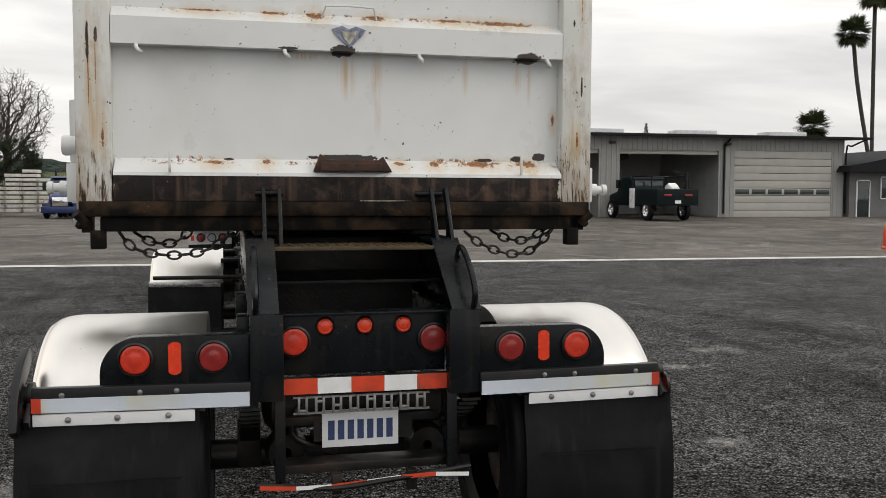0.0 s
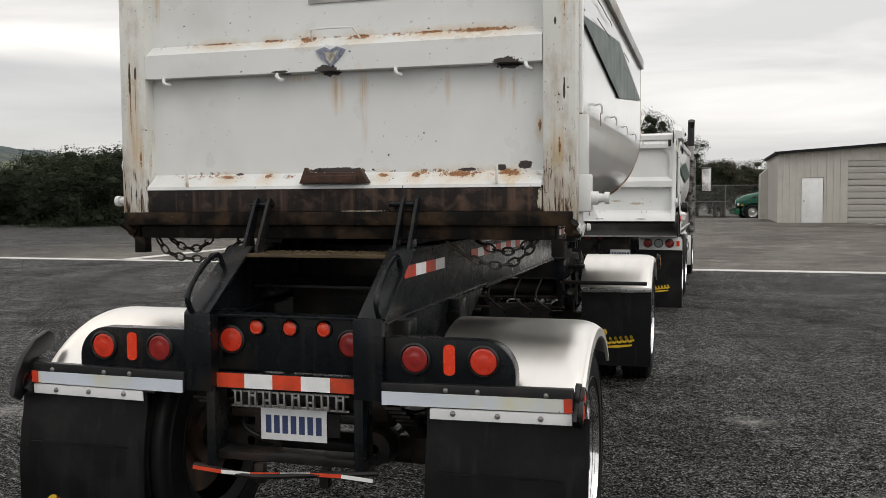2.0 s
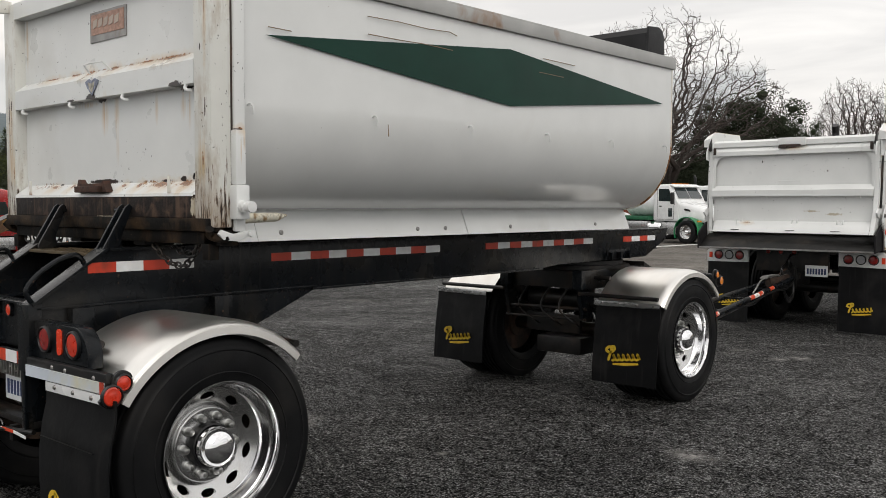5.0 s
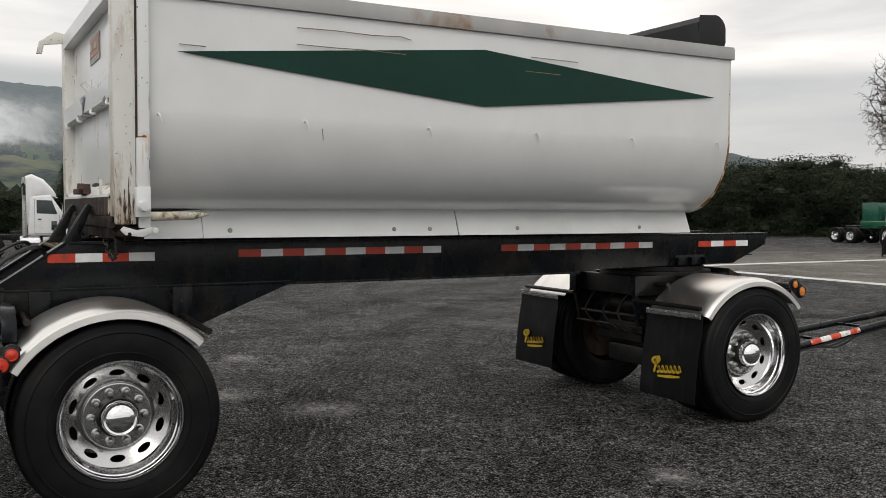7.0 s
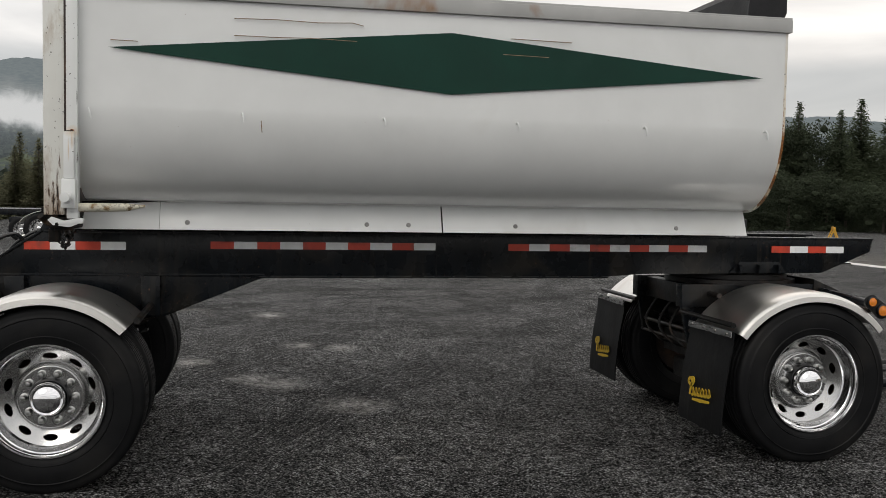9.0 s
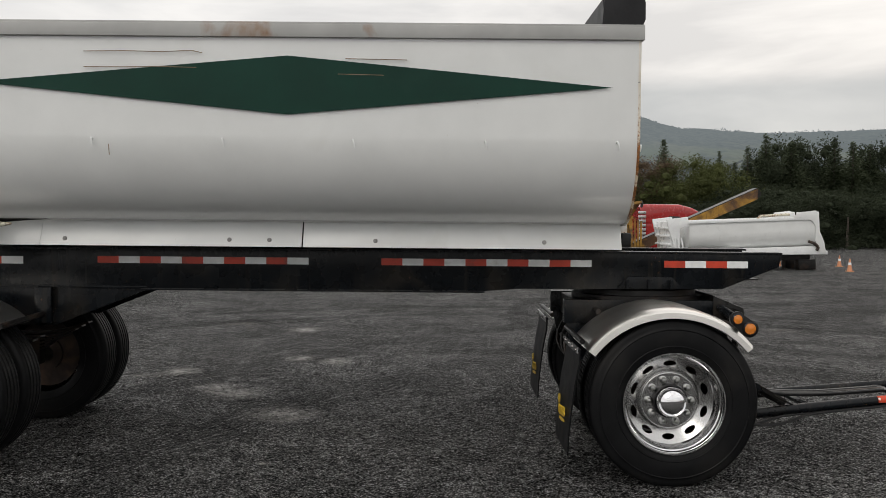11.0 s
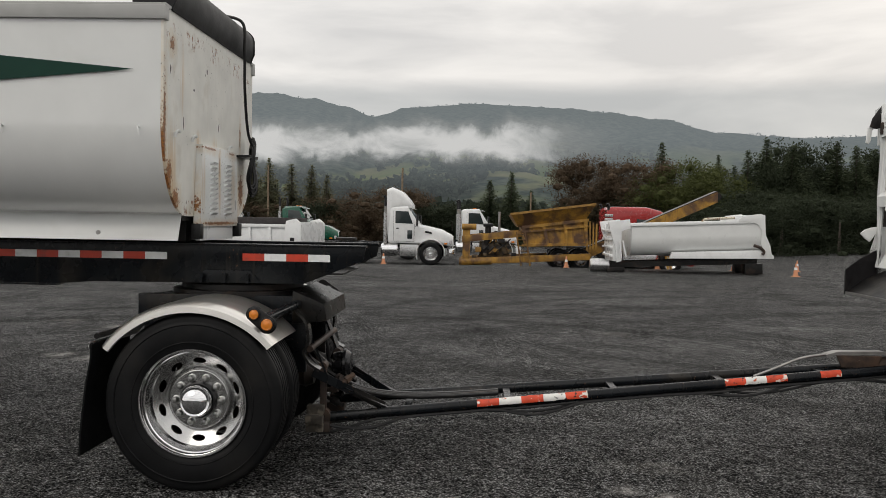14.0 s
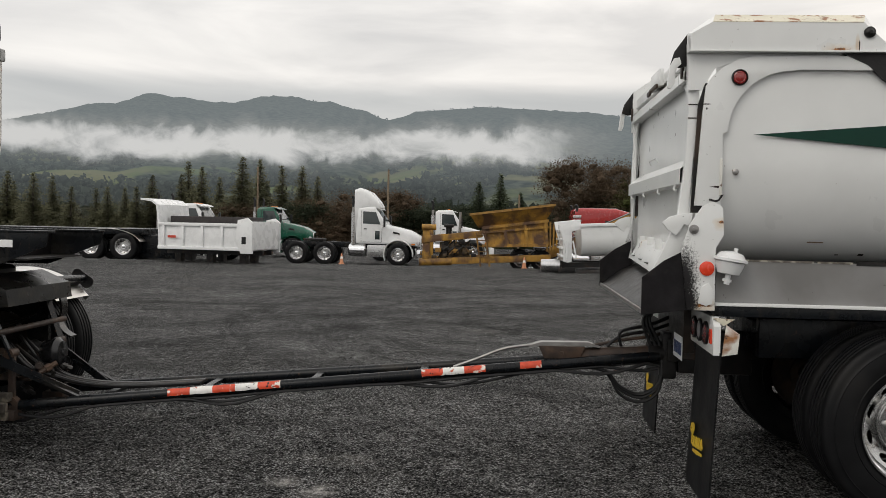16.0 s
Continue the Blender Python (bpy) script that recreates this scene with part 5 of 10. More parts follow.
FRONT_CHIPS = [(0.98, 2.62, 0.012, 0.03), (0.72, 2.3, 0.01, 0.05), (0.5, 2.55, 0.02, 0.01), (0.2, 2.72, 0.014, 0.02), (-0.1, 2.35, 0.01, 0.03)]
FRONT_PAINT = stained_paint("rust_edged_front_paint", FRONT_CHIPS, FRONT_RUST, FRONT_RUNS, ((2.80, 2.93, 0.56), (1.69, 1.80, 0.53)), specks=0.03, source=mat("dirty_cream_front_paint", (0.74, 0.73, 0.68), 0.45, vary=0.08, scale=5, second=(0.50, 0.45, 0.36), second_scale=3, second_range=(0.58, 0.8), streaks=0.12))
COVER_PAINT = stained_paint("rusted_cover_paint", (), [(0.485, 1.95, 0.008, 0.28), (-0.485, 1.95, 0.008, 0.28), (0.25, 2.17, 0.2, 0.010), (-0.3, 2.17, 0.1, 0.008), (0.0, 1.64, 0.5, 0.014), (0.03, 2.08, 0.012, 0.09)], [(0.42, 1.9, 0.05, 0.3), (0.03, 2.0, 0.05, 0.2), (-0.35, 1.95, 0.08, 0.3), (0.02, 1.8, 0.04, 0.15)], specks=0.06)
bm = B()
half = tub_line(1.112, 2.995, 2.28, 1.69, 0.64)
out = half[::-1] + [(-x, z) for x, z in half]
out = [(x, z) for x, z in out]
plate(bm, out, "y", 9.655, 9.672)
dp("front_wall", bm, FRONT_PAINT, "white front wall rusting at its edges")
bm = B()
plate(bm, [(0.50, 1.62), (-0.50, 1.62), (-0.44, 2.19), (0.44, 2.19)], "y", 9.672, 9.72, 0.005)
cover = dp("front_cover", bm, COVER_PAINT, "rust-streaked louvred cover")
for cx in (-0.17, 0.2):
    for k in range(11):
        z = 1.70 + k * 0.036
        bm = B()
        plate(bm, [(cx - 0.07, z), (cx + 0.07, z), (cx + 0.065, z + 0.018), (cx - 0.065, z + 0.018)], "y", 9.72, 9.733)
        for v in bm.verts:
            if v.co.y > 9.725:
                v.co.y += 0.014 if v.co.z > z + 0.01 else -0.008
        part("louvre", bm, WHITE_CLEAN, cover)
bm = B()
box(bm, -0.42, 0.42, 9.665, 9.70, 1.52, 1.625, 0.004)
dp("front_foot", bm, WHITE_CLEAN)
for s in (-1, 1):
    bm = B()
    box(bm, s * 0.47, s * 0.55, 9.67, 9.74, 1.535, 1.64, 0.01)
    dp("rubber_stop", bm, BLACK_PLASTIC, "black rubber stop")
# rim channel along the top
for s in (-1, 1):
    bm = B()
    box(bm, s * 1.06, s * 1.135, 5.10, 9.69, 2.90, 2.985, 0.006)
    box(bm, s * 1.02, s * 1.128, 5.10, 9.69, 2.978, 3.0, 0.004)
    dp("top_rim", bm, mat("grey_rim_paint", (0.40, 0.40, 0.39), 0.5, vary=0.1, scale=4, second=(0.26, 0.15, 0.08), second_scale=3, second_range=(0.6, 0.75)), "grey top rim with rust specks")
    # skirt panels, in two lengths with a joint
    for y0, y1 in ((5.58, 7.405), (7.415, 9.64)):
        bm = B()
        plate(bm, [(y0, 1.525), (y1, 1.525), (y1, 1.705), (y0, 1.705)], "x", s * 0.640, s * 0.654, 0.002)
        for v in bm.verts:
            v.co.x += s * 0.40 * (1.705 - v.co.z)
        sk = dp("skirt_panel", bm, WHITE, "white skirt panel with bolt heads")
        for yb in ([5.75, 6.9, 7.18] if y0 < 6 else [7.92, 9.10]):
            bm = B()
            lathe(bm, [(0.0, 0.016), (s * 0.006, 0.015), (s * 0.010, 0.010), (s * 0.010, 0.003)], 12, "x", (s * 0.707, yb, 1.572))
            part("bolt", bm, DULL_METAL, sk)
    bm = B()
    plate(bm, [(5.05, 1.525), (5.578, 1.525), (5.578, 1.705), (5.05, 1.66)], "x", s * 0.640, s * 0.652, 0.002)
    for v in bm.verts:
        v.co.x += s * 0.40 * (1.705 - v.co.z)
    dp("skirt_panel", bm, WHITE)
    # ledge where shell meets skirt
    bm = B()
    box(bm, s * 0.60, s * 0.672, 5.62, 9.645, 1.700, 1.712, 0.003)
    dp("skirt_ledge", bm, WHITE)
    # rope hooks along the side
    for yh in (5.23, 6.10, 6.95, 7.80, 8.66, 9.52):
        bm = B()
        tube(bm, curve([(s * 1.108, yh, 2.235), (s * 1.135, yh, 2.240), (s * 1.145, yh + 0.008, 2.215), (s * 1.142, yh + 0.012, 2.185)], 4), 0.006, 6)
        dp("rope_hook", bm, WHITE)
    # the green diamond: a thin painted sheet
    bm = B()
    plate(bm, [(5.335, 2.597), (7.372, 2.402), (9.49, 2.592), (7.372, 2.782)], "x", s * 1.122, s * 1.1245)
    dp("green_diamond", bm, GREEN_PAINT, "dark green painted diamond stripe")
    # scratches through the paint
    for pts in ([(6.05, 2.80), (6.3, 2.805), (6.55, 2.80), (6.75, 2.81), (6.82, 2.795)], [(6.05, 2.70), (6.3, 2.70), (6.5, 2.705), (6.78, 2.70)], [(7.7, 2.665), (8.0, 2.66)], [(7.75, 2.765), (8.15, 2.76)], [(5.35, 2.64), (5.5, 2.638)], [(6.21, 2.20), (6.215, 2.13)]):
        bm = B()
        tube(bm, [(s * 1.1240, y, z) for y, z in pts], 0.0028, 5)
        dp("scratch", bm, CHIP_TAN)
    # rear corner post, outer tube and latch
    bm = B()
    box(bm, s * 1.005, s * 1.150, 4.985, 5.10, 1.62, 3.0, 0.008)
    dp("corner_post", bm, GATE_POST, "white corner post, scraped to black near its foot")
    bm = B()
    box(bm, s * 1.10, s * 1.162, 5.112, 5.175, 1.60, 2.99, 0.008)
    dp("side_tube", bm, TUBE_PAINT, "white side tube with chipped edges")
    # dark brown strip put in for the gap between post and tube
    bm = B()
    box(bm, s * 1.09, s * 1.146, 5.097, 5.115, 1.62, 2.99)
    dp("post_gap", bm, BROWN_STEEL, "dark brown strip filling the joint behind the post")
    bm = B()
    box(bm, s * 1.135, s * 1.205, 5.09, 5.17, 1.66, 1.83, 0.01)
    box(bm, s * 1.14, s * 1.19, 5.10, 5.16, 1.83, 2.10, 0.01)
    lathe(bm, [(s * 1.20, 0.030), (s * 1.235, 0.030), (s * 1.236, 0.021), (s * 1.262, 0.019), (s * 1.263, 0.027), (s * 1.285, 0.027), (s * 1.287, 0.004)], 20, "x", (0, 5.125, 1.722))
    dp("gate_latch", bm, TUBE_PAINT, "white latch housing with a round pin")
    if s < 0:
        # short white cylinder standing out from the left post
        bm = B()
        lathe(bm, [(-1.155, 0.043), (-1.212, 0.045), (-1.222, 0.040), (-1.222, 0.004)], 24, "x", (0, 5.12, 1.905))
        dp("side_lamp_can", bm, WHITE_CLEAN, "white round cylinder on the post")
    bm = B()
    tube(bm, curve([(s * 1.12, 5.10, 1.60), (s * 1.15, 5.06, 1.565), (s * 1.12, 5.0, 1.58), (s * 1.15, 4.97, 1.615)], 5), 0.022, 8)
    plate(bm, [(5.04, 1.53), (5.14, 1.53), (5.16, 1.63), (5.06, 1.64)], "x", s * 1.10, s * 1.14, 0.004)
    dp("latch_hook", bm, BOLSTER)
    bm = B()
    bar(bm, (s * 1.13, 5.17, 1.664), (s * 1.07, 5.43, 1.668), 0.027, 14, 0.024)
    bar(bm, (s * 1.07, 5.43, 1.668), (s * 1.03, 5.53, 1.676), 0.024, 14, 0.006)
    dp("rusty_pipe", bm, PIPE_RUST, "black-specked cream pipe with a pinched end")
    bm = B()
    plate(bm, [(5.01, 1.59), (5.04, 1.56), (5.13, 1.55), (5.20, 1.58), (5.215, 1.60), (5.18, 1.605), (5.10, 1.588), (5.03, 1.61)], "x", s * 1.15, s * 1.168, 0.004)
    lathe(bm, [(s * 1.175, 0.018), (s * 1.19, 0.016), (s * 1.192, 0.003)], 12, "x", (0, 5.195, 1.588))
    dp("latch_lever", bm, TUBE_PAINT, "white latch lever with worn black edge")
    # gate hook at the top
    bm = B()
    plate(bm, [(4.80, 2.86), (4.84, 2.86), (4.855, 2.93), (5.0, 2.95), (5.0, 3.02), (4.93, 3.03), (4.82, 2.95)], "x", s * 1.06, s * 1.085, 0.003)
    dp("gate_hook", bm, RUSTY_WHITE, "rusty gate hook")
    # hanging corner bracket
    bm = B()
    box(bm, s * 1.04, s * 1.10, 5.0, 5.06, 1.46, 1.54, 0.005)
    dp("corner_bracket", bm, BOLSTER)

# tailgate
bm = B()
box(bm, -1.005, 1.005, 5.055, 5.07, 1.84, 2.99)
gate = dp("tailgate", bm, GATE_PAINT, "white ribbed tailgate with rust spots and streaks")
bm = B()
strip(bm, [(5.058, 2.497), (4.985, 2.445), (4.985, 2.330), (5.058, 2.330)], 0.006, -1.003, 1.003)
part("gate_rail", bm, GATE_PAINT, gate)
bm = B()
strip(bm, [(5.058, 3.03), (4.985, 3.0), (4.985, 2.90), (5.058, 2.90)], 0.006, -1.003, 1.003)
part("gate_rail", bm, GATE_PAINT, gate)
bm = B()
strip(bm, [(5.06, 1.855), (4.975, 1.79), (4.972, 1.775)], 0.006, -1.0, 1.0)
part("gate_ledge", bm, GATE_PAINT, gate)
bm = B()
box(bm, -1.0, 1.0, 4.975, 5.05, 1.665, 1.782, 0.006)
part("gate_sill", bm, SILL_PAINT, gate, "rusted brown gate sill")
for x in (-0.90, -0.28, 0.32, 0.93):
    bm = B()
    tube(bm, curve([(x, 5.0, 2.338), (x, 4.985, 2.315), (x + 0.012, 4.985, 2.30), (x + 0.018, 5.01, 2.30)], 4), 0.009, 8)
    part("gate_hook_loop", bm, WHITE, gate)
bm = B()
tube(bm, [(-0.115, 5.03, 2.482), (-0.10, 4.985, 2.525), (0.0, 4.98, 2.528), (0.11, 4.985, 2.525), (0.13, 5.03, 2.482)], 0.005, 6)
part("gate_handle", bm, WHITE, gate)
# plain emblem in blue and tan, and a plain red builder's plate
bm = B()
plate(bm, [(-0.075, 2.425), (-0.03, 2.44), (0.0, 2.425), (0.03, 2.44), (0.075, 2.425), (0.055, 2.395), (0.0, 2.345), (-0.055, 2.395)], "y", 4.978, 4.984)
emb = part("shield_emblem", bm, mat("faded_blue_print", (0.22, 0.24, 0.31), 0.6, vary=0.5, scale=60), gate, "faded blue and tan emblem")
bm = B()
plate(bm, [(-0.035, 2.42), (0.0, 2.41), (0.035, 2.42), (0.025, 2.39), (0.0, 2.36), (-0.025, 2.39)], "y", 4.975, 4.978)
part("emblem_centre", bm, mat("faded_tan_print", (0.46, 0.43, 0.36), 0.6, vary=0.5, scale=60), emb)
bm = B()
box(bm, -0.14, 0.26, 5.048, 5.055, 2.66, 2.83)
bp = part("builder_plate", bm, DULL_METAL, gate, "small metal plate with a faded red field")
bm = B()
box(bm, -0.12, 0.24, 5.045, 5.048, 2.70, 2.815)
bb = part("red_field", bm, mat("faded_red_print", (0.44, 0.27, 0.21), 0.6, vary=0.25, scale=40), bp)
for k in range(5):
    x = -0.10 + k * 0.06
    bm = B()
    plate(bm, [(x, 2.735), (x + 0.045, 2.745), (x + 0.055, 2.79), (x + 0.01, 2.78)], "y", 5.042, 5.045)
    part("plate_bar", bm, mat("pale_print", (0.5, 0.42, 0.36), 0.6), bp)
# rusted stirrup at the gate's foot, pins
bm = B()
plate(bm, [(-0.16, 1.80), (0.19, 1.80), (0.15, 1.865), (0.13, 1.85), (-0.1, 1.85), (-0.13, 1.875)], "y", 4.955, 5.0, 0.004)
box(bm, -0.13, 0.14, 4.93, 4.96, 1.80, 1.835, 0.004)
part("gate_stirrup", bm, mat("rusted_stirrup_steel", (0.055, 0.022, 0.012), 0.75, vary=0.4, scale=14, second=(0.02, 0.011, 0.008), second_scale=10, second_range=(0.45, 0.65), bump=0.003), gate, "rusted steel stirrup")
for x in (-0.77, 0.80):
    bm = B()
    box(bm, x - 0.005, x + 0.005, 4.96, 4.975, 1.79, 1.875, 0.002)
    part("gate_pin", bm, RUSTY_WHITE, gate)
# rear bolster under the gate, floor
bm = B()
box(bm, -1.14, 1.14, 4.97, 5.12, 1.60, 1.665, 0.008)
box(bm, -1.06, 1.06, 5.0, 5.12, 1.535, 1.60, 0.01)
dp("rear_bolster", bm, BOLSTER, "rusted black rear bolster")
bm = B()
box(bm, -0.64, 0.64, 5.1, 9.64, 1.66, 1.70)
dp("floor_plate", bm, GRIMY_STEEL)
for s in (-1, 1):
    bm = B()
    box(bm, s * 0.30, s * 0.42, 5.05, 9.6, 1.512, 1.66, 0.006)
    dp("floor_beam", bm, GRIMY_STEEL)
# hinge arms from the frame up to the bolster (paired plates)
for s in (-1, 1):
    for dx in (-0.034, 0.034):
        bm = B()
        xx = (0.40 if s > 0 else -0.345) + dx
        plate(bm, [(4.80, 1.47), (4.80, 1.50), (4.93, 1.72), (4.95, 1.735), (4.968, 1.72), (4.90, 1.55), (4.91, 1.49)], "x", xx - 0.008, xx + 0.008, 0.002)
        tp("hinge_plate", bm, BLACK_STEEL, "upright black hinge plate")
    bm = B()
    bar(bm, (s * 0.295, 4.955, 1.70), (s * 0.415, 4.955, 1.70), 0.013)
    tp("hinge_pin", bm, BLACK_STEEL)


def chain(parent, pts, link=0.058, r=0.0055):
    """A chain hung along a line; every other link turned."""
    path = curve(pts, 14)
    acc, last, k = 0.0, path[0], 0
    bm = B()
    for p in path[1:]:
        acc += (p - last).length
        if acc >= link * 0.72:
            d = (p - last).normalized()
            a = d.cross(Vector((0, 1, 0))).normalized() if k % 2 else Vector((0, 1, 0))
            ring = []
            for t in range(13):
                u = 2 * math.pi * t / 12
                ring.append(p + d * (link / 2 * math.cos(u)) + a * (0.017 * math.sin(u)))
            tube(bm, ring, r, 5)
            acc, k = 0.0, k + 1
        last = p
    return dp("chain", bm, GRIMY_STEEL, "rusty hanging steel chain")


chain(dbox, [(-1.0, 5.04, 1.55), (-0.92, 5.03, 1.46), (-0.76, 5.03, 1.43), (-0.60, 5.03, 1.46), (-0.50, 5.03, 1.54)])
chain(dbox, [(-0.94, 5.06, 1.54), (-0.86, 5.06, 1.49), (-0.76, 5.06, 1.485), (-0.68, 5.06, 1.55)])
chain(dbox, [(0.53, 5.03, 1.54), (0.62, 5.03, 1.47), (0.76, 5.03, 1.42), (0.88, 5.03, 1.44), (0.98, 5.03, 1.54)])
chain(dbox, [(0.66, 5.06, 1.54), (0.76, 5.06, 1.49), (0.86, 5.06, 1.485), (0.96, 5.06, 1.54)])
# tarp housing across the front top: wedge with rounded nose
for s in (-1, 1):
    bm = B()
    plate(bm, [(9.43, 2.99), (9.69, 2.99), (9.72, 3.06)] + [(9.60 + 0.12 * math.cos(a), 3.15 + 0.12 * math.sin(a)) for a in (radians(t) for t in range(10, 100, 15))] + [(9.45, 3.255)], "x", s * 0.985, s * 1.005, 0.003)
    dp("tarp_arm", bm, TARP_BLACK, "black wedge-shaped tarp housing end")
bm = B()
plate(bm, [(9.44, 2.985), (9.685, 2.985), (9.712, 3.06)] + [(9.60 + 0.113 * math.cos(a), 3.15 + 0.113 * math.sin(a)) for a in (radians(t) for t in range(0, 100, 12))] + [(9.48, 3.25), (9.44, 3.20)], "x", -0.985, 0.985)
dp("tarp_housing", bm, TARP_BLACK, "black rounded tarp housing across the front")
# hose coil on the front wall
bm = B()
pts = [(-0.52, 9.60, 3.28), (-0.52, 9.74, 3.22), (-0.54, 9.75, 3.0), (-0.60, 9.74, 2.7), (-0.70, 9.74, 2.40), (-0.76, 9.76, 2.28)]
tube(bm, curve(pts, 8), 0.012)
dp("hose", bm, BLACK_PLASTIC, "black hose over the front wall")
bm = B()
for k in range(5):
    c = (-0.80 + 0.012 * k, 9.76 + 0.01 * (k % 2), 2.10)
    tube(bm, [(c[0] + 0.05 * math.cos(t), c[1] + 0.02 * math.sin(t * 2), c[2] + (0.24 - 0.02 * k) * math.sin(t)) for t in (2 * math.pi * i / 24 for i in range(25))], 0.011, 6)
box(bm, -0.90, -0.62, 9.67, 9.78, 2.17, 2.19)
dp("hose_coil", bm, BLACK_PLASTIC, "black hose coil on a bracket")
for x in (0.9, 0.55, -0.35):
    bm = B()
    tube(bm, curve([(x, 9.67, 2.22), (x, 9.71, 2.23), (x + 0.06, 9.71, 2.23), (x + 0.07, 9.70, 2.19)], 4), 0.008, 6)
    dp("rope_hook", bm, WHITE)

# ---- front dolly with turntable and drawbar ----
dolly = thing("trailer_dolly", (0, 9.9, 0), "black steel steering dolly with fenders, turntable and long drawbar", "trailer dolly")


def gp(name, bm, material, label="", parent=None, smooth=35):
    return part(name, bm, material, parent or dolly, label, True, smooth)


bm = B()
lathe(bm, [(1.14, 0.40), (1.14, 0.50), (1.175, 0.50), (1.18, 0.44), (1.215, 0.44), (1.235, 0.42), (1.235, 0.30)], 48, "z", (0, 9.90, 0))
gp("turntable", bm, GRIMY_STEEL, "greasy turntable ring")
for s in (-1, 1):
    bm = B()
    box(bm, s * 0.36, s * 0.46, 9.28, 10.42, 0.98, 1.15, 0.006)
    plate(bm, [(9.30, 0.98), (9.55, 0.98), (9.50, 0.72), (9.36, 0.70)], "x", s * 0.39, s * 0.43, 0.003)
    plate(bm, [(10.22, 0.98), (10.45, 0.98), (10.45, 0.62), (10.30, 0.62)], "x", s * 0.39, s * 0.43, 0.003)
    gp("dolly_rail", bm, BLACK_STEEL)
    crowned_fender(dolly, s, 9.885, 0.50, 0.690, 0.670, 144, 40, 0.60, 1.228, 0.036, 0.10)
    for p, q, r in (((0.42, 9.30, 0.945), (1.20, 9.30, 0.945), 0.018), ((0.42, 10.32, 1.04), (1.18, 10.32, 1.04), 0.018), ((0.42, 9.5, 1.08), (0.62, 9.5, 1.08), 0.02)):
        bm = B()
        bar(bm, (s * p[0], *p[1:]), (s * q[0], *q[1:]), r)
        gp("fender_bracket", bm, GRIMY_STEEL)
    bm = B()
    plate(bm, [(s * 0.62, 0.862), (s * 1.235, 0.868), (s * 1.235, 0.912), (s * 0.62, 0.906)], "y", 9.262, 9.270, 0.001)
    fb = gp("flap_bar", bm, STAINLESS, "bolted steel flap bar")
    for x in (0.68, 0.85, 1.02, 1.18):
        bm = B()
        lathe(bm, [(-0.009, 0.003), (-0.007, 0.009), (0.0, 0.011)], 10, "y", (s * x, 9.262, 0.888))
        part("bolt", bm, DULL_METAL, fb)
    bm = B()
    strip(bm, [(9.278, 0.90), (9.272, 0.80), (9.245, 0.66), (9.225, 0.5), (9.210, 0.34), (9.205, 0.21)], 0.010, s * 0.62, s * 1.24)
    flap = gp("mud_flap", bm, FLAP_RUBBER, "black rubber mud flap with a yellow emblem")
    flap_mark(flap, s * 0.93, 9.208, 0.40, 0.33)
    bm = B()
    plate(bm, arc(10.285, 1.105, 0.05, 30, 210, 8) + arc(10.365, 1.045, 0.058, 210, 390, 8), "x", s * 1.235, s * 1.252, 0.003)
    br = gp("marker_bracket", bm, BLACK_PLASTIC)
    round_lamp(br, s * 1.254, 10.285, 1.105, 0.030, AMBER_LENS, axis="x", sgn=s, name="marker_lamp")
    round_lamp(br, s * 1.256, 10.365, 1.045, 0.036, AMBER_LENS, axis="x", sgn=s, name="marker_lamp")
    bm = B()
    bar(bm, (s * 0.50, 10.40, 1.10), (s * 1.235, 10.34, 1.075), 0.03)
    gp("lamp_arm", bm, BLACK_STEEL)
    wheel(dolly, s * 1.205, 9.9, 0.545, s)
    bm = B()
    for k in range(6):
        L = 0.46 - 0.05 * k
        strip(bm, [(9.9 + L * u, 0.80 - 0.03 * k - 0.09 * (1 - u * u) + 0.045) for u in (-1, -0.6, -0.3, 0, 0.3, 0.6, 1)], 0.012, s * 0.37, s * 0.45)
    box(bm, s * 0.36, s * 0.46, 9.82, 9.98, 0.50, 0.72, 0.006)
    gp("leaf_spring", bm, GRIMY_STEEL)
    # upright brackets carrying the drawbar hinge
    bm = B()
    box(bm, s * 0.33, s * 0.365, 10.54, 10.585, 0.20, 0.66, 0.006)
    lathe(bm, [(s * 0.30, 0.01), (s * 0.30, 0.032), (s * 0.395, 0.032), (s * 0.395, 0.01)], 14, "x", (0, 10.56, 0.655))
    gp("drawbar_upright", bm, BROWN_STEEL, "rust-brown upright bracket")
    bm = B()
    strip(bm, [(p.y, p.z) for p in curve([(0, 10.40, 1.06), (0, 10.47, 0.98), (0, 10.49, 0.86), (0, 10.455, 0.78), (0, 10.50, 0.70), (0, 10.57, 0.655)], 5)], 0.016, s * 0.50, s * 0.60)
    gp("bent_hanger", bm, mat("wet_black_strap", (0.012, 0.011, 0.010), 0.18, vary=0.3, scale=9, second=(0.06, 0.04, 0.03), second_scale=6, spec=0.6), "bent black spring strap, wet")
    bm = B()
    lathe(bm, [(-0.09, 0.02), (-0.09, 0.075), (-0.02, 0.085), (0.0, 0.095), (0.02, 0.085), (0.06, 0.07), (0.06, 0.02)], 28, "y", (s * 0.24, 10.42, 0.58))
    gp("brake_chamber", bm, GRIMY_STEEL, "round black brake chamber")
    bm = B()
    beam(bm, (s * 0.34, 10.60, 0.55), (s * 0.31, 11.02, 0.36), 0.04, 0.012)
    gp("drawbar_brace", bm, BLACK_STEEL)
bm = B()
plate(bm, [(10.36, 1.19), (10.58, 1.10), (10.60, 0.985), (10.36, 0.96)], "x", -0.47, 0.47, 0.006)
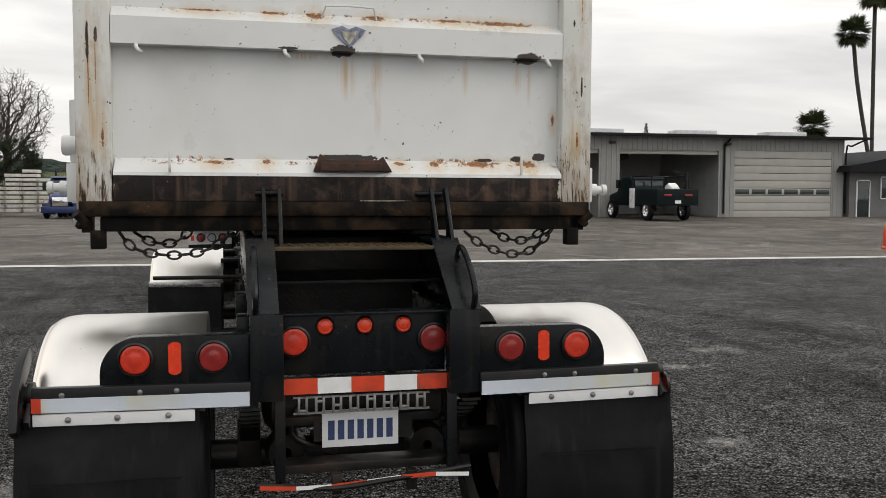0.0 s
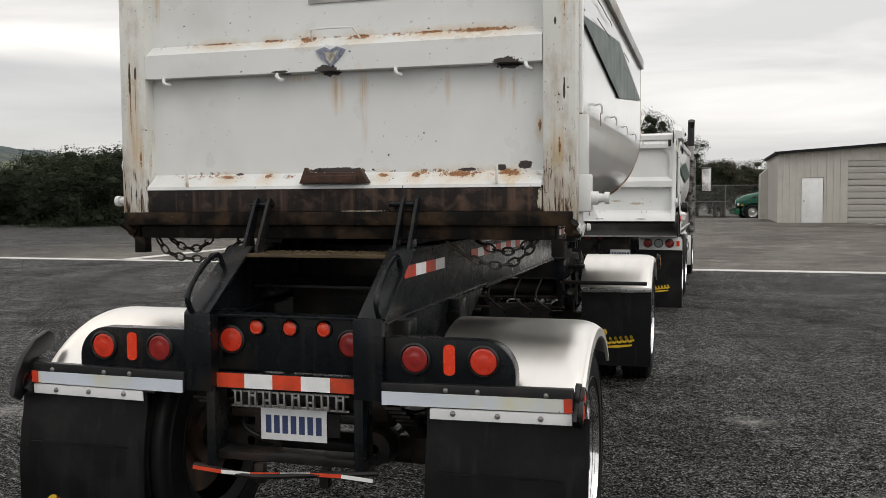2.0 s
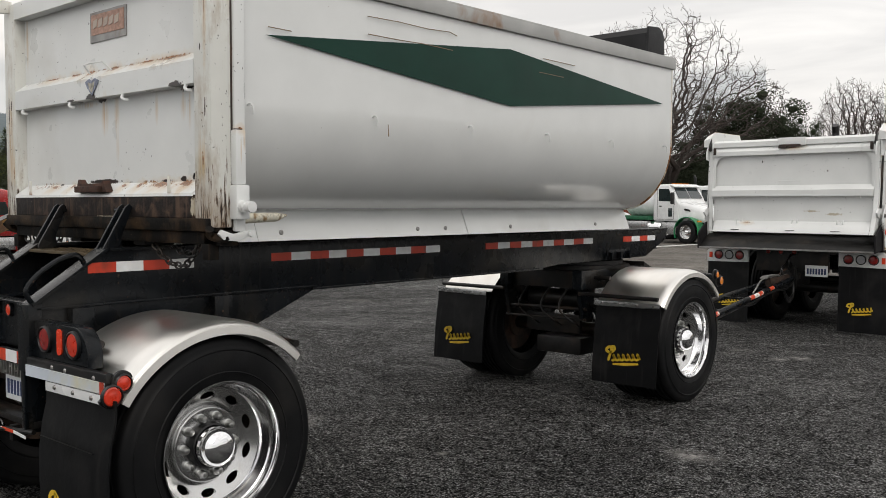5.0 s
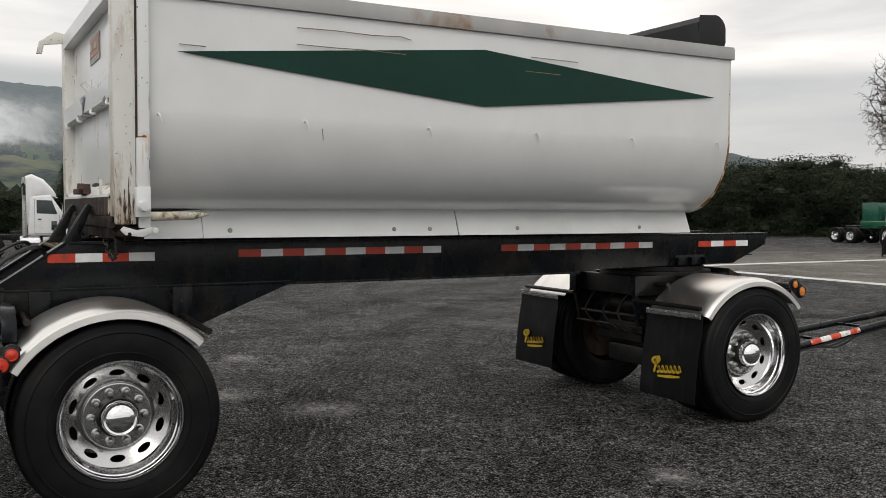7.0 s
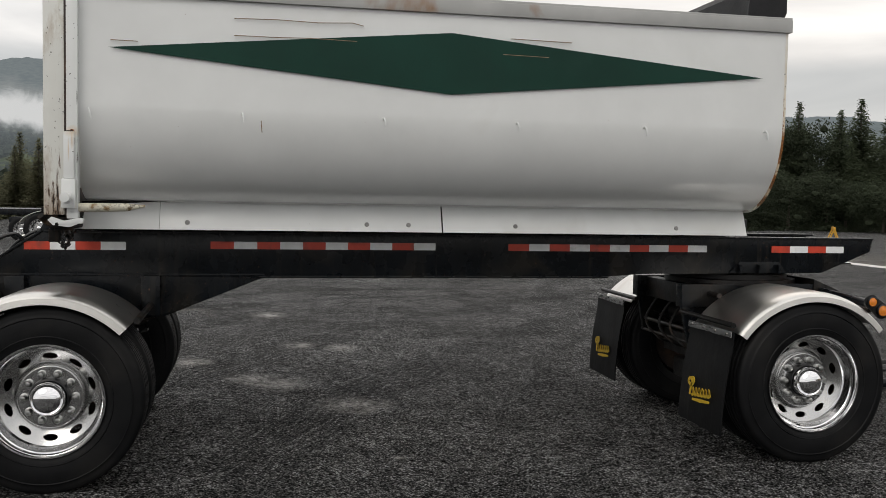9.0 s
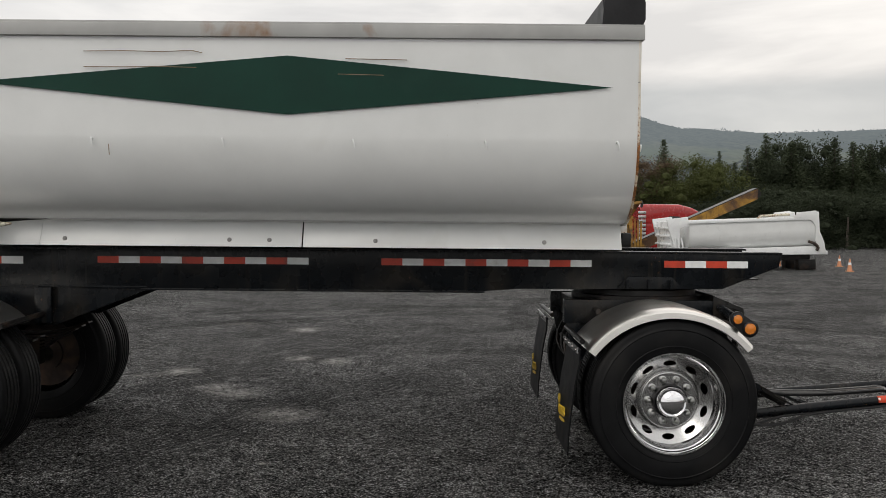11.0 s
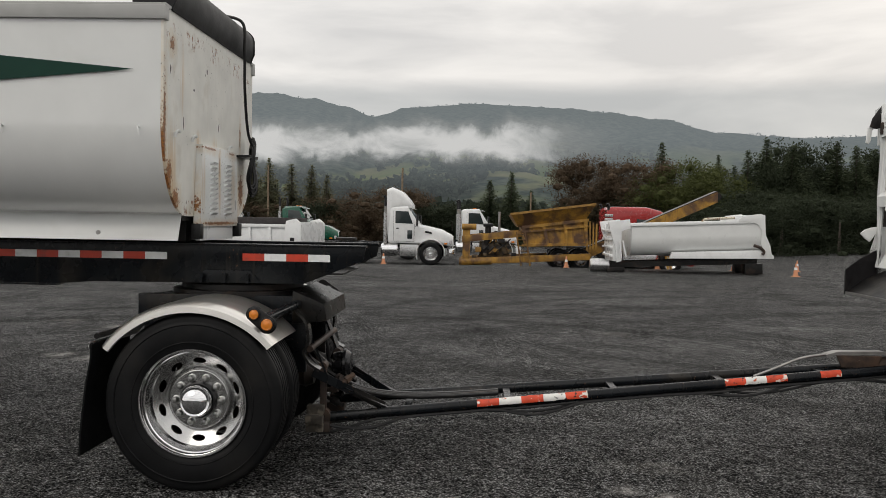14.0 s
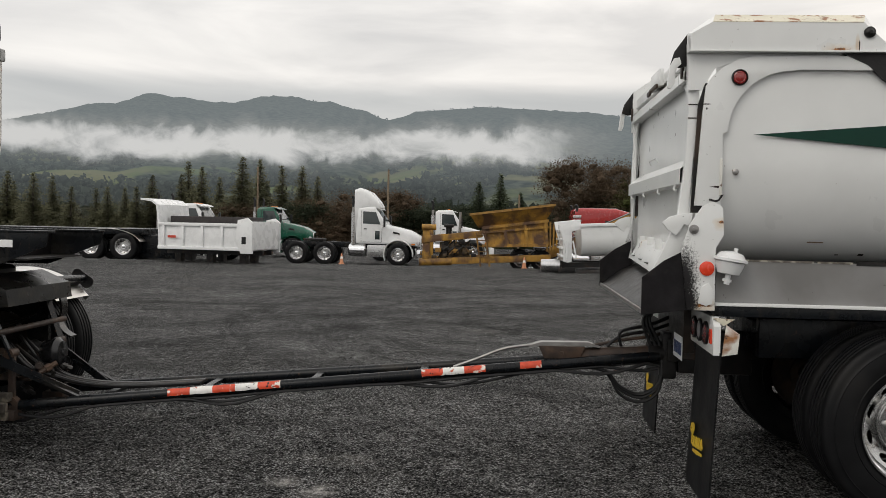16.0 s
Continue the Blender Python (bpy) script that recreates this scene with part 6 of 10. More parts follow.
gp("front_crossbox", bm, mat("wet_black_cover", (0.008, 0.0078, 0.0075), 0.30, vary=0.4, scale=8, second=(0.028, 0.023, 0.018), second_scale=5, second_range=(0.5, 0.66), bump=0.0016, bump_scale=50, spec=0.25), "wet black front cross box")
bm = B()
bar(bm, (-0.55, 10.50, 0.80), (0.55, 10.50, 0.80), 0.022)
gp("cross_rod", bm, BROWN_STEEL, "rusted cross rod")
bm = B()
bar(bm, (-0.75, 9.9, 0.545), (0.75, 9.9, 0.545), 0.065, 20)
gp("axle", bm, GRIMY_STEEL)
bm = B()
box(bm, -0.42, 0.42, 9.36, 9.46, 0.98, 1.14, 0.006)
box(bm, -0.30, 0.30, 9.5, 9.54, 0.55, 0.72, 0.004)
box(bm, -0.22, 0.28, 9.55, 9.9, 0.34, 0.50, 0.02)
gp("dolly_crossmember", bm, GRIMY_STEEL)
for x in (-0.2, 0.05, 0.25):
    bm = B()
    tube(bm, curve([(x, 9.4, 1.0), (x - 0.06, 9.32, 0.8), (x + 0.08, 9.38, 0.66), (x, 9.6, 0.6)], 6), 0.010)
    gp("air_hose", bm, GRIMY_STEEL)
for z, r in ((0.79, 0.016), (0.695, 0.012)):
    bm = B()
    bar(bm, (-0.45, 9.37, z), (0.45, 9.37, z + 0.01), r)
    gp("cross_pipe", bm, GRIMY_STEEL)
bm = B()
lathe(bm, [(-0.35, 0.02), (-0.34, 0.06), (-0.31, 0.085), (0.31, 0.085), (0.34, 0.06), (0.35, 0.02)], 24, "x", (0, 9.62, 0.86))
gp("air_tank", bm, GRIMY_STEEL)
# hoses, fittings and brackets in front of the dolly axle
random.seed(21)
for k in range(6):
    x0, x1 = -0.22 + 0.075 * k, -0.10 + 0.03 * k
    bm = B()
    tube(bm, curve([(x0, 10.40, 0.66 + 0.03 * (k % 3)), (x0 + 0.02, 10.58, 0.52 + 0.02 * (k % 2)), (x1, 10.72, 0.45), (x1 + 0.02, 10.95, 0.405), (x1 + 0.03, 11.3, 0.40), (x1 + 0.04, 11.8, 0.44)], 6), 0.011 + 0.003 * (k % 2), 7)
    gp("air_hose", bm, BLACK_PLASTIC if k % 3 else GRIMY_STEEL)
WET_FITTING = mat("wet_fittings", (0.05, 0.048, 0.045), 0.16, vary=0.4, scale=14, metal=0.6, second=(0.012, 0.011, 0.010), second_scale=10, second_range=(0.45, 0.6))
for k in range(14):
    x, z = random.uniform(-0.30, 0.30), random.uniform(0.34, 0.54)
    a = random.uniform(0, math.pi)
    bm = B()
    d = Vector((math.cos(a) * 0.05, random.uniform(0.02, 0.07), random.uniform(-0.03, 0.03)))
    c = Vector((x, 10.58 + random.uniform(0, 0.12), z))
    bar(bm, c - d, c + d, random.uniform(0.012, 0.024), 8)
    bar(bm, c - d * 0.3, c + d * 0.3, 0.03, 6)
    gp("valve_fitting", bm, random.choice((GRIMY_STEEL, BROWN_STEEL, WET_FITTING)))
for x, z in ((0.40, 0.36), (0.46, 0.30), (0.34, 0.27), (0.43, 0.24)):
    bm = B()
    box(bm, x - 0.035, x + 0.035, 10.46, 10.58, z - 0.03, z + 0.03, 0.008)
    gp("hinge_block", bm, mat("mud_caked_steel", (0.05, 0.042, 0.033), 0.8, vary=0.5, scale=18, second=(0.15, 0.13, 0.10), second_scale=14, second_range=(0.5, 0.62), bump=0.004), "mud-caked hinge block")
for s in (-1, 1):
    bm = B()
    beam(bm, (s * 0.40, 10.44, 0.96), (s * 0.36, 10.60, 0.56), 0.06, 0.014)
    gp("hanger_strap", bm, BLACK_STEEL)
    bm = B()
    beam(bm, (s * 0.42, 10.50, 0.62), (s * 0.24, 10.98, 0.36), 0.014, 0.06)
    gp("drawbar_gusset", bm, BLACK_STEEL)
    bm = B()
    lathe(bm, [(-0.03, 0.02), (-0.03, 0.06), (0.03, 0.06), (0.03, 0.02)], 18, "x", (s * 0.35, 10.56, 0.30))
    box(bm, s * 0.28, s * 0.42, 10.46, 10.62, 0.20, 0.27, 0.01)
    gp("drawbar_hinge", bm, BROWN_STEEL, "rusty drawbar hinge")
bm = B()
lathe(bm, [(-0.10, 0.02), (-0.10, 0.085), (-0.03, 0.095), (-0.02, 0.112), (0.0, 0.112), (0.01, 0.10), (0.035, 0.085), (0.045, 0.03), (0.055, 0.028), (0.055, 0.004)], 28, "y", (-0.12, 10.66, 0.60))
gp("brake_chamber", bm, mat("flaking_black_enamel", (0.011, 0.011, 0.012), 0.22, vary=0.3, scale=8, speckle=(0.55, 0.53, 0.48), speckle_scale=26, speckle_cut=0.60, spec=0.5), "round black brake chamber with flaking paint")
# drawbar: two long tubes that rise and close towards the hitch
NEAR0, NEAR1 = Vector((0.34, 10.52, 0.285)), Vector((0.16, 15.0, 0.735))
FAR0, FAR1 = Vector((-0.34, 10.52, 0.285)), Vector((0.02, 15.0, 0.735))
for a, b_ in ((NEAR0, NEAR1), (FAR0, FAR1)):
    bm = B()
    bar(bm, a, b_, 0.036, 18)
    gp("drawbar_tube", bm, BLACK_STEEL, "long black drawbar tube")
for u in (0.14, 0.30, 0.47, 0.64, 0.80):
    bm = B()
    beam(bm, NEAR0.lerp(NEAR1, u), FAR0.lerp(FAR1, u), 0.05, 0.025)
    gp("drawbar_rung", bm, BLACK_STEEL)
D = (NEAR1 - NEAR0).normalized()
side = D.cross(Vector((0, 0, 1))).normalized()


def wrap(u0, u1, material, label):
    a, b_ = NEAR0.lerp(NEAR1, u0), NEAR0.lerp(NEAR1, u1)
    bm = B()
    up = side.cross(D)
    n = 10
    rows = []
    for i in range(n + 1):
        p = a.lerp(b_, i / n)
        lo, hi = -0.30 + 0.14 * noise.noise(p * 23), 1.22 + 0.16 * noise.noise(p * 19 + Vector((3, 0, 0)))
        rows.append([bm.verts.new(p + (side * math.cos(lo + (hi - lo) * j / 6) + up * math.sin(lo + (hi - lo) * j / 6)) * 0.0374) for j in range(7)])
    for r0, r1 in zip(rows, rows[1:]):
        for j in range(6):
            bm.faces.new((r0[j], r1[j], r1[j + 1], r0[j + 1]))
    gp("drawbar_tape", bm, material, label)


LEN = (NEAR1.y - NEAR0.y)
for y0, pattern in ((11.645, "rwrwr"), (13.385, "rwr"), (14.055, "r")):
    for i, c in enumerate(pattern):
        step = 0.155 if len(pattern) > 3 else 0.145
        u0 = (y0 + i * step - NEAR0.y) / LEN
        wrap(u0, u0 + step / LEN, WORN_RED if c == "r" else WORN_WHITE, "chipped orange-red tape" if c == "r" else "chipped white tape")
# pole head, pintle eye, lifting cover
bm = B()
bar(bm, (0.10, 14.35, 0.70), (0.09, 15.15, 0.75), 0.062, 16)
lathe(bm, [(-0.03, 0.05), (0.03, 0.05), (0.045, 0.07), (0.03, 0.095), (-0.03, 0.095), (-0.045, 0.07)], 24, "z", (0.09, 15.22, 0.755), closed=True)
gp("pintle_eye", bm, BROWN_STEEL, "rusty drawbar eye")
bm = B()
loft(bm, [[(0.06, y, z), (0.15, y, z), (0.15, y, z + t), (0.06, y, z + t)] for y, z, t in ((14.12, 0.772, 0.012), (14.20, 0.785, 0.024), (14.52, 0.79, 0.024), (14.60, 0.778, 0.012))])
tube(bm, curve([(0.19, 13.60, 0.625), (0.17, 13.75, 0.68), (0.14, 13.95, 0.755), (0.12, 14.15, 0.785)], 6), 0.010)
tube(bm, curve([(0.11, 14.56, 0.80), (0.11, 14.75, 0.785), (0.10, 14.95, 0.79)], 5), 0.008)
gp("drawbar_cover", bm, DULL_METAL, "worn grey drawbar cover plate")
bm = B()
plate(bm, [(14.18, 0.785), (14.50, 0.785), (14.46, 0.70), (14.22, 0.70)], "x", 0.155, 0.175, 0.004)
lathe(bm, [(0.175, 0.014), (0.182, 0.012), (0.183, 0.003)], 10, "x", (0, 14.34, 0.74))
gp("cover_saddle", bm, BROWN_STEEL, "brown steel saddle under the cover plate")
for k, (dz, r) in enumerate(((0.0, 0.014), (-0.05, 0.012), (-0.02, 0.011))):
    bm = B()
    tube(bm, curve([(0.15, 14.30, 0.66), (0.16, 14.62, 0.63), (0.17, 14.74, 0.52 + dz), (0.17, 14.88, 0.47 + dz), (0.17, 15.0, 0.55 + dz), (0.16, 15.02, 0.68), (0.15, 15.0 - 0.03 * k, 0.82), (0.14, 14.93 - 0.02 * k, 0.98), (0.12, 15.0, 1.06), (0.10, 15.12, 1.05)], 6), r, 7)
    gp("slung_hose", bm, BLACK_PLASTIC, "black hose looped at the hitch")
for k in range(3):
    bm = B()
    tube(bm, curve([(0.12, 14.55 + 0.1 * k, 0.79), (0.10, 14.75, 0.83 + 0.03 * k), (0.08, 14.95, 0.86 + 0.04 * k), (0.05, 15.10, 0.90 + 0.05 * k)], 6), 0.012, 6)
    gp("air_hose", bm, BLACK_PLASTIC if k else BROWN_STEEL)
bm = B()
lathe(bm, [(-0.05, 0.02), (-0.05, 0.075), (0.05, 0.085), (0.10, 0.06), (0.12, 0.02)], 18, "y", (0.10, 14.98, 0.755))
box(bm, 0.02, 0.18, 15.02, 15.12, 0.58, 0.90, 0.02)
gp("coupling_head", bm, GRIMY_STEEL, "greasy coupling head")
# air and light lines slung below the tube
for k in range(3):
    bm = B()
    pts = []
    for i in range(45):
        u = i / 44
        p = NEAR0.lerp(NEAR1, u * 0.98)
        pts.append((p.x + 0.03 - 0.025 * k, p.y, p.z - 0.038 - 0.075 * max(0.0, math.sin(u * math.pi * (7 - k) + 1.3 * k)) ** 1.3 * (0.55 + 0.45 * math.sin(7 * u + 2 * k))))
    pts += [(0.12 + 0.02 * k, 15.04, 0.66), (0.12, 15.10, 0.78)]
    tube(bm, pts, 0.011, 6)
    gp("air_line", bm, BLACK_PLASTIC, "black air line slung under the drawbar")

# ---- conventional trucks ----
def conventional_truck(at, turn, paint, label, wb=5.0, fairing=False, fender=None, stack=1, sleeper=False, visor=True, name="truck_tractor", category="truck", group="", fifth_wheel=True, far=True, stack_x=0.98, mirror_x=1.33):
    """A bonneted truck: forward is +y, the origin on the ground midway between the rear axles."""
    tr = thing(name, at, label, category, group, turn)

    def P(n, bm, m, lab="", parent=None, smooth=35):
        return part(n, bm, m, parent or tr, lab, False, smooth)
    fender = fender or paint
    bm = B()
    for s in (-1, 1):
        box(bm, s * 0.38, s * 0.46, -1.35, wb + 0.75, 0.80, 1.05, 0.008)
    for y in (-1.3, -0.2, 0.9, 2.0):
        box(bm, -0.38, 0.38, y - 0.05, y + 0.05, 0.84, 1.02, 0.005)
    P("chassis", bm, BLACK_STEEL)
    for s in (-1, 1):
        for y in (-0.66, 0.66):
            wheel(tr, s * 1.205, y, 0.53, s, world=False, scale=0.97, brake=not far, far=far)
        wheel(tr, s * 1.16, wb, 0.53, s, dual=False, world=False, scale=0.97, brake=not far, far=far)
    for y, z, r in ((-0.66, 0.53, 0.08), (0.66, 0.53, 0.08), (wb, 0.48, 0.06)):
        bm = B()
        bar(bm, (-0.8, y, z), (0.8, y, z), r, 14)
        P("axle", bm, GRIMY_STEEL)
    if fifth_wheel:
        bm = B()
        box(bm, -0.46, 0.46, -0.45, 0.45, 1.08, 1.20, 0.02)
        P("fifth_wheel", bm, GRIMY_STEEL)
    # cab
    y0, y1 = wb - (2.75 if sleeper else 2.0), wb - 0.55
    bm = B()
    loft(bm, [rounded(y0, 1.02, 1.02, 2.62, 0.12), rounded(y0 + 0.15, 1.05, 1.0, 2.72, 0.12), rounded(y1 - 0.55, 1.05, 1.0, 2.74, 0.12), rounded(y1 - 0.12, 1.02, 1.0, 2.05, 0.1), rounded(y1, 1.0, 1.0, 1.85, 0.1)])
    cab = P("cab", bm, paint)
    bm = B()
    plate(bm, [(-0.86, 0), (-0.03, 0), (-0.03, 1), (-0.80, 1)], "y", -0.006, 0.006)
    plate(bm, [(0.03, 0), (0.86, 0), (0.80, 1), (0.03, 1)], "y", -0.006, 0.006)
    for v in bm.verts:
        u = v.co.z
        v.co = Vector((v.co.x, y1 - 0.10 - 0.40 * u + v.co.y, 2.06 + 0.56 * u + 0.02))
    P("windscreen", bm, GLASS, "dark tinted windscreen", cab)
    for s in (-1, 1):
        bm = B()
        plate(bm, [(y1 - 1.12, 1.95), (y1 - 0.30, 1.92), (y1 - 0.52, 2.50), (y1 - 1.12, 2.52)], "x", s * 1.045, s * 1.056)
        P("side_window", bm, GLASS, "dark tinted side window", cab)
        bm = B()
        for p, q in (((y1 - 1.20, 1.10), (y1 - 1.20, 2.56)), ((y1 - 0.24, 1.10), (y1 - 0.22, 1.9)), ((y1 - 1.20, 1.10), (y1 - 0.24, 1.10))):
            beam(bm, (s * 1.05, *p), (s * 1.05, *q), 0.010, 0.012, up=(1, 0, 0))
        P("door_seam", bm, BLACK_PLASTIC, "", cab)
        bm = B()
        box(bm, s * 1.05, s * 1.058, y1 - 0.55, y1 - 0.33, 1.22, 1.62, 0.002)
        P("door_vent_window", bm, GLASS, "", cab)
        bm = B()
        box(bm, s * 1.05, s * 1.075, y1 - 1.08, y1 - 0.94, 1.68, 1.73, 0.004)
        P("door_handle", bm, BLACK_PLASTIC, "", cab)
        # mirror on its arms
        bm = B()
        box(bm, s * (mirror_x - 0.11), s * (mirror_x + 0.11), y1 - 0.12, y1 - 0.04, 1.80, 2.34, 0.03)
        bar(bm, (s * 1.0, y1 - 0.2, 2.40), (s * mirror_x, y1 - 0.08, 2.30), 0.012)
        bar(bm, (s * 1.0, y1 - 0.2, 1.78), (s * mirror_x, y1 - 0.08, 1.84), 0.012)
        mir = P("mirror", bm, BLACK_PLASTIC, "black door mirror")
        bm = B()
        plate(bm, [(s * (mirror_x - 0.09), 1.83), (s * (mirror_x + 0.09), 1.83), (s * (mirror_x + 0.09), 2.31), (s * (mirror_x - 0.09), 2.31)], "y", y1 - 0.126, y1 - 0.122)
        P("mirror_glass", bm, CHROME, "", mir)
        # tank, steps
        bm = B()
        lathe(bm, [(y0 - 0.35, 0.02), (y0 - 0.33, 0.25), (y0 - 0.28, 0.30), (y0 + 0.42, 0.30), (y0 + 0.47, 0.25), (y0 + 0.49, 0.02)], 28, "y", (s * 0.86, 0, 0.70))
        P("fuel_tank", bm, POLISHED, "polished cylindrical fuel tank")
        bm = B()
        box(bm, s * 0.70, s * 1.10, y0 + 0.55, y1 - 0.05, 0.40, 0.95, 0.02)
        box(bm, s * 0.78, s * 1.13, y0 + 0.6, y1 - 0.08, 0.62, 0.65, 0.004)
        P("cab_step", bm, STAINLESS, "stainless cab step box")
        # front fender over the wheel
        bm = B()
        ring = arc(wb, 0.53, 0.66, 205, -8, 16)
        strip(bm, ring, 0.03, s * 0.66, s * 1.16)
        P("front_fender", bm, fender, "moulded front fender")
        bm = B()
        box(bm, s * 0.70, s * 0.98, wb + 0.86, wb + 0.98, 0.98, 1.16, 0.04)
        P("headlamp", bm, CLEAR_LENS)
        bm = B()
        box(bm, s * 1.0, s * 1.165, wb + 0.62, wb + 0.78, 0.98, 1.06, 0.02)
        P("turn_lamp", bm, AMBER_LENS)
    # bonnet
    bm = B()
    loft(bm, [rounded(y1 - 0.05, 0.98, 1.0, 1.90, 0.16), rounded(wb - 0.1, 0.90, 1.0, 1.80, 0.2), rounded(wb + 0.5, 0.78, 0.95, 1.66, 0.22), rounded(wb + 0.95, 0.66, 0.9, 1.42, 0.22), rounded(wb + 1.02, 0.60, 0.92, 1.34, 0.2)])
    bon = P("bonnet", bm, paint, smooth=60)
    bm = B()
    box(bm, -0.48, 0.48, wb + 0.99, wb + 1.045, 0.80, 1.36, 0.03)
    gr = P("grille", bm, CHROME, "chrome grille", bon)
    for s in (-1, 1):
        bm = B()
        plate(bm, [(wb - 0.3, 1.52), (wb + 0.06, 1.46), (wb + 0.02, 1.55), (wb - 0.25, 1.60)], "x", s * 0.90, s * 0.935)
        P("bonnet_vent", bm, BLACK_PLASTIC, "", bon)
    bm = B()
    box(bm, -1.12, 1.12, wb + 0.86, wb + 1.12, 0.36, 0.78, 0.06)
    P("bumper", bm, CHROME if fairing else paint, "front bumper")
    if visor:
        bm = B()
        strip(bm, [(y1 - 0.62, 2.70), (y1 - 0.40, 2.66), (y1 - 0.28, 2.60)], 0.02, -1.0, 1.0)
        P("sun_visor", bm, paint, "", cab)
    for x in (-0.5, -0.25, 0, 0.25, 0.5):
        bm = B()
        box(bm, x - 0.04, x + 0.04, y1 - 0.80, y1 - 0.68, 2.73, 2.78, 0.01)
        P("roof_lamp", bm, AMBER_LENS, "", cab)
    for s in ((-1, 1) if stack > 1 else (1,)[:stack]):
        xs, ys = s * stack_x, y0 - 0.14
        bm = B()
        bar(bm, (xs, ys, 0.95), (xs, ys, 2.72), 0.062, 16)
        st = P("exhaust_pipe", bm, DULL_METAL, "tall upright exhaust pipe")
        bm = B()
        tube(bm, curve([(xs, ys, 2.72), (xs, ys, 3.0), (xs, ys, 3.10), (xs + 0.01, ys - 0.06, 3.22)], 4), 0.066, 14)
        P("exhaust_tip", bm, BLACK_PLASTIC, "sooty curved exhaust tip", st)
        bm = B()
        lathe(bm, [(1.0, 0.092), (2.45, 0.092), (2.45, 0.086), (1.0, 0.086)], 24, "z", (xs, ys, 0), closed=True)
        for k in range(0 if far else 34):
            lathe(bm, [(1.02 + k * 0.042, 0.091), (1.03 + k * 0.042, 0.099), (1.04 + k * 0.042, 0.091)], 16, "z", (xs, ys, 0))
        P("heat_shield", bm, STAINLESS if far else GRIMY_METAL, "perforated heat shield", st)
    if fairing:
        bm = B()
        loft(bm, [rounded(y0 - 0.08, 1.03, 1.1, 3.52, 0.14), rounded(y0 + 0.16, 1.04, 2.5, 3.62, 0.2), rounded(y0 + 0.62, 1.0, 2.6, 3.42, 0.28), rounded(y0 + 0.98, 0.92, 2.66, 3.02, 0.15), rounded(y0 + 1.12, 0.86, 2.68, 2.78, 0.04)])
        P("roof_fairing", bm, paint, "tall rounded roof fairing", smooth=60)
    return tr


def tub_body(parent, cx, y0, y1, zt, zturn, zb, hw, xb, paint, world=True):
    """A curved tub: shell, front wall, ribbed gate."""
    bm = B()
    half = tub_line(hw, zt, zturn, zb, xb)
    full = [(cx - x, z) for x, z in half] + [(cx + x, z) for x, z in half[::-1]]
    strip(bm, full, 0.012, y0, y1, "y")
    sh = part("shell", bm, paint, parent, "curved white tub shell", world, 50)
    bm = B()
    plate(bm, [(cx + x, z) for x, z in half[::-1]] + [(cx - x, z) for x, z in half], "y", y1 - 0.02, y1)
    part("front_wall", bm, paint, parent, "", world)
    return sh


# ---- the lead dump truck, coupled to the drawbar ----
CX = 0.10
lead = conventional_truck((CX, 16.88, 0), 0, WHITE_CLEAN, "white dump truck with tub body, exhaust stacks and green diamond", wb=5.2, stack=2, name="dump_truck", category="truck", fifth_wheel=False, far=False, stack_x=1.2, mirror_x=1.47)


def lp(name, bm, material, label="", parent=None, smooth=35):
    return part(name, bm, material, parent or lead, label, True, smooth)


POST_SOOTED = stained_paint("sooty_chipped_post_paint", [(15.08, 1.845, 0.05, 0.006), (15.16, 1.67, 0.03, 0.012), (15.0, 2.3, 0.03, 0.004), (14.95, 2.2, 0.004, 0.03)], [(15.10, 1.65, 0.02, 0.008), (15.02, 1.19, 0.05, 0.012)], soot=[(14.90, 1.30, 0.075, 0.20), (14.93, 1.20, 0.06, 0.09)], specks=0.01, axis="y")
BEAM_PAINT = stained_paint("chipped_beam_paint", [(15.80, 2.62, 0.004, 0.03)], [(15.70, 2.60, 0.05, 0.010), (15.2, 2.565, 0.08, 0.003)], [(15.79, 2.62, 0.016, 0.07)], specks=0.02, axis="y")
LOWER_GREY = mat("worn_grey_side_plate", (0.21, 0.205, 0.20), 0.32, metal=0.25, vary=0.1, scale=1.6, second=(0.33, 0.33, 0.33), second_scale=0.9, second_range=(0.5, 0.7), speckle=(0.05, 0.04, 0.035), speckle_scale=20, speckle_cut=0.72)

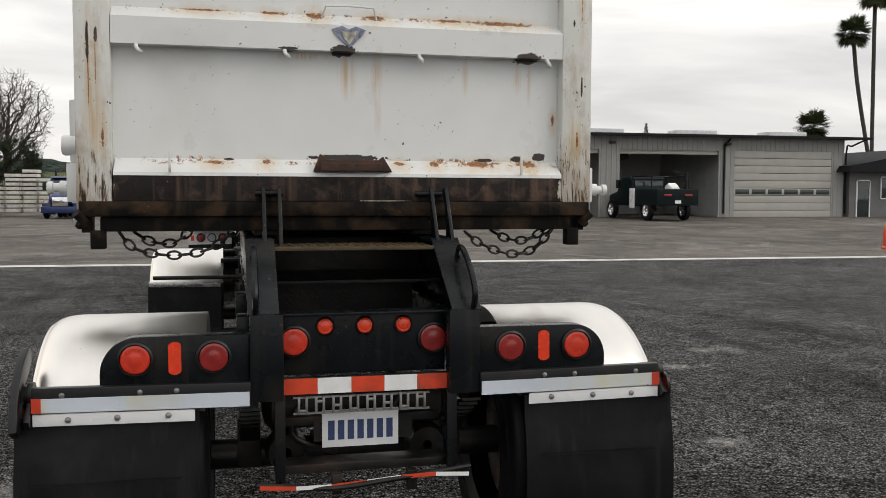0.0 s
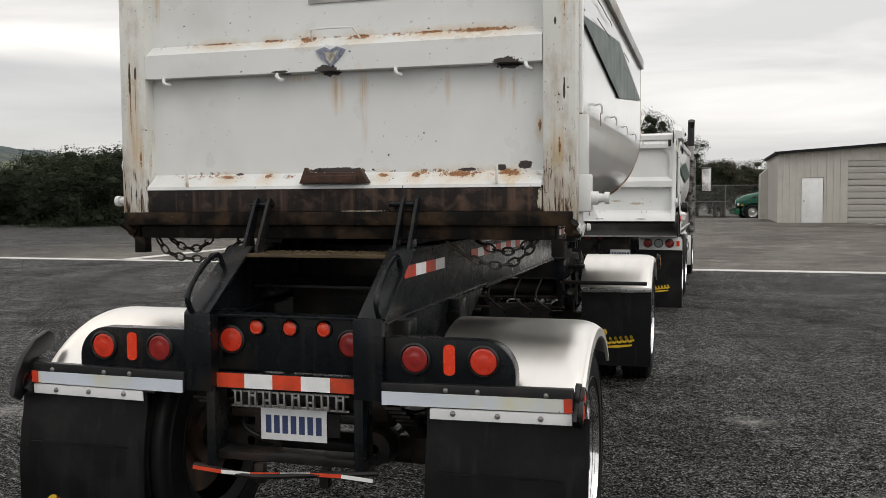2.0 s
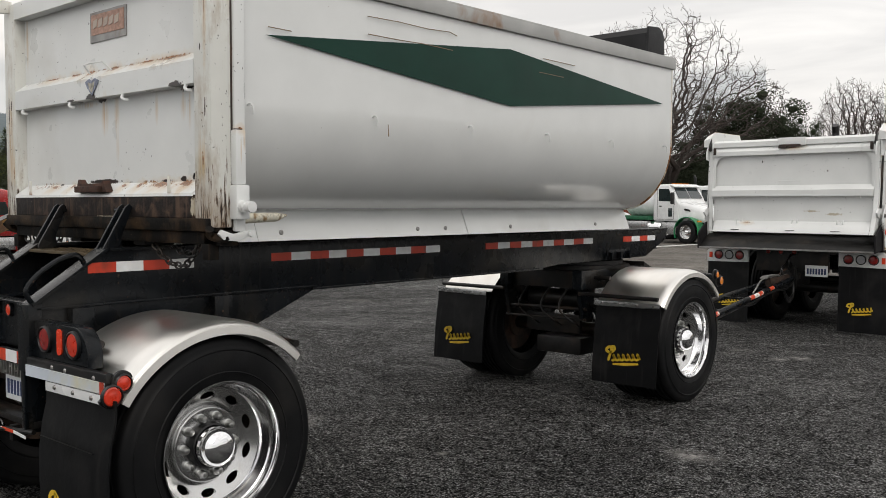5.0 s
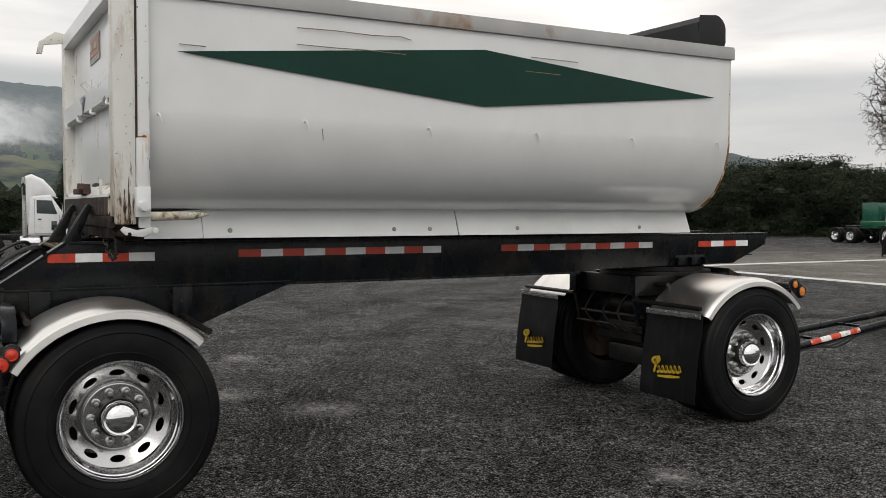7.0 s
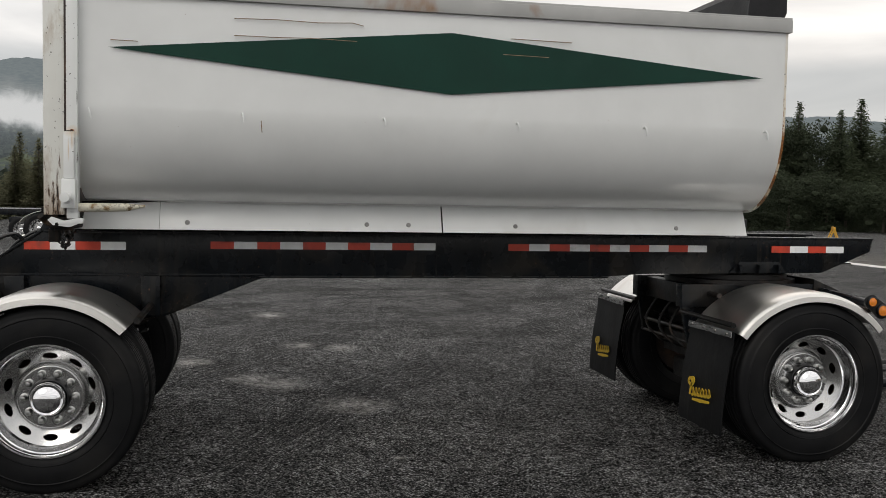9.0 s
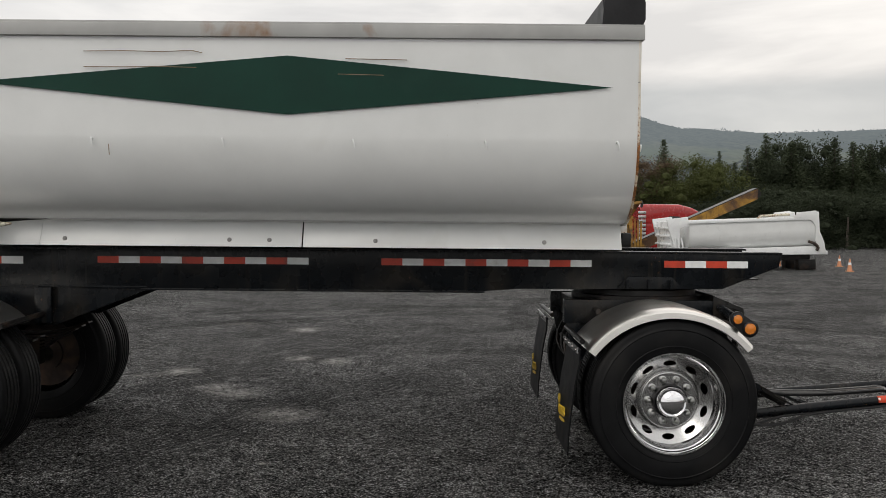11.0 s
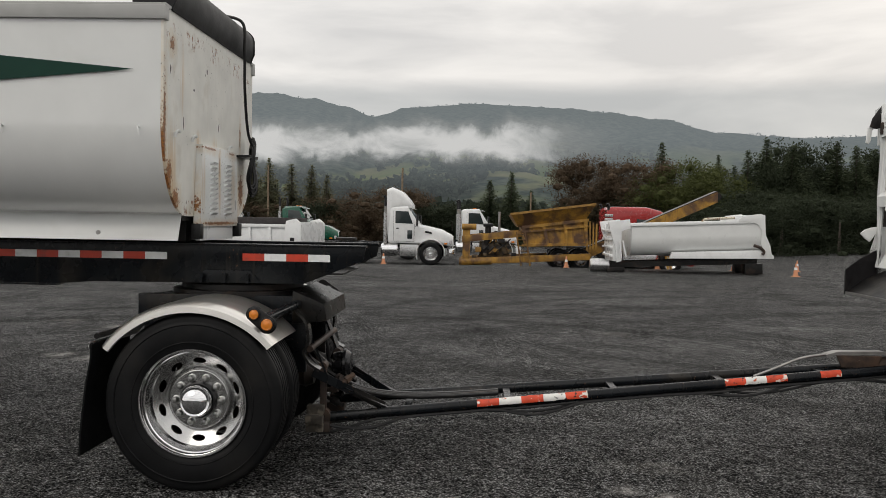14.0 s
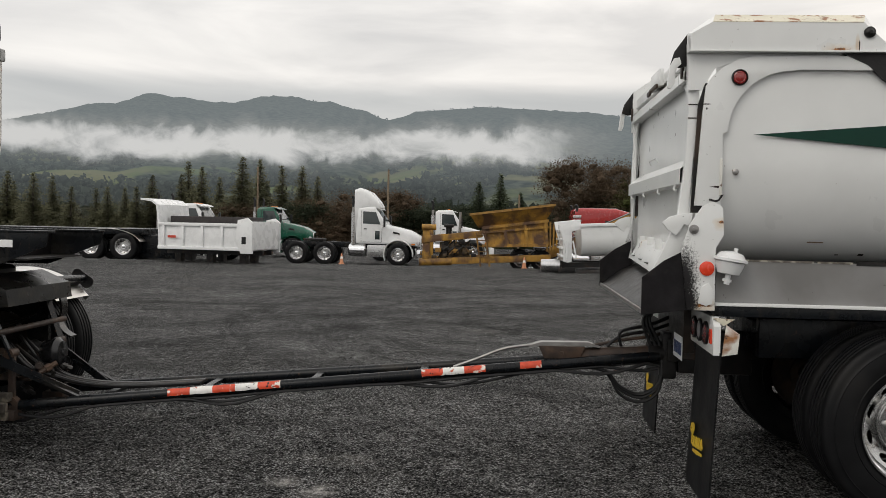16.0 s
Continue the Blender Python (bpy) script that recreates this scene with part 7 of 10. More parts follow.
tub_body(lead, CX, 15.06, 19.55, 2.585, 2.0, 1.43, 1.19, 0.80, WHITE)
SEAM_DIRT = mat("dirty_caulk", (0.10, 0.09, 0.075), 0.8, vary=0.5, scale=30, second=(0.35, 0.33, 0.28), second_scale=20, second_range=(0.5, 0.6))
for s in (-1, 1):
    # rear frame plate: rounded at its upper rear corner, arched cut-out over the tub
    bm = B()
    o = [(14.955, 1.74), (14.985, 2.25), (15.0, 2.40), (15.035, 2.455), (15.094, 2.505), (15.17, 2.548), (15.26, 2.566), (15.5, 2.570), (19.5, 2.570), (19.5, 2.495), (15.50, 2.492), (15.46, 2.485)]
    o += [(15.46 - 0.335 * math.sin(a), 2.15 + 0.335 * math.cos(a)) for a in (radians(t) for t in range(10, 91, 10))] + [(15.10, 2.14), (15.098, 1.74)]
    plate(bm, o, "x", CX + s * 1.20, CX + s * 1.222, 0.003)
    fr = lp("rear_frame", bm, POST_SOOTED, "white rear frame plate with an arched corner")
    # eight-sided pivot gusset and the sooty foot below it
    bm = B()
    plate(bm, [(14.885, 1.49), (14.93, 1.635), (14.995, 1.735), (15.055, 1.765), (15.108, 1.73), (15.117, 1.58), (15.075, 1.505), (15.078, 1.16), (14.925, 1.16), (14.90, 1.40)], "x", CX + s * 1.222, CX + s * 1.236, 0.003)
    lp("pivot_gusset", bm, POST_SOOTED, "white pivot gusset, sooty at its foot")
    bm = B()
    tube(bm, curve([(CX + s * 1.236, 15.03, 1.775), (CX + s * 1.238, 15.075, 1.768), (CX + s * 1.238, 15.10, 1.80)], 4), 0.006, 5)
    lp("weld_scar", bm, GRIMY_STEEL)
    bm = B()
    plate(bm, [(14.985, 1.20), (15.03, 1.185), (15.062, 1.20), (15.066, 1.27), (15.04, 1.315), (15.0, 1.29)], "x", CX + s * 1.236, CX + s * 1.244, 0.003)
    lp("patch_plate", bm, WHITE, "small welded patch plate")
    bm = B()
    lathe(bm, [(s * 1.236, 0.026), (s * 1.246, 0.026), (s * 1.248, 0.012), (s * 1.262, 0.012), (s * 1.263, 0.003)], 16, "x", (CX, 14.952, 1.608))
    lp("pivot_pin", bm, DULL_METAL)
    # top box beam with a slit of daylight under it
    bm = B()
    loft(bm, [[(CX + s * 1.16, y, z) for y, z in ((14.905, 2.592), (15.95, 2.592), (15.98, 2.62), (15.86, 2.80), (15.05, 2.80), (14.905, 2.70))], [(CX + s * 1.255, y, z) for y, z in ((14.905, 2.592), (15.95, 2.592), (15.98, 2.60), (15.82, 2.745), (15.02, 2.745), (14.905, 2.68))]])
    lp("top_box_beam", bm, BEAM_PAINT, "white top box beam with chipped cream edge")
    bm = B()
    box(bm, CX + s * 1.15, CX + s * 1.262, 14.90, 15.97, 2.583, 2.592, 0.002)
    lp("beam_lip", bm, WHITE)
    bm = B()
    plate(bm, [(14.905, 2.592), (15.28, 2.592), (15.22, 2.562), (15.05, 2.50), (14.99, 2.40), (14.985, 2.38), (14.905, 2.38)], "x", CX + s * 1.185, CX + s * 1.198)
    lp("beam_web", bm, WHITE)
    bm = B()
    plate(bm, [(15.72, 2.585), (16.1, 2.585), (16.05, 2.40), (15.95, 2.44), (15.86, 2.52)], "x", CX + s * 1.20, CX + s * 1.226)
    lp("tarp_arm_bracket", bm, GRIMY_STEEL, "black tarp-arm bracket")
    bm = B()
    loft(bm, [[(CX + s * x, y0, z), (CX + s * x, y1, z), (CX + s * x, y1, z + 0.004), (CX + s * x, y0, z + 0.004)] for x, y0, y1, z in ((1.256, 15.02, 15.82, 2.743), (1.158, 15.05, 15.86, 2.800))])
    lp("chipped_edge", bm, CREAM_RUST, "chipped cream edge")
    bm = B()
    lathe(bm, [(s * 1.255, 0.030), (s * 1.268, 0.030), (s * 1.272, 0.018), (s * 1.28, 0.010), (s * 1.28, 0.003)], 18, "x", (CX, 15.85, 2.69))
    lp("pivot_bolt", bm, GRIMY_STEEL)
    # gate edge channel, kicked rearward at its foot
    bm = B()
    kick = 0.0 if s > 0 else 0.17
    plate(bm, [(14.735 + kick, 1.36), (14.79 + kick * 0.8, 1.47), (14.872 + kick * 0.25, 1.66), (14.905, 1.95), (14.918, 2.28), (14.908, 2.45), (14.90, 2.64), (14.975, 2.64), (14.972, 2.30), (14.935, 1.75), (14.925, 1.36)], "x", CX + s * 1.115, CX + s * 1.172, 0.004)
    edge = lp("gate_edge", bm, WHITE, "white gate edge channel")
    for z in (2.30, 2.225):
        bm = B()
        box(bm, CX + s * 1.171, CX + s * 1.1745, 14.915, 14.968, z, z + 0.006)
        part("edge_crack", bm, GRIMY_STEEL, edge)
    # dark plate added behind the gap by the gate edge, in place of its shade
    bm = B()
    plate(bm, [(14.94, 1.70), (14.965, 2.30), (15.0, 2.42), (15.02, 2.42), (15.0, 1.70)], "x", CX + s * 1.178, CX + s * 1.19)
    lp("recess_plate", bm, GRIMY_STEEL)
    round_lamp(lead, CX + s * 1.224, 15.178, 2.447, 0.036, RED_LENS_DARK, axis="x", sgn=s, name="side_lamp")
    bm = B()
    lathe(bm, [(0, 0.040), (s * 0.008, 0.040), (s * 0.010, 0.036), (s * 0.010, 0.004)], 28, "x", (CX + s * 1.237, 15.028, 1.393))
    lp("side_reflector", bm, RED_REFLECTOR, "round red side reflector")
    # arrow-headed gate hook
    bm = B()
    plate(bm, [(14.785, 1.642), (14.825, 1.675), (14.88, 1.692), (14.95, 1.70), (14.95, 1.62), (14.905, 1.635), (14.885, 1.60), (14.862, 1.572), (14.82, 1.60)], "x", CX + s * 1.176, CX + s * 1.20, 0.004)
    lp("gate_hook", bm, POST_SOOTED, "white arrow-headed gate hook with scraped tip")
    # white air canister at the corner, with its fitting
    bm = B()
    lathe(bm, [(-0.075, 0.02), (-0.07, 0.060), (-0.03, 0.074), (-0.005, 0.080), (0.0, 0.093), (0.014, 0.093), (0.02, 0.080), (0.045, 0.062), (0.055, 0.02)], 28, "z", (0, 0, 0))
    bar(bm, (0.01, 0.0, -0.13), (0.01, 0.0, -0.07), 0.016, 10)
    bar(bm, (0.01, 0.0, -0.115), (0.01, 0.0, -0.10), 0.026, 6)
    bar(bm, (0.0, 0.02, 0.05), (0.0, 0.02, 0.075), 0.012, 8)
    bmesh.ops.transform(bm, matrix=pose(CX + s * 1.235, 15.155, 1.437, -9, 0, 0), verts=bm.verts)
    lp("air_canister", bm, WHITE_CLEAN, "white round air canister")
    # lower side plate
    bm = B()
    plate(bm, [(15.085, 1.205), (19.5, 1.185), (19.5, 1.415), (15.10, 1.44)], "x", CX + s * 1.165, CX + s * 1.18)
    lp("lower_plate", bm, LOWER_GREY, "grey metal lower side plate")
    for y0, y1 in ((15.25, 15.62), (15.64, 15.83), (15.85, 16.6), (16.65, 17.6), (17.62, 19.4)):
        bm = B()
        beam(bm, (CX + s * 1.178, y0, 1.441 - 0.0055 * (y0 - 15.1)), (CX + s * 1.178, y1, 1.441 - 0.0055 * (y1 - 15.1)), 0.012, 0.012 if y0 != 15.85 else 0.022)
        lp("side_seam", bm, SEAM_DIRT if y0 != 15.85 else GRIMY_STEEL)
    for y, z, w, h in ((15.62, 1.545, 0.09, 0.006), (15.93, 1.475, 0.03, 0.012), (15.80, 1.475, 0.02, 0.006)):
        bm = B()
        box(bm, CX + s * 1.0, CX + s * 1.005, y, y + w, z, z + h)
        for v in bm.verts:
            u = min(1.0, max(0.0, (2.0 - v.co.z) / 0.57))
            v.co.x = CX + s * (0.80 + 0.39 * math.sqrt(1 - u * u) + 0.014)
        lp("paint_gouge", bm, CHIP_TAN if w > 0.05 else GRIMY_STEEL)
    # black corner bracket and bent latch rod at the gate's top
    bm = B()
    plate(bm, [(14.905, 2.70), (14.835, 2.60), (14.815, 2.53), (14.865, 2.51), (14.905, 2.52)], "x", CX + s * 1.13, CX + s * 1.145, 0.003)
    br = lp("corner_bracket", bm, GRIMY_STEEL, "black steel gate corner bracket")
    bm = B()
    plate(bm, [(14.862, 2.565), (14.832, 2.56), (14.808, 2.515), (14.795, 2.395), (14.818, 2.388), (14.836, 2.42), (14.842, 2.50), (14.872, 2.53)], "x", CX + s * 1.15, CX + s * 1.17, 0.004)
    part("latch_hook", bm, WHITE, br)
    bm = B()
    box(bm, CX + s * 1.15, CX + s * 1.21, 15.085, 19.5, 1.185, 1.203, 0.003)
    lp("lower_flange", bm, WHITE)
    bm = B()
    box(bm, CX + s * 1.10, CX + s * 1.19, 15.085, 19.5, 1.125, 1.185, 0.004)
    lp("lower_channel", bm, BLACK_STEEL)
    # leaning light box with three lamps, mud flap below it
    bm = B()
    plate(bm, [(CX + s * 0.63, 0.925), (CX + s * 1.262, 0.915), (CX + s * 1.262, 1.075), (CX + s * 1.20, 1.125), (CX + s * 0.63, 1.125)], "y", 15.07, 15.11, 0.004)
    lb = lp("light_box", bm, WHITE, "white light box with three lamps")
    for x, lens in ((0.76, RED_LENS_DARK), (0.92, CLEAR_LENS), (1.08, RED_LENS_DARK)):
        round_lamp(lb, CX + s * x, 15.07, 1.02, 0.054, lens)
    bm = B()
    box(bm, CX + s * 1.18, CX + s * 1.225, 15.062, 15.07, 0.975, 1.055)
    part("reflector", bm, RED_REFLECTOR, lb)
    bm = B()
    plate(bm, [(15.12, 0.91), (15.205, 0.925), (15.215, 1.035), (15.14, 1.085)], "x", CX + s * 1.245, CX + s * 1.255, 0.003)
    part("corner_bracket", bm, RUSTY_WHITE, lb, "rust-eaten white bracket")
    bm = B()
    plate(bm, [(15.07, 1.12), (15.19, 1.115), (15.13, 1.075)], "x", CX + s * 1.225, CX + s * 1.238, 0.003)
    part("torn_tab", bm, CREAM_RUST, lb)
    bm = B()
    strip(bm, [(15.105, 0.93), (15.10, 0.8), (15.085, 0.5), (15.07, 0.2), (15.065, 0.05)], 0.010, CX + s * 0.63, CX + s * 1.262)
    fl = lp("mud_flap", bm, FLAP_RUBBER, "black rubber mud flap with a yellow emblem")
    flap_mark(fl, CX + s * 0.92, 15.066, 0.31, 0.33)
    bm = B()
    plate(bm, [(15.265, 2.137), (17.35, 1.955), (19.3, 2.12), (17.35, 2.305)], "x", CX + s * 1.205, CX + s * 1.208)
    lp("green_diamond", bm, GREEN_PAINT, "dark green painted diamond")
    bm = B()
    lathe(bm, [(s * 1.203, 0.018), (s * 1.212, 0.017), (s * 1.216, 0.010), (s * 1.216, 0.003)], 10, "x", (CX, 15.175, 1.93))
    lp("shell_bolt", bm, DULL_METAL)
    bm = B()
    box(bm, CX + s * 1.222, CX + s * 1.232, 15.085, 15.10, 1.80, 2.0, 0.002)
    lp("post_strip", bm, RUSTY_WHITE)
# ribbed gate, recessed between its edge channels
bm = B()
box(bm, CX - 1.115, CX + 1.115, 14.965, 14.98, 1.42, 2.635)
LEAD_GATE = stained_paint("specked_gate_paint", [(CX - 0.02, 2.56, 0.12, 0.014), (CX + 0.5, 2.2, 0.012, 0.012), (CX - 0.4, 2.35, 0.01, 0.02)], [(CX + 0.05, 2.53, 0.1, 0.008), (CX - 0.6, 1.5, 0.06, 0.006)], specks=0.015, pale=[(CX + 0.6, 1.62, 0.12, 0.02), (CX + 0.3, 1.66, 0.1, 0.015)])
lg = lp("tailgate", bm, LEAD_GATE, "white ribbed tailgate of the truck")
for z0, z1, zb, y_out in ((2.44, 2.50, 2.56, 14.895), (2.565, 2.63, 2.66, 14.93), (1.865, 1.95, 2.02, 14.885)):
    bm = B()
    strip(bm, [(14.968, zb), (y_out, z1), (y_out, z0), (14.968, z0)], 0.006, CX - 1.115, CX + 1.115)
    part("gate_rail", bm, LEAD_GATE, lg)
bm = B()
strip(bm, [(14.968, 1.52), (14.79, 1.468), (14.737, 1.362), (14.80, 1.35)], 0.006, CX - 1.112, CX + 1.112)
for v in bm.verts:
    if v.co.x < CX and v.co.y < 14.95:
        v.co.y += 0.17
part("gate_ledge", bm, LEAD_GATE, lg)
for x in (-0.95, -0.3, 0.35, 0.95):
    bm = B()
    tube(bm, curve([(CX + x, 14.895, 1.866), (CX + x, 14.888, 1.85), (CX + x + 0.008, 14.888, 1.835), (CX + x + 0.012, 14.90, 1.832)], 4), 0.006, 6)
    part("gate_hook_loop", bm, WHITE, lg)
for x in (-0.72, 0.1, 0.72):
    for dx in (-0.035, 0.035):
        bm = B()
        yk = 14.80 + 0.16 * (1.1 - x) / 2.2
        box(bm, CX + x + dx - 0.008, CX + x + dx + 0.008, yk, yk + 0.03, 1.46, 1.545, 0.003)
        part("hinge_lug", bm, WHITE, lg)
    bm = B()
    yk = 14.745 + 0.168 * (1.1 - x) / 2.2
    box(bm, CX + x - 0.10, CX + x + 0.02, yk, yk + 0.012, 1.392, 1.398)
    part("edge_crack", bm, GRIMY_STEEL, lg)
bm = B()
box(bm, CX - 0.16, CX + 0.22, 14.90, 14.93, 2.555, 2.665, 0.003)
part("gate_plate", bm, LEAD_GATE, lg)
bm = B()
box(bm, CX - 0.14, CX + 0.16, 14.885, 14.90, 2.545, 2.572, 0.003)
box(bm, CX - 0.14, CX - 0.02, 14.87, 14.885, 2.52, 2.55, 0.003)
part("gate_handle", bm, BROWN_STEEL, lg, "rusted handle")
bm = B()
tube(bm, [(CX - 0.14, 14.915, 2.045), (CX - 0.14, 14.90, 2.075), (CX + 0.16, 14.90, 2.075), (CX + 0.16, 14.915, 2.045)], 0.005, 5)
part("gate_step", bm, WHITE, lg)
# arched gussets in the gate's upper corners, each with a rusted slot
for s in (-1, 1):
    bm = B()
    plate(bm, [(CX + s * 1.115, 2.45), (CX + s * 0.93, 2.45)] + [(CX + s * (0.93 + 0.15 * math.sin(radians(t))), 2.26 + 0.17 * math.cos(radians(t))) for t in range(0, 91, 15)] + [(CX + s * 1.08, 1.98), (CX + s * 1.115, 1.98)], "y", 14.925, 14.935)
    part("gate_gusset", bm, WHITE, lg)
    bm = B()
    box(bm, CX + s * 1.06, CX + s * 1.10, 14.885, 14.90, 2.46, 2.56, 0.003)
    part("hinge_slot", bm, BROWN_STEEL, lg)
# black spreader apron below the gate: sloping floor, scraped lip, side cheeks
bm = B()
strip(bm, [(15.0, 1.33), (14.85, 1.26), (14.70, 1.145), (14.69, 1.13)], 0.012, CX - 1.20, CX + 1.20)
ap = lp("spreader_apron", bm, mat("scraped_apron_steel", (0.011, 0.0105, 0.010), 0.42, vary=0.4, scale=7, second=(0.04, 0.034, 0.028), second_scale=3, second_range=(0.5, 0.66), bump=0.002, spec=0.35), "black scraped steel spreader apron")
bm = B()
beam(bm, (CX - 1.20, 14.69, 1.14), (CX + 1.20, 14.69, 1.14), 0.014, 0.022)
part("worn_lip", bm, DULL_METAL, ap, "bright worn lip")
for s in (-1, 1):
    bm = B()
    plate(bm, [(14.68, 1.125), (14.68, 1.335), (14.80, 1.43), (14.93, 1.50), (14.94, 1.16)], "x", CX + s * 1.20, CX + s * 1.222)
    part("apron_cheek", bm, mat("sooty_black_paint", (0.012, 0.011, 0.012), 0.65, vary=0.4, scale=9, second=(0.03, 0.028, 0.026), second_scale=6, bump=0.001, spec=0.15), ap, "matt black cheek plate")
bm = B()
box(bm, CX - 1.15, CX + 1.15, 15.0, 15.3, 1.18, 1.40, 0.006)
lp("body_sill", bm, SILL, "rusted body sill")
bm = B()
for s in (-1, 1):
    box(bm, CX + s * 0.34, CX + s * 0.46, 15.1, 19.4, 1.06, 1.40, 0.006)
lp("body_runner", bm, GRIMY_STEEL)
bm = B()
box(bm, CX - 0.5, CX + 0.5, 15.05, 15.12, 0.82, 1.16, 0.006)
box(bm, CX - 0.10, CX + 0.10, 15.02, 15.10, 0.70, 0.86, 0.02)
box(bm, CX - 0.08, CX + 0.06, 15.10, 15.6, 0.62, 0.92, 0.02)
lp("pintle_hitch", bm, GRIMY_STEEL, "black pintle hitch and cross frame")
number_plate(lead, 0.45, 15.045, 0.845)
for x in (-0.32, -0.14, 0.05):
    round_lamp(lead, CX + x, 15.04, 1.09, 0.03, RED_LENS_DARK)
# front of the body: cab guard, cream, rusted
bm = B()
box(bm, CX - 0.9, CX + 1.05, 19.1, 19.6, 2.58, 2.74, 0.02)
lp("cab_guard", bm, CREAM_RUST, "rusted cream tarp guard")
bm = B()
lathe(bm, [(-0.3, 0.02), (-0.28, 0.11), (0.28, 0.11), (0.3, 0.02)], 20, "x", (CX + 0.9, 18.9, 1.5))
lp("toolbox_cylinder", bm, BLACK_PLASTIC)

# the truck stands a little askew behind the hitch
lead.matrix_basis = Matrix.Translation((CX, 14.98, 0)) @ Matrix.Rotation(radians(-1.2), 4, "Z") @ Matrix.Translation((0, 1.93, 0))

# ---- sheds beyond the lane ----
def ribbed_wall(bm, x0, x1, y, z0, z1, step=0.30, top=None):
    """Metal siding: one folded sheet with upright ribs; top(x) may slope its upper edge."""
    line = [(x0, y)]
    x = x0 + step / 2
    while x < x1 - 0.05:
        line += [(x - 0.04, y), (x - 0.025, y - 0.025), (x + 0.025, y - 0.025), (x + 0.04, y)]
        x += step
    line.append((x1, y))
    strip(bm, line, 0.10, z0, z1, "z")
    if top:
        for v in bm.verts:
            if abs(v.co.z - z1) < 1e-4:
                v.co.z = top(v.co.x)
    return bm


def rollup_door(parent, x0, x1, y, z0, z1, rows, window_row=None, panes=6):
    h = (z1 - z0) / rows
    for i in range(rows):
        bm = B()
        box(bm, x0, x1, y, y + 0.05, z0 + i * h + 0.012, z0 + (i + 1) * h - 0.012, 0.012)
        p = part("door_panel", bm, DOOR_PANEL, parent)
        if i == window_row:
            w = (x1 - x0) / panes
            for k in range(panes):
                bm = B()
                box(bm, x0 + k * w + 0.08, x0 + (k + 1) * w - 0.08, y - 0.012, y, z0 + i * h + 0.07, z0 + (i + 1) * h - 0.07, 0.004)
                part("pane", bm, GLASS, p)


SY, SZ = 47.6, 0.42
shed = thing("workshop", (23, SY + 6, SZ), "long grey metal workshop with three bay doors", "workshop")


def sp(name, bm, material, label="", parent=None):
    return part(name, bm, material, parent or shed, label, True)


bays = [(13.12, 18.92, 4.12), (20.14, 26.1, 4.12), (27.1, 33.3, 4.15)]
edges = [12.75] + [v for a, b_, _ in bays for v in (a, b_)] + [34.1]
for i in range(0, len(edges), 2):
    bm = B()
    ribbed_wall(bm, edges[i], edges[i + 1], SY, SZ - 0.3, 5.0)
    sp("wall_panel", bm, SIDING, "grey ribbed metal wall")
for a, b_, zt in bays:
    bm = B()
    ribbed_wall(bm, a, b_, SY, zt, 5.0)
    sp("wall_panel", bm, SIDING)
bm = B()
box(bm, 12.7, 12.85, SY, SY + 13, SZ - 0.3, 5.0)
box(bm, 34.0, 34.12, SY, SY + 13, SZ - 0.3, 5.0)
box(bm, 12.7, 34.1, SY + 12.9, SY + 13, SZ - 0.3, 5.0)
sp("wall_panel", bm, SIDING)
bm = B()
box(bm, 12.86, 33.99, SY + 8.0, SY + 8.1, SZ - 0.2, 5.0)
box(bm, 19.55, 19.75, SY + 0.2, SY + 8.0, SZ - 0.2, 5.0)
box(bm, 26.5, 26.7, SY + 0.2, SY + 8.0, SZ - 0.2, 5.0)
sp("inner_wall", bm, INSIDE, "pale inner shop wall")
bm = B()
box(bm, 12.86, 33.99, SY + 0.1, SY + 12.9, SZ - 0.12, SZ - 0.04)
sp("shop_floor", bm, CONCRETE, "bare concrete shop floor")
bm = B()
plate(bm, [(SY - 0.75, 4.84), (SY + 13.4, 5.40), (SY + 13.4, 5.52), (SY - 0.75, 4.98)], "x", 12.45, 35.4)
sp("roof", bm, ROOF_DARK, "dark low-pitched roof")
for x in (13.9, 19.65, 25.4, 31.2):
    bm = B()
    box(bm, x - 1.25, x + 1.25, SY + 1.2, SY + 2.4, 4.98, 5.34, 0.03)
    sp("roof_light", bm, mat("pale_roof_light", (0.6, 0.62, 0.63), 0.4), "pale roof light")
bay3 = bays[2]
rollup_door(shed, bay3[0], bay3[1], SY + 0.02, SZ - 0.05, bay3[2], 9, 3, 6)
for o in [c for c in shed.children if c.name.startswith("door_panel")]:
    o.matrix_parent_inverse = shed.matrix_basis.inverted()
for a, b_, zt in bays[:2]:
    bm = B()
    box(bm, a, b_, SY + 0.12, SY + 0.2, zt - 0.22, zt, 0.01)
    sp("raised_door_edge", bm, DOOR_PANEL)
for x in (19.65, 26.6, 12.95):
    bm = B()
    box(bm, x - 0.16, x + 0.16, SY - 0.22, SY - 0.02, 4.42, 4.58, 0.03)
    sp("wall_lamp", bm, BLACK_PLASTIC, "dark wall-mounted lamp")
for top, bend, low in (((26.75, SY - 0.1, 4.8), (26.45, SY - 0.1, 4.4), 26.40), ((12.95, SY - 0.1, 4.8), (12.80, SY - 0.1, 4.5), 12.78), ((35.2, SY - 0.6, 4.9), (34.5, SY - 0.2, 4.5), 34.2)):
    bm = B()
    tube(bm, curve([top, bend, (low, SY - 0.08, 4.2), (low, SY - 0.08, 0.6)], 5), 0.05)
    sp("downpipe", bm, ROOF_DARK)


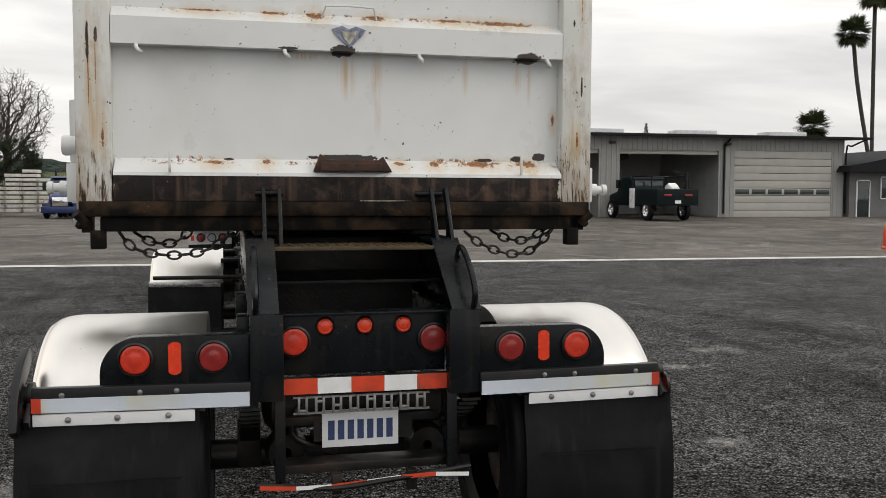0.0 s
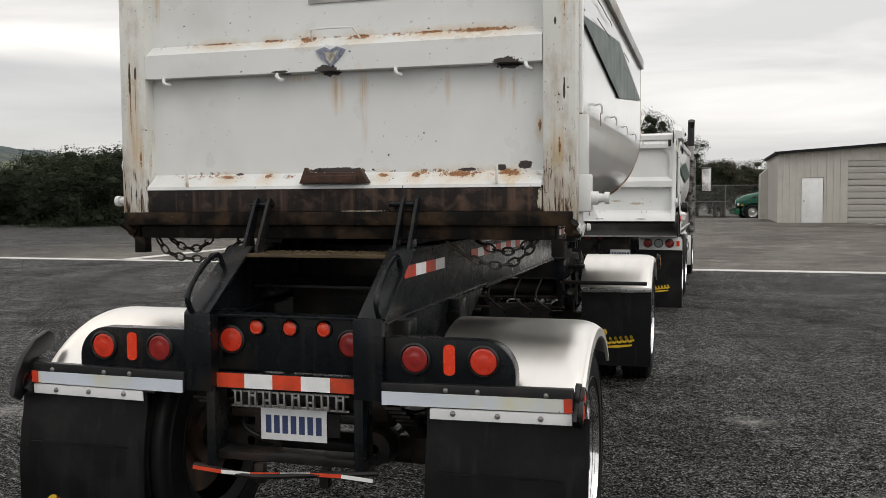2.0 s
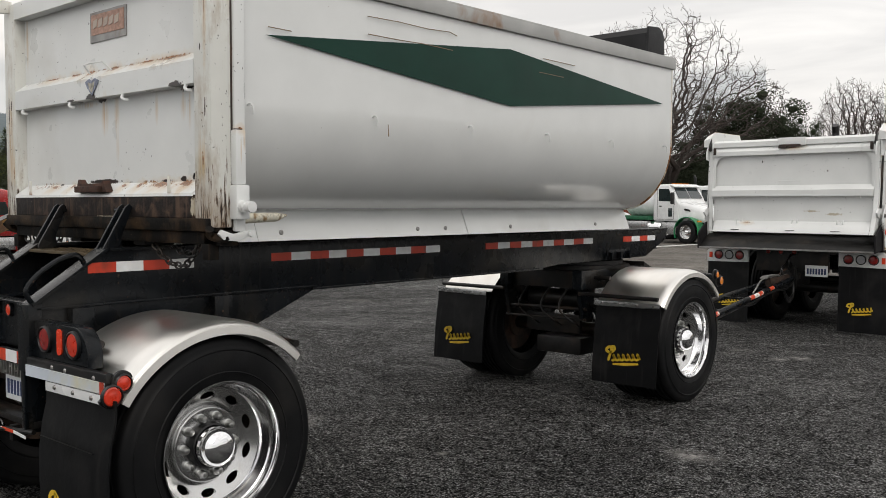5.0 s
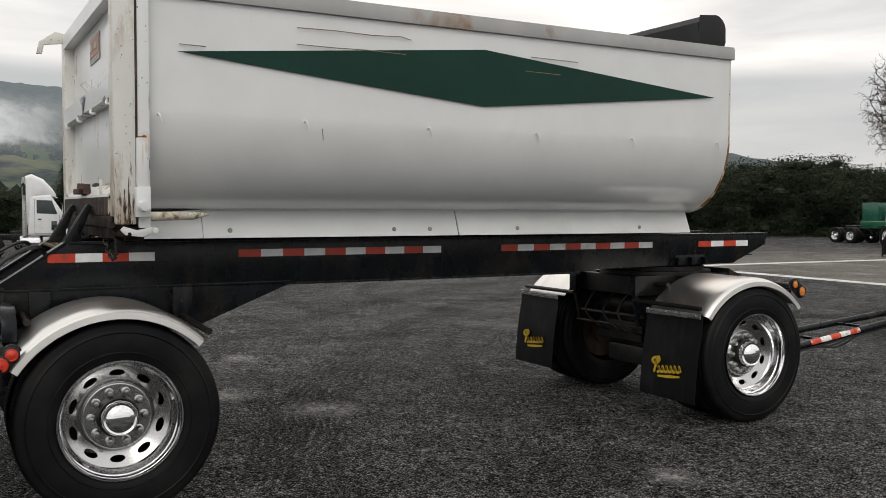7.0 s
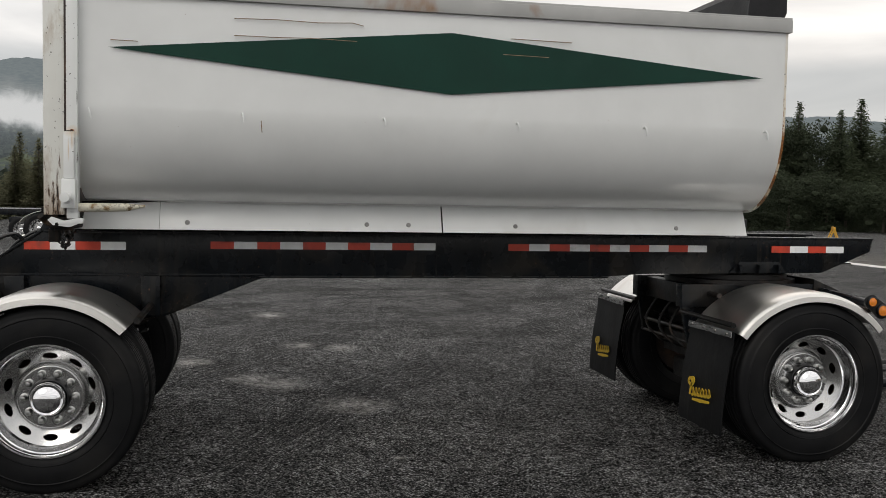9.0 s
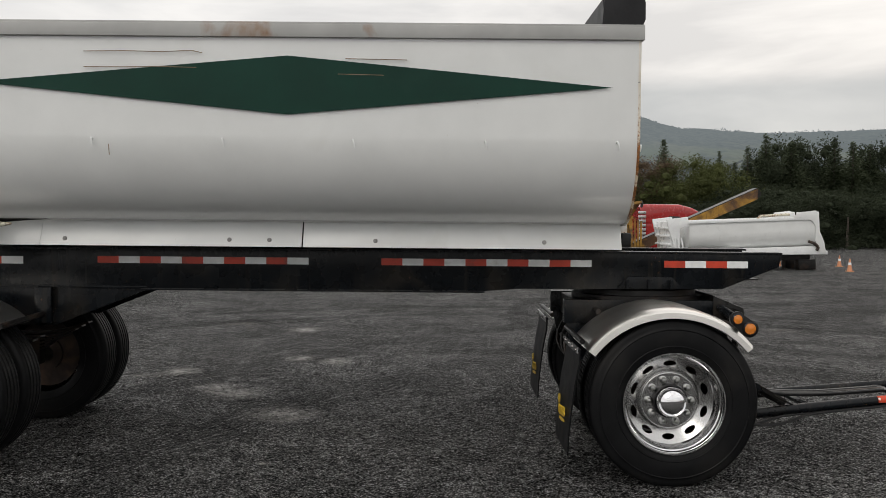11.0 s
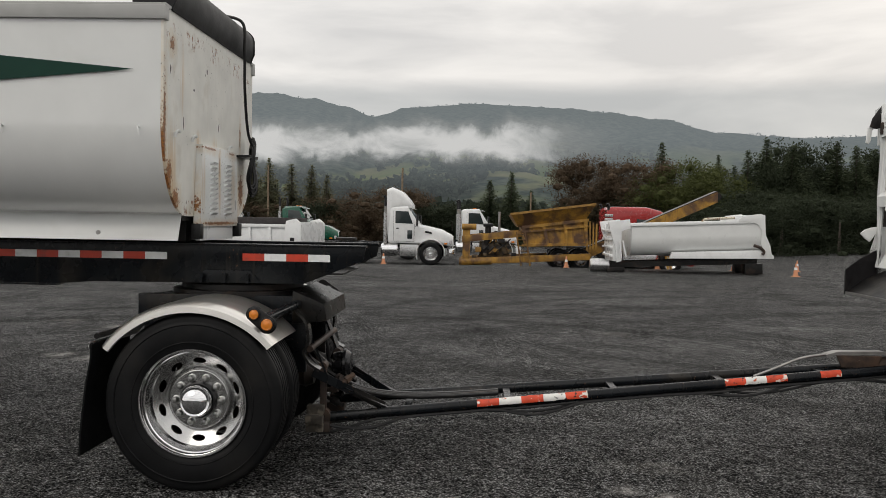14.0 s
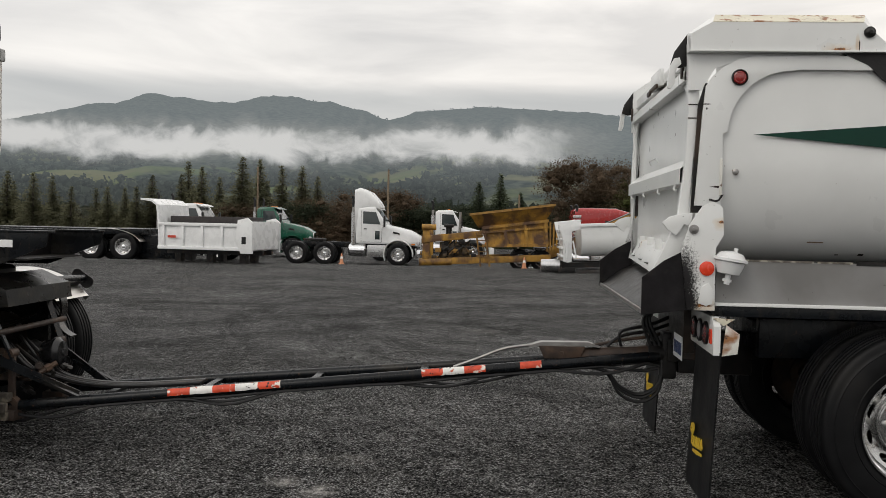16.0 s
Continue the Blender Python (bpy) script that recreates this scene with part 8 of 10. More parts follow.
def shop_shelf(x, y, blue=False):
    sh = thing("shop_shelf", (x, y, SZ - 0.04), "open metal shop shelf stacked with dark boxes", "shelf", "shop shelves")
    for k in range(4):
        bm = B()
        box(bm, -0.6, 0.6, -0.25, 0.25, 0.2 + k * 0.55, 0.23 + k * 0.55)
        part("shelf_board", bm, DULL_METAL, sh)
        for j in range(3):
            bm = B()
            w, h = random.uniform(0.12, 0.17), random.uniform(0.2, 0.38)
            box(bm, -0.4 + j * 0.4 - w, -0.4 + j * 0.4 + w, -0.18, 0.15, 0.23 + k * 0.55, 0.23 + k * 0.55 + h, 0.01)
            part("box", bm, BLUE_BIN if blue else random.choice([BROWN_STEEL, BLACK_PLASTIC, DULL_METAL]), sh)
    for sx in (-1, 1):
        for sy in (-1, 1):
            bm = B()
            box(bm, sx * 0.6 - 0.02, sx * 0.6 + 0.02, sy * 0.24 - 0.02, sy * 0.24 + 0.02, 0, 2.1)
            part("upright", bm, DULL_METAL, sh)
    return sh


shop_shelf(17.2, SY + 7.2)
shop_shelf(19.0, SY + 7.0, True)
shop_shelf(25.4, SY + 6.8)
hoist = thing("radiant_heater", (15.0, SY + 4.5, 4.3), "dark heater unit hanging under the roof", "heater")
bm = B()
box(bm, -0.35, 0.35, -0.3, 0.3, -0.55, 0.1, 0.03)
part("casing", bm, BLACK_PLASTIC, hoist)
bm = B()
for sx in (-0.25, 0.25):
    bar(bm, (sx, 0, 0.1), (sx, 0, 0.9), 0.015)
part("hanger", bm, DULL_METAL, hoist)
copy_thing(hoist, pose(17.2, SY + 4.0, 4.2))
copy_thing(hoist, pose(22.2, SY + 4.5, 4.3))

annex = thing("annex_shed", (9, SY + 4, SZ), "beige metal annex with a white door and a closed roller door", "shed")


def ap_(name, bm, material, label="", parent=None):
    return part(name, bm, material, parent or annex, label, True)


for x0, x1, z0 in ((5.1, 6.05, SZ - 0.3), (7.05, 8.1, SZ - 0.3), (12.35, 12.74, SZ - 0.3), (6.05, 7.05, 2.56), (8.1, 12.35, 3.34)):
    bm = B()
    ribbed_wall(bm, x0, x1, SY, z0, 3.7, 0.3, lambda x: 3.70 + (x - 5.1) * 0.064)
    ap_("wall_panel", bm, SIDING_BEIGE, "beige ribbed metal wall")
bm = B()
box(bm, 5.0, 5.1, SY, SY + 9, SZ - 0.3, 3.70)
box(bm, 5.1, 12.6, SY + 8.9, SY + 9, SZ - 0.3, 3.70)
ap_("wall_panel", bm, SIDING_BEIGE)
bm = B()
plate(bm, [(4.85, 3.68), (12.8, 4.20), (12.8, 4.32), (4.85, 3.80)], "y", SY - 0.35, SY + 9.2)
ap_("roof", bm, ROOF_DARK, "dark sloping roof edge")
bm = B()
box(bm, 6.07, 7.03, SY + 0.02, SY + 0.07, SZ - 0.02, 2.54, 0.01)
d = ap_("door", bm, WHITE_CLEAN, "plain white steel door")
bm = B()
lathe(bm, [(-0.06, 0.005), (-0.05, 0.035), (-0.02, 0.035), (0, 0.02)], 14, "y", (6.18, SY + 0.02, 1.45))
part("door_knob", bm, DULL_METAL, d)
rollup_door(annex, 8.1, 12.35, SY + 0.03, SZ - 0.05, 3.34, 10)
for o in [c for c in annex.children if c.name.startswith("door_panel")]:
    o.matrix_parent_inverse = annex.matrix_basis.inverted()
upper = thing("upper_gable", (11.5, SY + 9, 3.9), "pale metal gable rising behind the annex", "gable")
bm = B()
plate(bm, [(10.6, 3.9), (14.0, 3.9), (14.0, 5.40), (12.1, 5.40), (11.0, 4.25)], "y", SY + 7.0, SY + 9.5)
part("wall", bm, SIDING, upper, "", True)
bm = B()
beam(bm, (10.9, SY + 6.98, 4.2), (12.1, SY + 6.98, 5.42), 0.06, 0.10, up=(0, 1, 0))
beam(bm, (12.05, SY + 6.98, 5.42), (14.0, SY + 6.98, 5.42), 0.06, 0.10, up=(0, 1, 0))
part("trim", bm, WHITE_CLEAN, upper, "", True)
lean = thing("lean_to", (3.4, SY + 6, SZ), "low beige lean-to shed", "shed")
bm = B()
plate(bm, [(4.6, SZ - 0.4), (5.05, SZ - 0.4), (5.05, 3.3), (4.6, 2.9)], "y", SY + 7, SY + 9)
part("wall", bm, SIDING_BEIGE, lean, "", True)

office = thing("office_block", (39, SY + 2, SZ), "dark-roofed office with wide dark windows", "office")
bm = B()
box(bm, 34.3, 44, SY - 0.3, SY + 8, SZ - 0.5, 3.0)
part("wall", bm, mat("dark_office_siding", (0.13, 0.13, 0.128), 0.6, vary=0.1, scale=2), office, "", True)
bm = B()
plate(bm, [(33.6, 3.0), (33.8, 3.35), (40, 4.5), (46, 4.5), (46, 3.0)], "y", SY - 1.2, SY + 9)
part("roof", bm, ROOF_DARK, office, "dark shingled roof", True)
for x0, x1, z0, z1 in ((34.8, 35.6, SZ - 0.1, 2.5), (36.4, 38.6, 1.5, 2.7), (39.0, 41.5, 1.5, 2.7)):
    bm = B()
    box(bm, x0, x1, SY - 0.34, SY - 0.3, z0, z1, 0.01)
    w = part("window", bm, GLASS, office, "", True)
    bm = B()
    for a, b_, c, e in ((x0 - 0.06, x0, z0, z1), (x1, x1 + 0.06, z0, z1), (x0, x1, z1, z1 + 0.06), (x0, x1, z0 - 0.06, z0)):
        box(bm, a, b_, SY - 0.37, SY - 0.3, c, e)
    part("frame", bm, WHITE_CLEAN, w)

# ---- forklift, seen from behind ----
fk = thing("forklift", (10.45, 42.0, height(10.4, 42)), "yellow heavy forklift with a tall black mast and cab guard", "forklift", turn=-6)
bm = B()
loft(bm, [rounded(-1.55, 0.50, 0.42, 1.50, 0.12), rounded(-1.45, 0.60, 0.38, 1.62, 0.14), rounded(-0.6, 0.62, 0.40, 1.62, 0.12), rounded(0.2, 0.62, 0.45, 1.25, 0.1), rounded(1.1, 0.62, 0.45, 1.1, 0.1)])
part("body", bm, YELLOW_LIFT, fk)
bm = B()
box(bm, -0.26, 0.26, -1.62, -1.52, 0.55, 1.38, 0.03)
gl = part("counterweight_grille", bm, BLACK_PLASTIC, fk, "dark counterweight grille")
for k in range(5):
    bm = B()
    box(bm, -0.2 + k * 0.095, -0.16 + k * 0.095, -1.64, -1.62, 0.6, 1.3)
    part("grille_bar", bm, GRIMY_STEEL, gl)
for s in (-1, 1):
    for y, r in ((-0.85, 0.50), (1.1, 0.54)):
        bm = B()
        lathe(bm, [(-0.19, 0.2), (-0.21, r - 0.07), (-0.15, r), (0.15, r), (0.21, r - 0.07), (0.19, 0.2), (0.12, 0.02)], 28, "x", (s * 0.86, y, r))
        wh = part("wheel", bm, RUBBER, fk, "black rubber forklift wheel")
        bm = B()
        lathe(bm, [(s * 0.13, 0.22), (s * 0.17, 0.2), (s * 0.12, 0.12), (s * 0.16, 0.02)], 20, "x", (s * 0.86, y, r))
        part("rim", bm, YELLOW_LIFT, wh)
    bm = B()
    plate(bm, [(-1.45, 1.06), (0.3, 1.06), (0.5, 0.95), (0.5, 1.05), (0.3, 1.22), (-1.4, 1.28)], "x", s * 0.60, s * 1.08, 0.02)
    part("fender", bm, YELLOW_LIFT, fk)
    bm = B()
    beam(bm, (s * 0.52, 1.75, 0.3), (s * 0.52, 1.65, 3.80), 0.16, 0.24, up=(0, 1, 0))
    part("mast_rail", bm, BLACK_STEEL, fk)
    bm = B()
    beam(bm, (s * 0.28, 1.70, 0.5), (s * 0.28, 1.60, 3.72), 0.08, 0.12, up=(0, 1, 0))
    part("inner_mast_rail", bm, BLACK_STEEL, fk)
    for y0, y1, z0 in ((-0.55, -0.45, 1.6), (0.75, 0.55, 1.2)):
        bm = B()
        bar(bm, (s * 0.60, y0, z0), (s * 0.55, y1, 2.66), 0.045)
        part("cab_pillar", bm, BLACK_STEEL, fk)
    bm = B()
    box(bm, s * 0.3 - 0.07, s * 0.3 + 0.07, 1.9, 3.1, 0.2, 0.26)
    part("fork", bm, BLACK_STEEL, fk)
    bm = B()
    box(bm, s * 0.92, s * 1.1, 0.75, 0.85, 1.9, 2.12, 0.02)
    bar(bm, (s * 0.6, 0.7, 2.05), (s * 0.95, 0.8, 2.0), 0.015)
    part("mirror", bm, BLACK_PLASTIC, fk)
bm = B()
loft(bm, [rounded(-0.72, 0.60, 2.62, 2.70, 0.03), rounded(-0.1, 0.66, 2.70, 2.86, 0.05), rounded(0.7, 0.6, 2.62, 2.72, 0.03)])
part("cab_roof", bm, mat("faded_dark_roof", (0.05, 0.05, 0.05), 0.6), fk)
for z, hh in ((0.9, 0.06), (2.2, 0.06), (2.95, 0.09), (3.74, 0.10)):
    bm = B()
    box(bm, -0.6, 0.6, 1.52, 1.74, z - hh, z + hh, 0.01)
    part("mast_crossbar", bm, BLACK_STEEL, fk)
bm = B()
box(bm, -0.1, 0.98, 1.3, 1.7, 3.66, 3.86, 0.02)
box(bm, 0.55, 0.98, 1.3, 1.6, 3.25, 3.33, 0.02)
part("mast_head", bm, BLACK_STEEL, fk)
bm = B()
box(bm, -0.28, 0.28, -0.45, 0.0, 1.4, 1.78, 0.06)
box(bm, -0.28, 0.28, -0.5, -0.35, 1.7, 2.15, 0.05)
part("seat", bm, BLACK_PLASTIC, fk)
bm = B()
lathe(bm, [(-0.012, 0.18), (0.012, 0.18), (0.012, 0.15), (-0.012, 0.15)], 20, "y", (0, 0.5, 1.75), closed=True)
part("steering_wheel", bm, BLACK_PLASTIC, fk)

# ---- dark green service truck at the bay ----
sv = thing("service_truck", (20.5, 44.0, height(20.5, 44)), "dark green service truck with a crane, loaded with tools", "truck", turn=1)
DK = mat("very_dark_green_paint", (0.004, 0.009, 0.010), 0.5, vary=0.2, spec=0.15)
bm = B()
box(bm, -1.1, 1.1, -2.4, 0.6, 0.75, 1.55, 0.04)
part("service_body", bm, DK, sv)
bm = B()
loft(bm, [rounded(0.7, 0.95, 0.7, 2.1, 0.15), rounded(1.0, 1.0, 0.7, 2.25, 0.15), rounded(1.9, 1.0, 0.7, 2.2, 0.15), rounded(2.5, 0.95, 0.7, 1.45, 0.1), rounded(3.7, 0.85, 0.7, 1.3, 0.15)])
cabp = part("cab", bm, DK, sv)
bm = B()
box(bm, -0.8, 0.8, 0.66, 0.70, 1.5, 2.0, 0.02)
part("rear_window", bm, GLASS, cabp)
for s in (-1, 1):
    for y in (-1.2, 2.9):
        wheel(sv, s * 1.10, y, 0.5, s, dual=False, world=False, scale=0.92, brake=False, far=True)
    bm = B()
    box(bm, s * 0.35, s * 0.75, -2.46, -2.4, 1.2, 1.3, 0.01)
    part("tail_lamp", bm, RED_LENS_DARK, sv)
    bm = B()
    box(bm, s * 1.05, s * 1.25, 1.9, 2.0, 1.6, 2.05, 0.02)
    part("mirror", bm, BLACK_PLASTIC, sv)
bm = B()
box(bm, -1.16, -1.1, 0.0, 0.55, 0.6, 1.6, 0.02)
part("side_locker", bm, WHITE_CLEAN, sv, "pale side locker door")
bm = B()
for x0, x1 in ((-1.0, -1.0), (1.0, 1.0), (-1.0, 1.0)):
    bar(bm, (x0, 0.5, 2.2), (x1 + (0.001 if x0 == x1 else 0), -1.6 if x0 == x1 else 0.5, 2.2), 0.03)
for x in (-1, 1):
    for y in (0.5, -1.6):
        bar(bm, (x, y, 1.5), (x, y, 2.2), 0.03)
part("rack", bm, BLACK_STEEL, sv)
bm = B()
bar(bm, (0.7, -1.9, 1.5), (0.7, -1.9, 2.4), 0.09)
beam(bm, (0.75, -1.9, 2.35), (0.1, -1.5, 2.45), 0.14, 0.16)
part("crane", bm, BLACK_STEEL, sv)
bm = B()
loft(bm, [rounded(-2.2, 0.2, 1.5, 1.62, 0.05), rounded(-1.8, 0.26, 1.5, 1.85, 0.12), rounded(-1.4, 0.18, 1.5, 1.7, 0.06)])
part("cargo_bag", bm, WHITE_CLEAN, sv, "white bagged load")
bm = B()
box(bm, -0.15, 0.15, -2.44, -2.40, 0.85, 1.0)
part("number_plate", bm, PLATE_WHITE, sv)

# ---- red drum at the lane's edge ----
td = thing("traffic_drum", (19.52, 25.5, height(19.5, 25.5)), "round orange-red plastic traffic drum", "drum")
bm = B()
lathe(bm, [(0.0, 0.30), (0.06, 0.30), (0.10, 0.25), (0.30, 0.26), (0.55, 0.25), (0.78, 0.21), (0.84, 0.12), (0.85, 0.01)], 28, "z")
part("body", bm, mat("orange_red_plastic", (0.60, 0.07, 0.03), 0.4, vary=0.1), td, smooth=50)

# ---- trucks and stacks past the lane ----
gf = conventional_truck((-19.3, 43.0, height(-20, 43)), -102, WHITE_CLEAN, "white truck with bright green fenders, flat deck and water tank", wb=5.1, fender=GREEN_BRIGHT, name="flatbed_truck", fifth_wheel=False, stack=0)
bm = B()
box(bm, -1.2, 1.2, -2.4, 2.9, 1.06, 1.24, 0.02)
part("side_locker_box", box(B(), 1.0, 1.22, 1.3, 2.9, 0.62, 1.0, 0.02), STAINLESS, gf, "steel side locker")
part("flat_deck", bm, mat("deck_green_paint", (0.01, 0.10, 0.045), 0.4, vary=0.15), gf)
bm = B()
lathe(bm, [(0.85, 0.05), (0.88, 0.54), (0.98, 0.62), (2.85, 0.62), (2.93, 0.55), (2.96, 0.05)], 32, "y", (0, 0, 1.86))
part("water_tank", bm, WHITE_CLEAN, gf, "white cylindrical water tank", smooth=50)
conventional_truck((-18.2, 46.6, height(-18, 47)), -104, WHITE_CLEAN, "small white truck parked beside the containers", wb=4.4, name="utility_truck", fifth_wheel=False)
dk = conventional_truck((-26.1, 47.6, height(-25, 47)), -96, WHITE_CLEAN, "white truck with a green box behind its cab", wb=5.4, name="box_truck", stack=0)
dk.matrix_basis = dk.matrix_basis @ Matrix.Scale(0.78, 4)
bm = B()
box(bm, -1.15, 1.15, 1.6, 2.9, 1.05, 2.75, 0.03)
part("green_box", bm, GREEN_CAB, dk)
BLUE_CAB = mat("dark_blue_cab_paint", (0.012, 0.03, 0.11), 0.3, vary=0.12, coat=0.3)
conventional_truck((-10.7, 67.5, height(-12, 66)), 176, BLUE_CAB, "dark blue truck parked beside the board stacks", wb=4.2, name="blue_truck")
conventional_truck((9.3, 68.6, 0.06), 100, GREEN_CAB, "teal green truck beside the fence", wb=4.8, name="teal_truck")
for k, (x, y, L, m) in enumerate(((-21.5, 56, 12.2, RED_CONTAINER),)):
    c = thing("shipping_container", (x, y, height(x, y)), "rust-red corrugated shipping container", "container", "containers", turn=2)
    bm = B()
    box(bm, -L / 2, L / 2, 0, 2.44, 0.05, 2.55, 0.02)
    xx = -L / 2 + 0.2
    while xx < L / 2 - 0.1:
        box(bm, xx - 0.06, xx + 0.06, -0.035, 0.0, 0.2, 2.4)
        xx += 0.28
    part("body", bm, m, c)
    bm = B()
    for z in (0.08, 2.5):
        box(bm, -L / 2, L / 2, -0.06, 0.04, z - 0.07, z + 0.07)
    part("frame", bm, m, c)
lowshed = thing("low_shed", (-20.3, 62, 0.2), "low grey shed with a pale roof edge", "shed")
bm = B()
box(bm, -2.2, 2.2, 0, 5, 0, 3.0)
part("wall", bm, SIDING_BEIGE, lowshed)
bm = B()
plate(bm, [(-0.5, 3.0), (5.5, 3.4), (5.5, 3.55), (-0.5, 3.12)], "x", -2.4, 2.4)
part("roof", bm, CONCRETE, lowshed)
random.seed(4)
for i in range(5):
    x, y = -17.2 + i * 1.05, 69 + (i % 2) * 0.3
    st = thing("sheet_stack", (x, y, 0.3), "leaning stack of pale boards on pallets", "stack", "board stacks")
    for k in range(random.randint(7, 12) if i > 1 else 6):
        bm = B()
        dx, dy = random.uniform(-0.06, 0.06), random.uniform(-0.06, 0.06)
        box(bm, -0.5 + dx, 0.5 + dx, -0.6 + dy, 0.6 + dy, k * 0.3 + 0.02, k * 0.3 + 0.22, 0.01)
        part("board", bm, PALE_STACK, st)
    bm = B()
    for sx in (-0.45, 0.45):
        bar(bm, (sx, -0.66, 0), (sx, -0.66, 2.2), 0.02)
    part("rack_post", bm, DULL_METAL, st)

# ---- chain-link fence past the truck ----
fence = thing("chain_link_fence", (1.5, 73, 0.05), "grey chain-link fence with round posts", "fence")
for k in range(6):
    bm = B()
    bar(bm, (-9.4 + k * 2.75, 0, -0.1), (-9.4 + k * 2.75, 0, 2.55), 0.042)
    part("post", bm, FENCE_METAL, fence)
for z in (1.25, 2.45):
    bm = B()
    bar(bm, (-9.4, 0, z), (4.35, 0, z), 0.028, 6)
    part("rail", bm, FENCE_METAL, fence)
bm = B()
for k in range(-13, 76):
    for lean in (-1, 1):
        x = -9.4 + k * 0.18
        xa, xb = (x, x + 2.4) if lean > 0 else (x + 2.4, x)
        za, zb = 0.05, 2.45
        if min(xa, xb) > -9.5 and max(xa, xb) < 4.4:
            bar(bm, (xa, 0, za), (xb, 0, zb), 0.006, 3)
part("mesh", bm, FENCE_METAL, fence, "sagging wire mesh")

# ---- the row of machines across the yard ----
def rz(x, y=10):
    return height(x, y)


conventional_truck((-37.0, 5.4, rz(-36)), 0, WHITE_CLEAN, "white day-cab tractor with a tall roof fairing", wb=4.1, fairing=True, stack=1)
conventional_truck((-42.5, 8.6, rz(-42)), 4, WHITE_CLEAN, "white tractor parked behind the yellow plant", wb=4.2, stack=2)
conventional_truck((-44.0, -1.2, rz(-44)), 0, GREEN_CAB, "deep green tractor parked behind the white dump body", wb=4.2, stack=2)
conventional_truck((-37.5, -3.6, rz(-37)), 0, WHITE_CLEAN, "white tractor with a low roof behind the dump body", wb=4.4, stack=2, sleeper=True)
conventional_truck((-37.0, 16.3, rz(-37) - 0.2), 2, RED_CAB, "red sleeper tractor behind the white tub trailer", wb=4.3, sleeper=True, stack=2)
# white dump box on the ground with its cab shield
wd = thing("steel_dump_body", (-26.7, 3.76, rz(-26.7)), "white ribbed steel dump body with a raised cab shield, on blocks", "dump body", turn=-10)
wd.matrix_basis = wd.matrix_basis @ Matrix.Diagonal((0.93, 0.80, 0.84, 1))
bm = B()
for s in (-1, 1):
    box(bm, s * 1.15, s * 1.22, -2.1, 2.3, 0.62, 1.62, 0.01)
box(bm, -1.15, 1.15, -2.1, 2.3, 0.55, 0.66)
part("box", bm, WHITE_CLEAN, wd)
for s in (-1, 1):
    for k in range(5):
        bm = B()
        y = -1.9 + k * 0.95
        box(bm, s * 1.22, s * 1.30, y - 0.07, y + 0.07, 0.62, 1.60, 0.015)
        part("rib", bm, WHITE_CLEAN, wd)
    bm = B()
    box(bm, s * 1.14, s * 1.30, -2.15, 2.3, 1.56, 1.70, 0.02)
    part("top_rail", bm, WHITE_CLEAN, wd)
    bm = B()
    box(bm, s * 1.14, s * 1.32, -2.15, 2.3, 0.56, 0.70, 0.02)
    part("bottom_rail", bm, WHITE_CLEAN, wd)
    bm = B()
    plate(bm, [(1.9, 0.45), (2.45, 0.45), (2.45, 1.75), (2.2, 1.95), (1.75, 1.85), (1.65, 1.0)], "x", s * 1.24, s * 1.34, 0.01)
    part("rear_corner", bm, WHITE_CLEAN, wd)
    bm = B()
    box(bm, s * 1.30, s * 1.315, -1.65, -1.25, 1.05, 1.15)
    part("red_mark", bm, RED_TAPE, wd, "small plain red mark")
    bm = B()
    box(bm, s * 1.34, s * 1.35, 1.95, 2.15, 0.85, 1.15)
    part("dark_vent", bm, BLACK_PLASTIC, wd)
bm = B()
box(bm, -1.2, 1.2, 2.3, 2.42, 0.6, 1.8, 0.02)
part("tailgate", bm, WHITE_CLEAN, wd)
bm = B()
strip(bm, [(-2.1, 0.6), (-2.15, 1.7), (-2.25, 2.45), (-2.55, 2.66), (-3.1, 2.72)], 0.08, -1.2, 1.2)
part("cab_shield", bm, WHITE_CLEAN, wd, "curved cab shield")
bm = B()
for s in (-1, 1):
    box(bm, s * 0.35, s * 0.5, -2.2, 2.5, 0.35, 0.56)
    for y in (-1.6, 0.0, 1.6):
        box(bm, s * 0.3, s * 0.6, y - 0.15, y + 0.15, 0.0, 0.36)
part("sub_frame", bm, GRIMY_STEEL, wd)
# dark box fills the open top and stands above the near rail
bm = B()
box(bm, -1.1, 0.6, -2.0, 1.7, 1.58, 1.98, 0.04)
part("load_cover", bm, mat("dark_body_fill", (0.035, 0.03, 0.03), 0.8, vary=0.3), wd, "dark box filling the open top")
bl = thing("black_steel_bin", (-29.6, 0.6, rz(-29)), "low black open steel bin", "bin")
bm = B()
plate(bm, [(-0.9, 0.1), (1.2, 0.05), (1.2, 0.95), (-0.9, 1.0)], "x", -0.8, 0.8, 0.02)
part("bin", bm, BLACK_STEEL, bl)
# black low trailer at the far end
lt = thing("black_flat_trailer", (-29.4, -2.7, rz(-29)), "black flat trailer with chrome wheels", "trailer")
bm = B()
box(bm, -1.15, 1.15, -6, 3.0, 1.0, 1.22, 0.02)
part("deck", bm, BLACK_STEEL, lt)
for s in (-1, 1):
    for y in (1.0, 2.3):
        wheel(lt, s * 1.19, y, 0.53, s, world=False, scale=0.97, brake=False, far=True)
    bm = B()
    strip(bm, arc(1.65, 0.55, 1.35, 165, 15, 16, 0.66), 0.02, s * 0.6, s * 1.2)
    part("fender", bm, BRUSHED, lt)

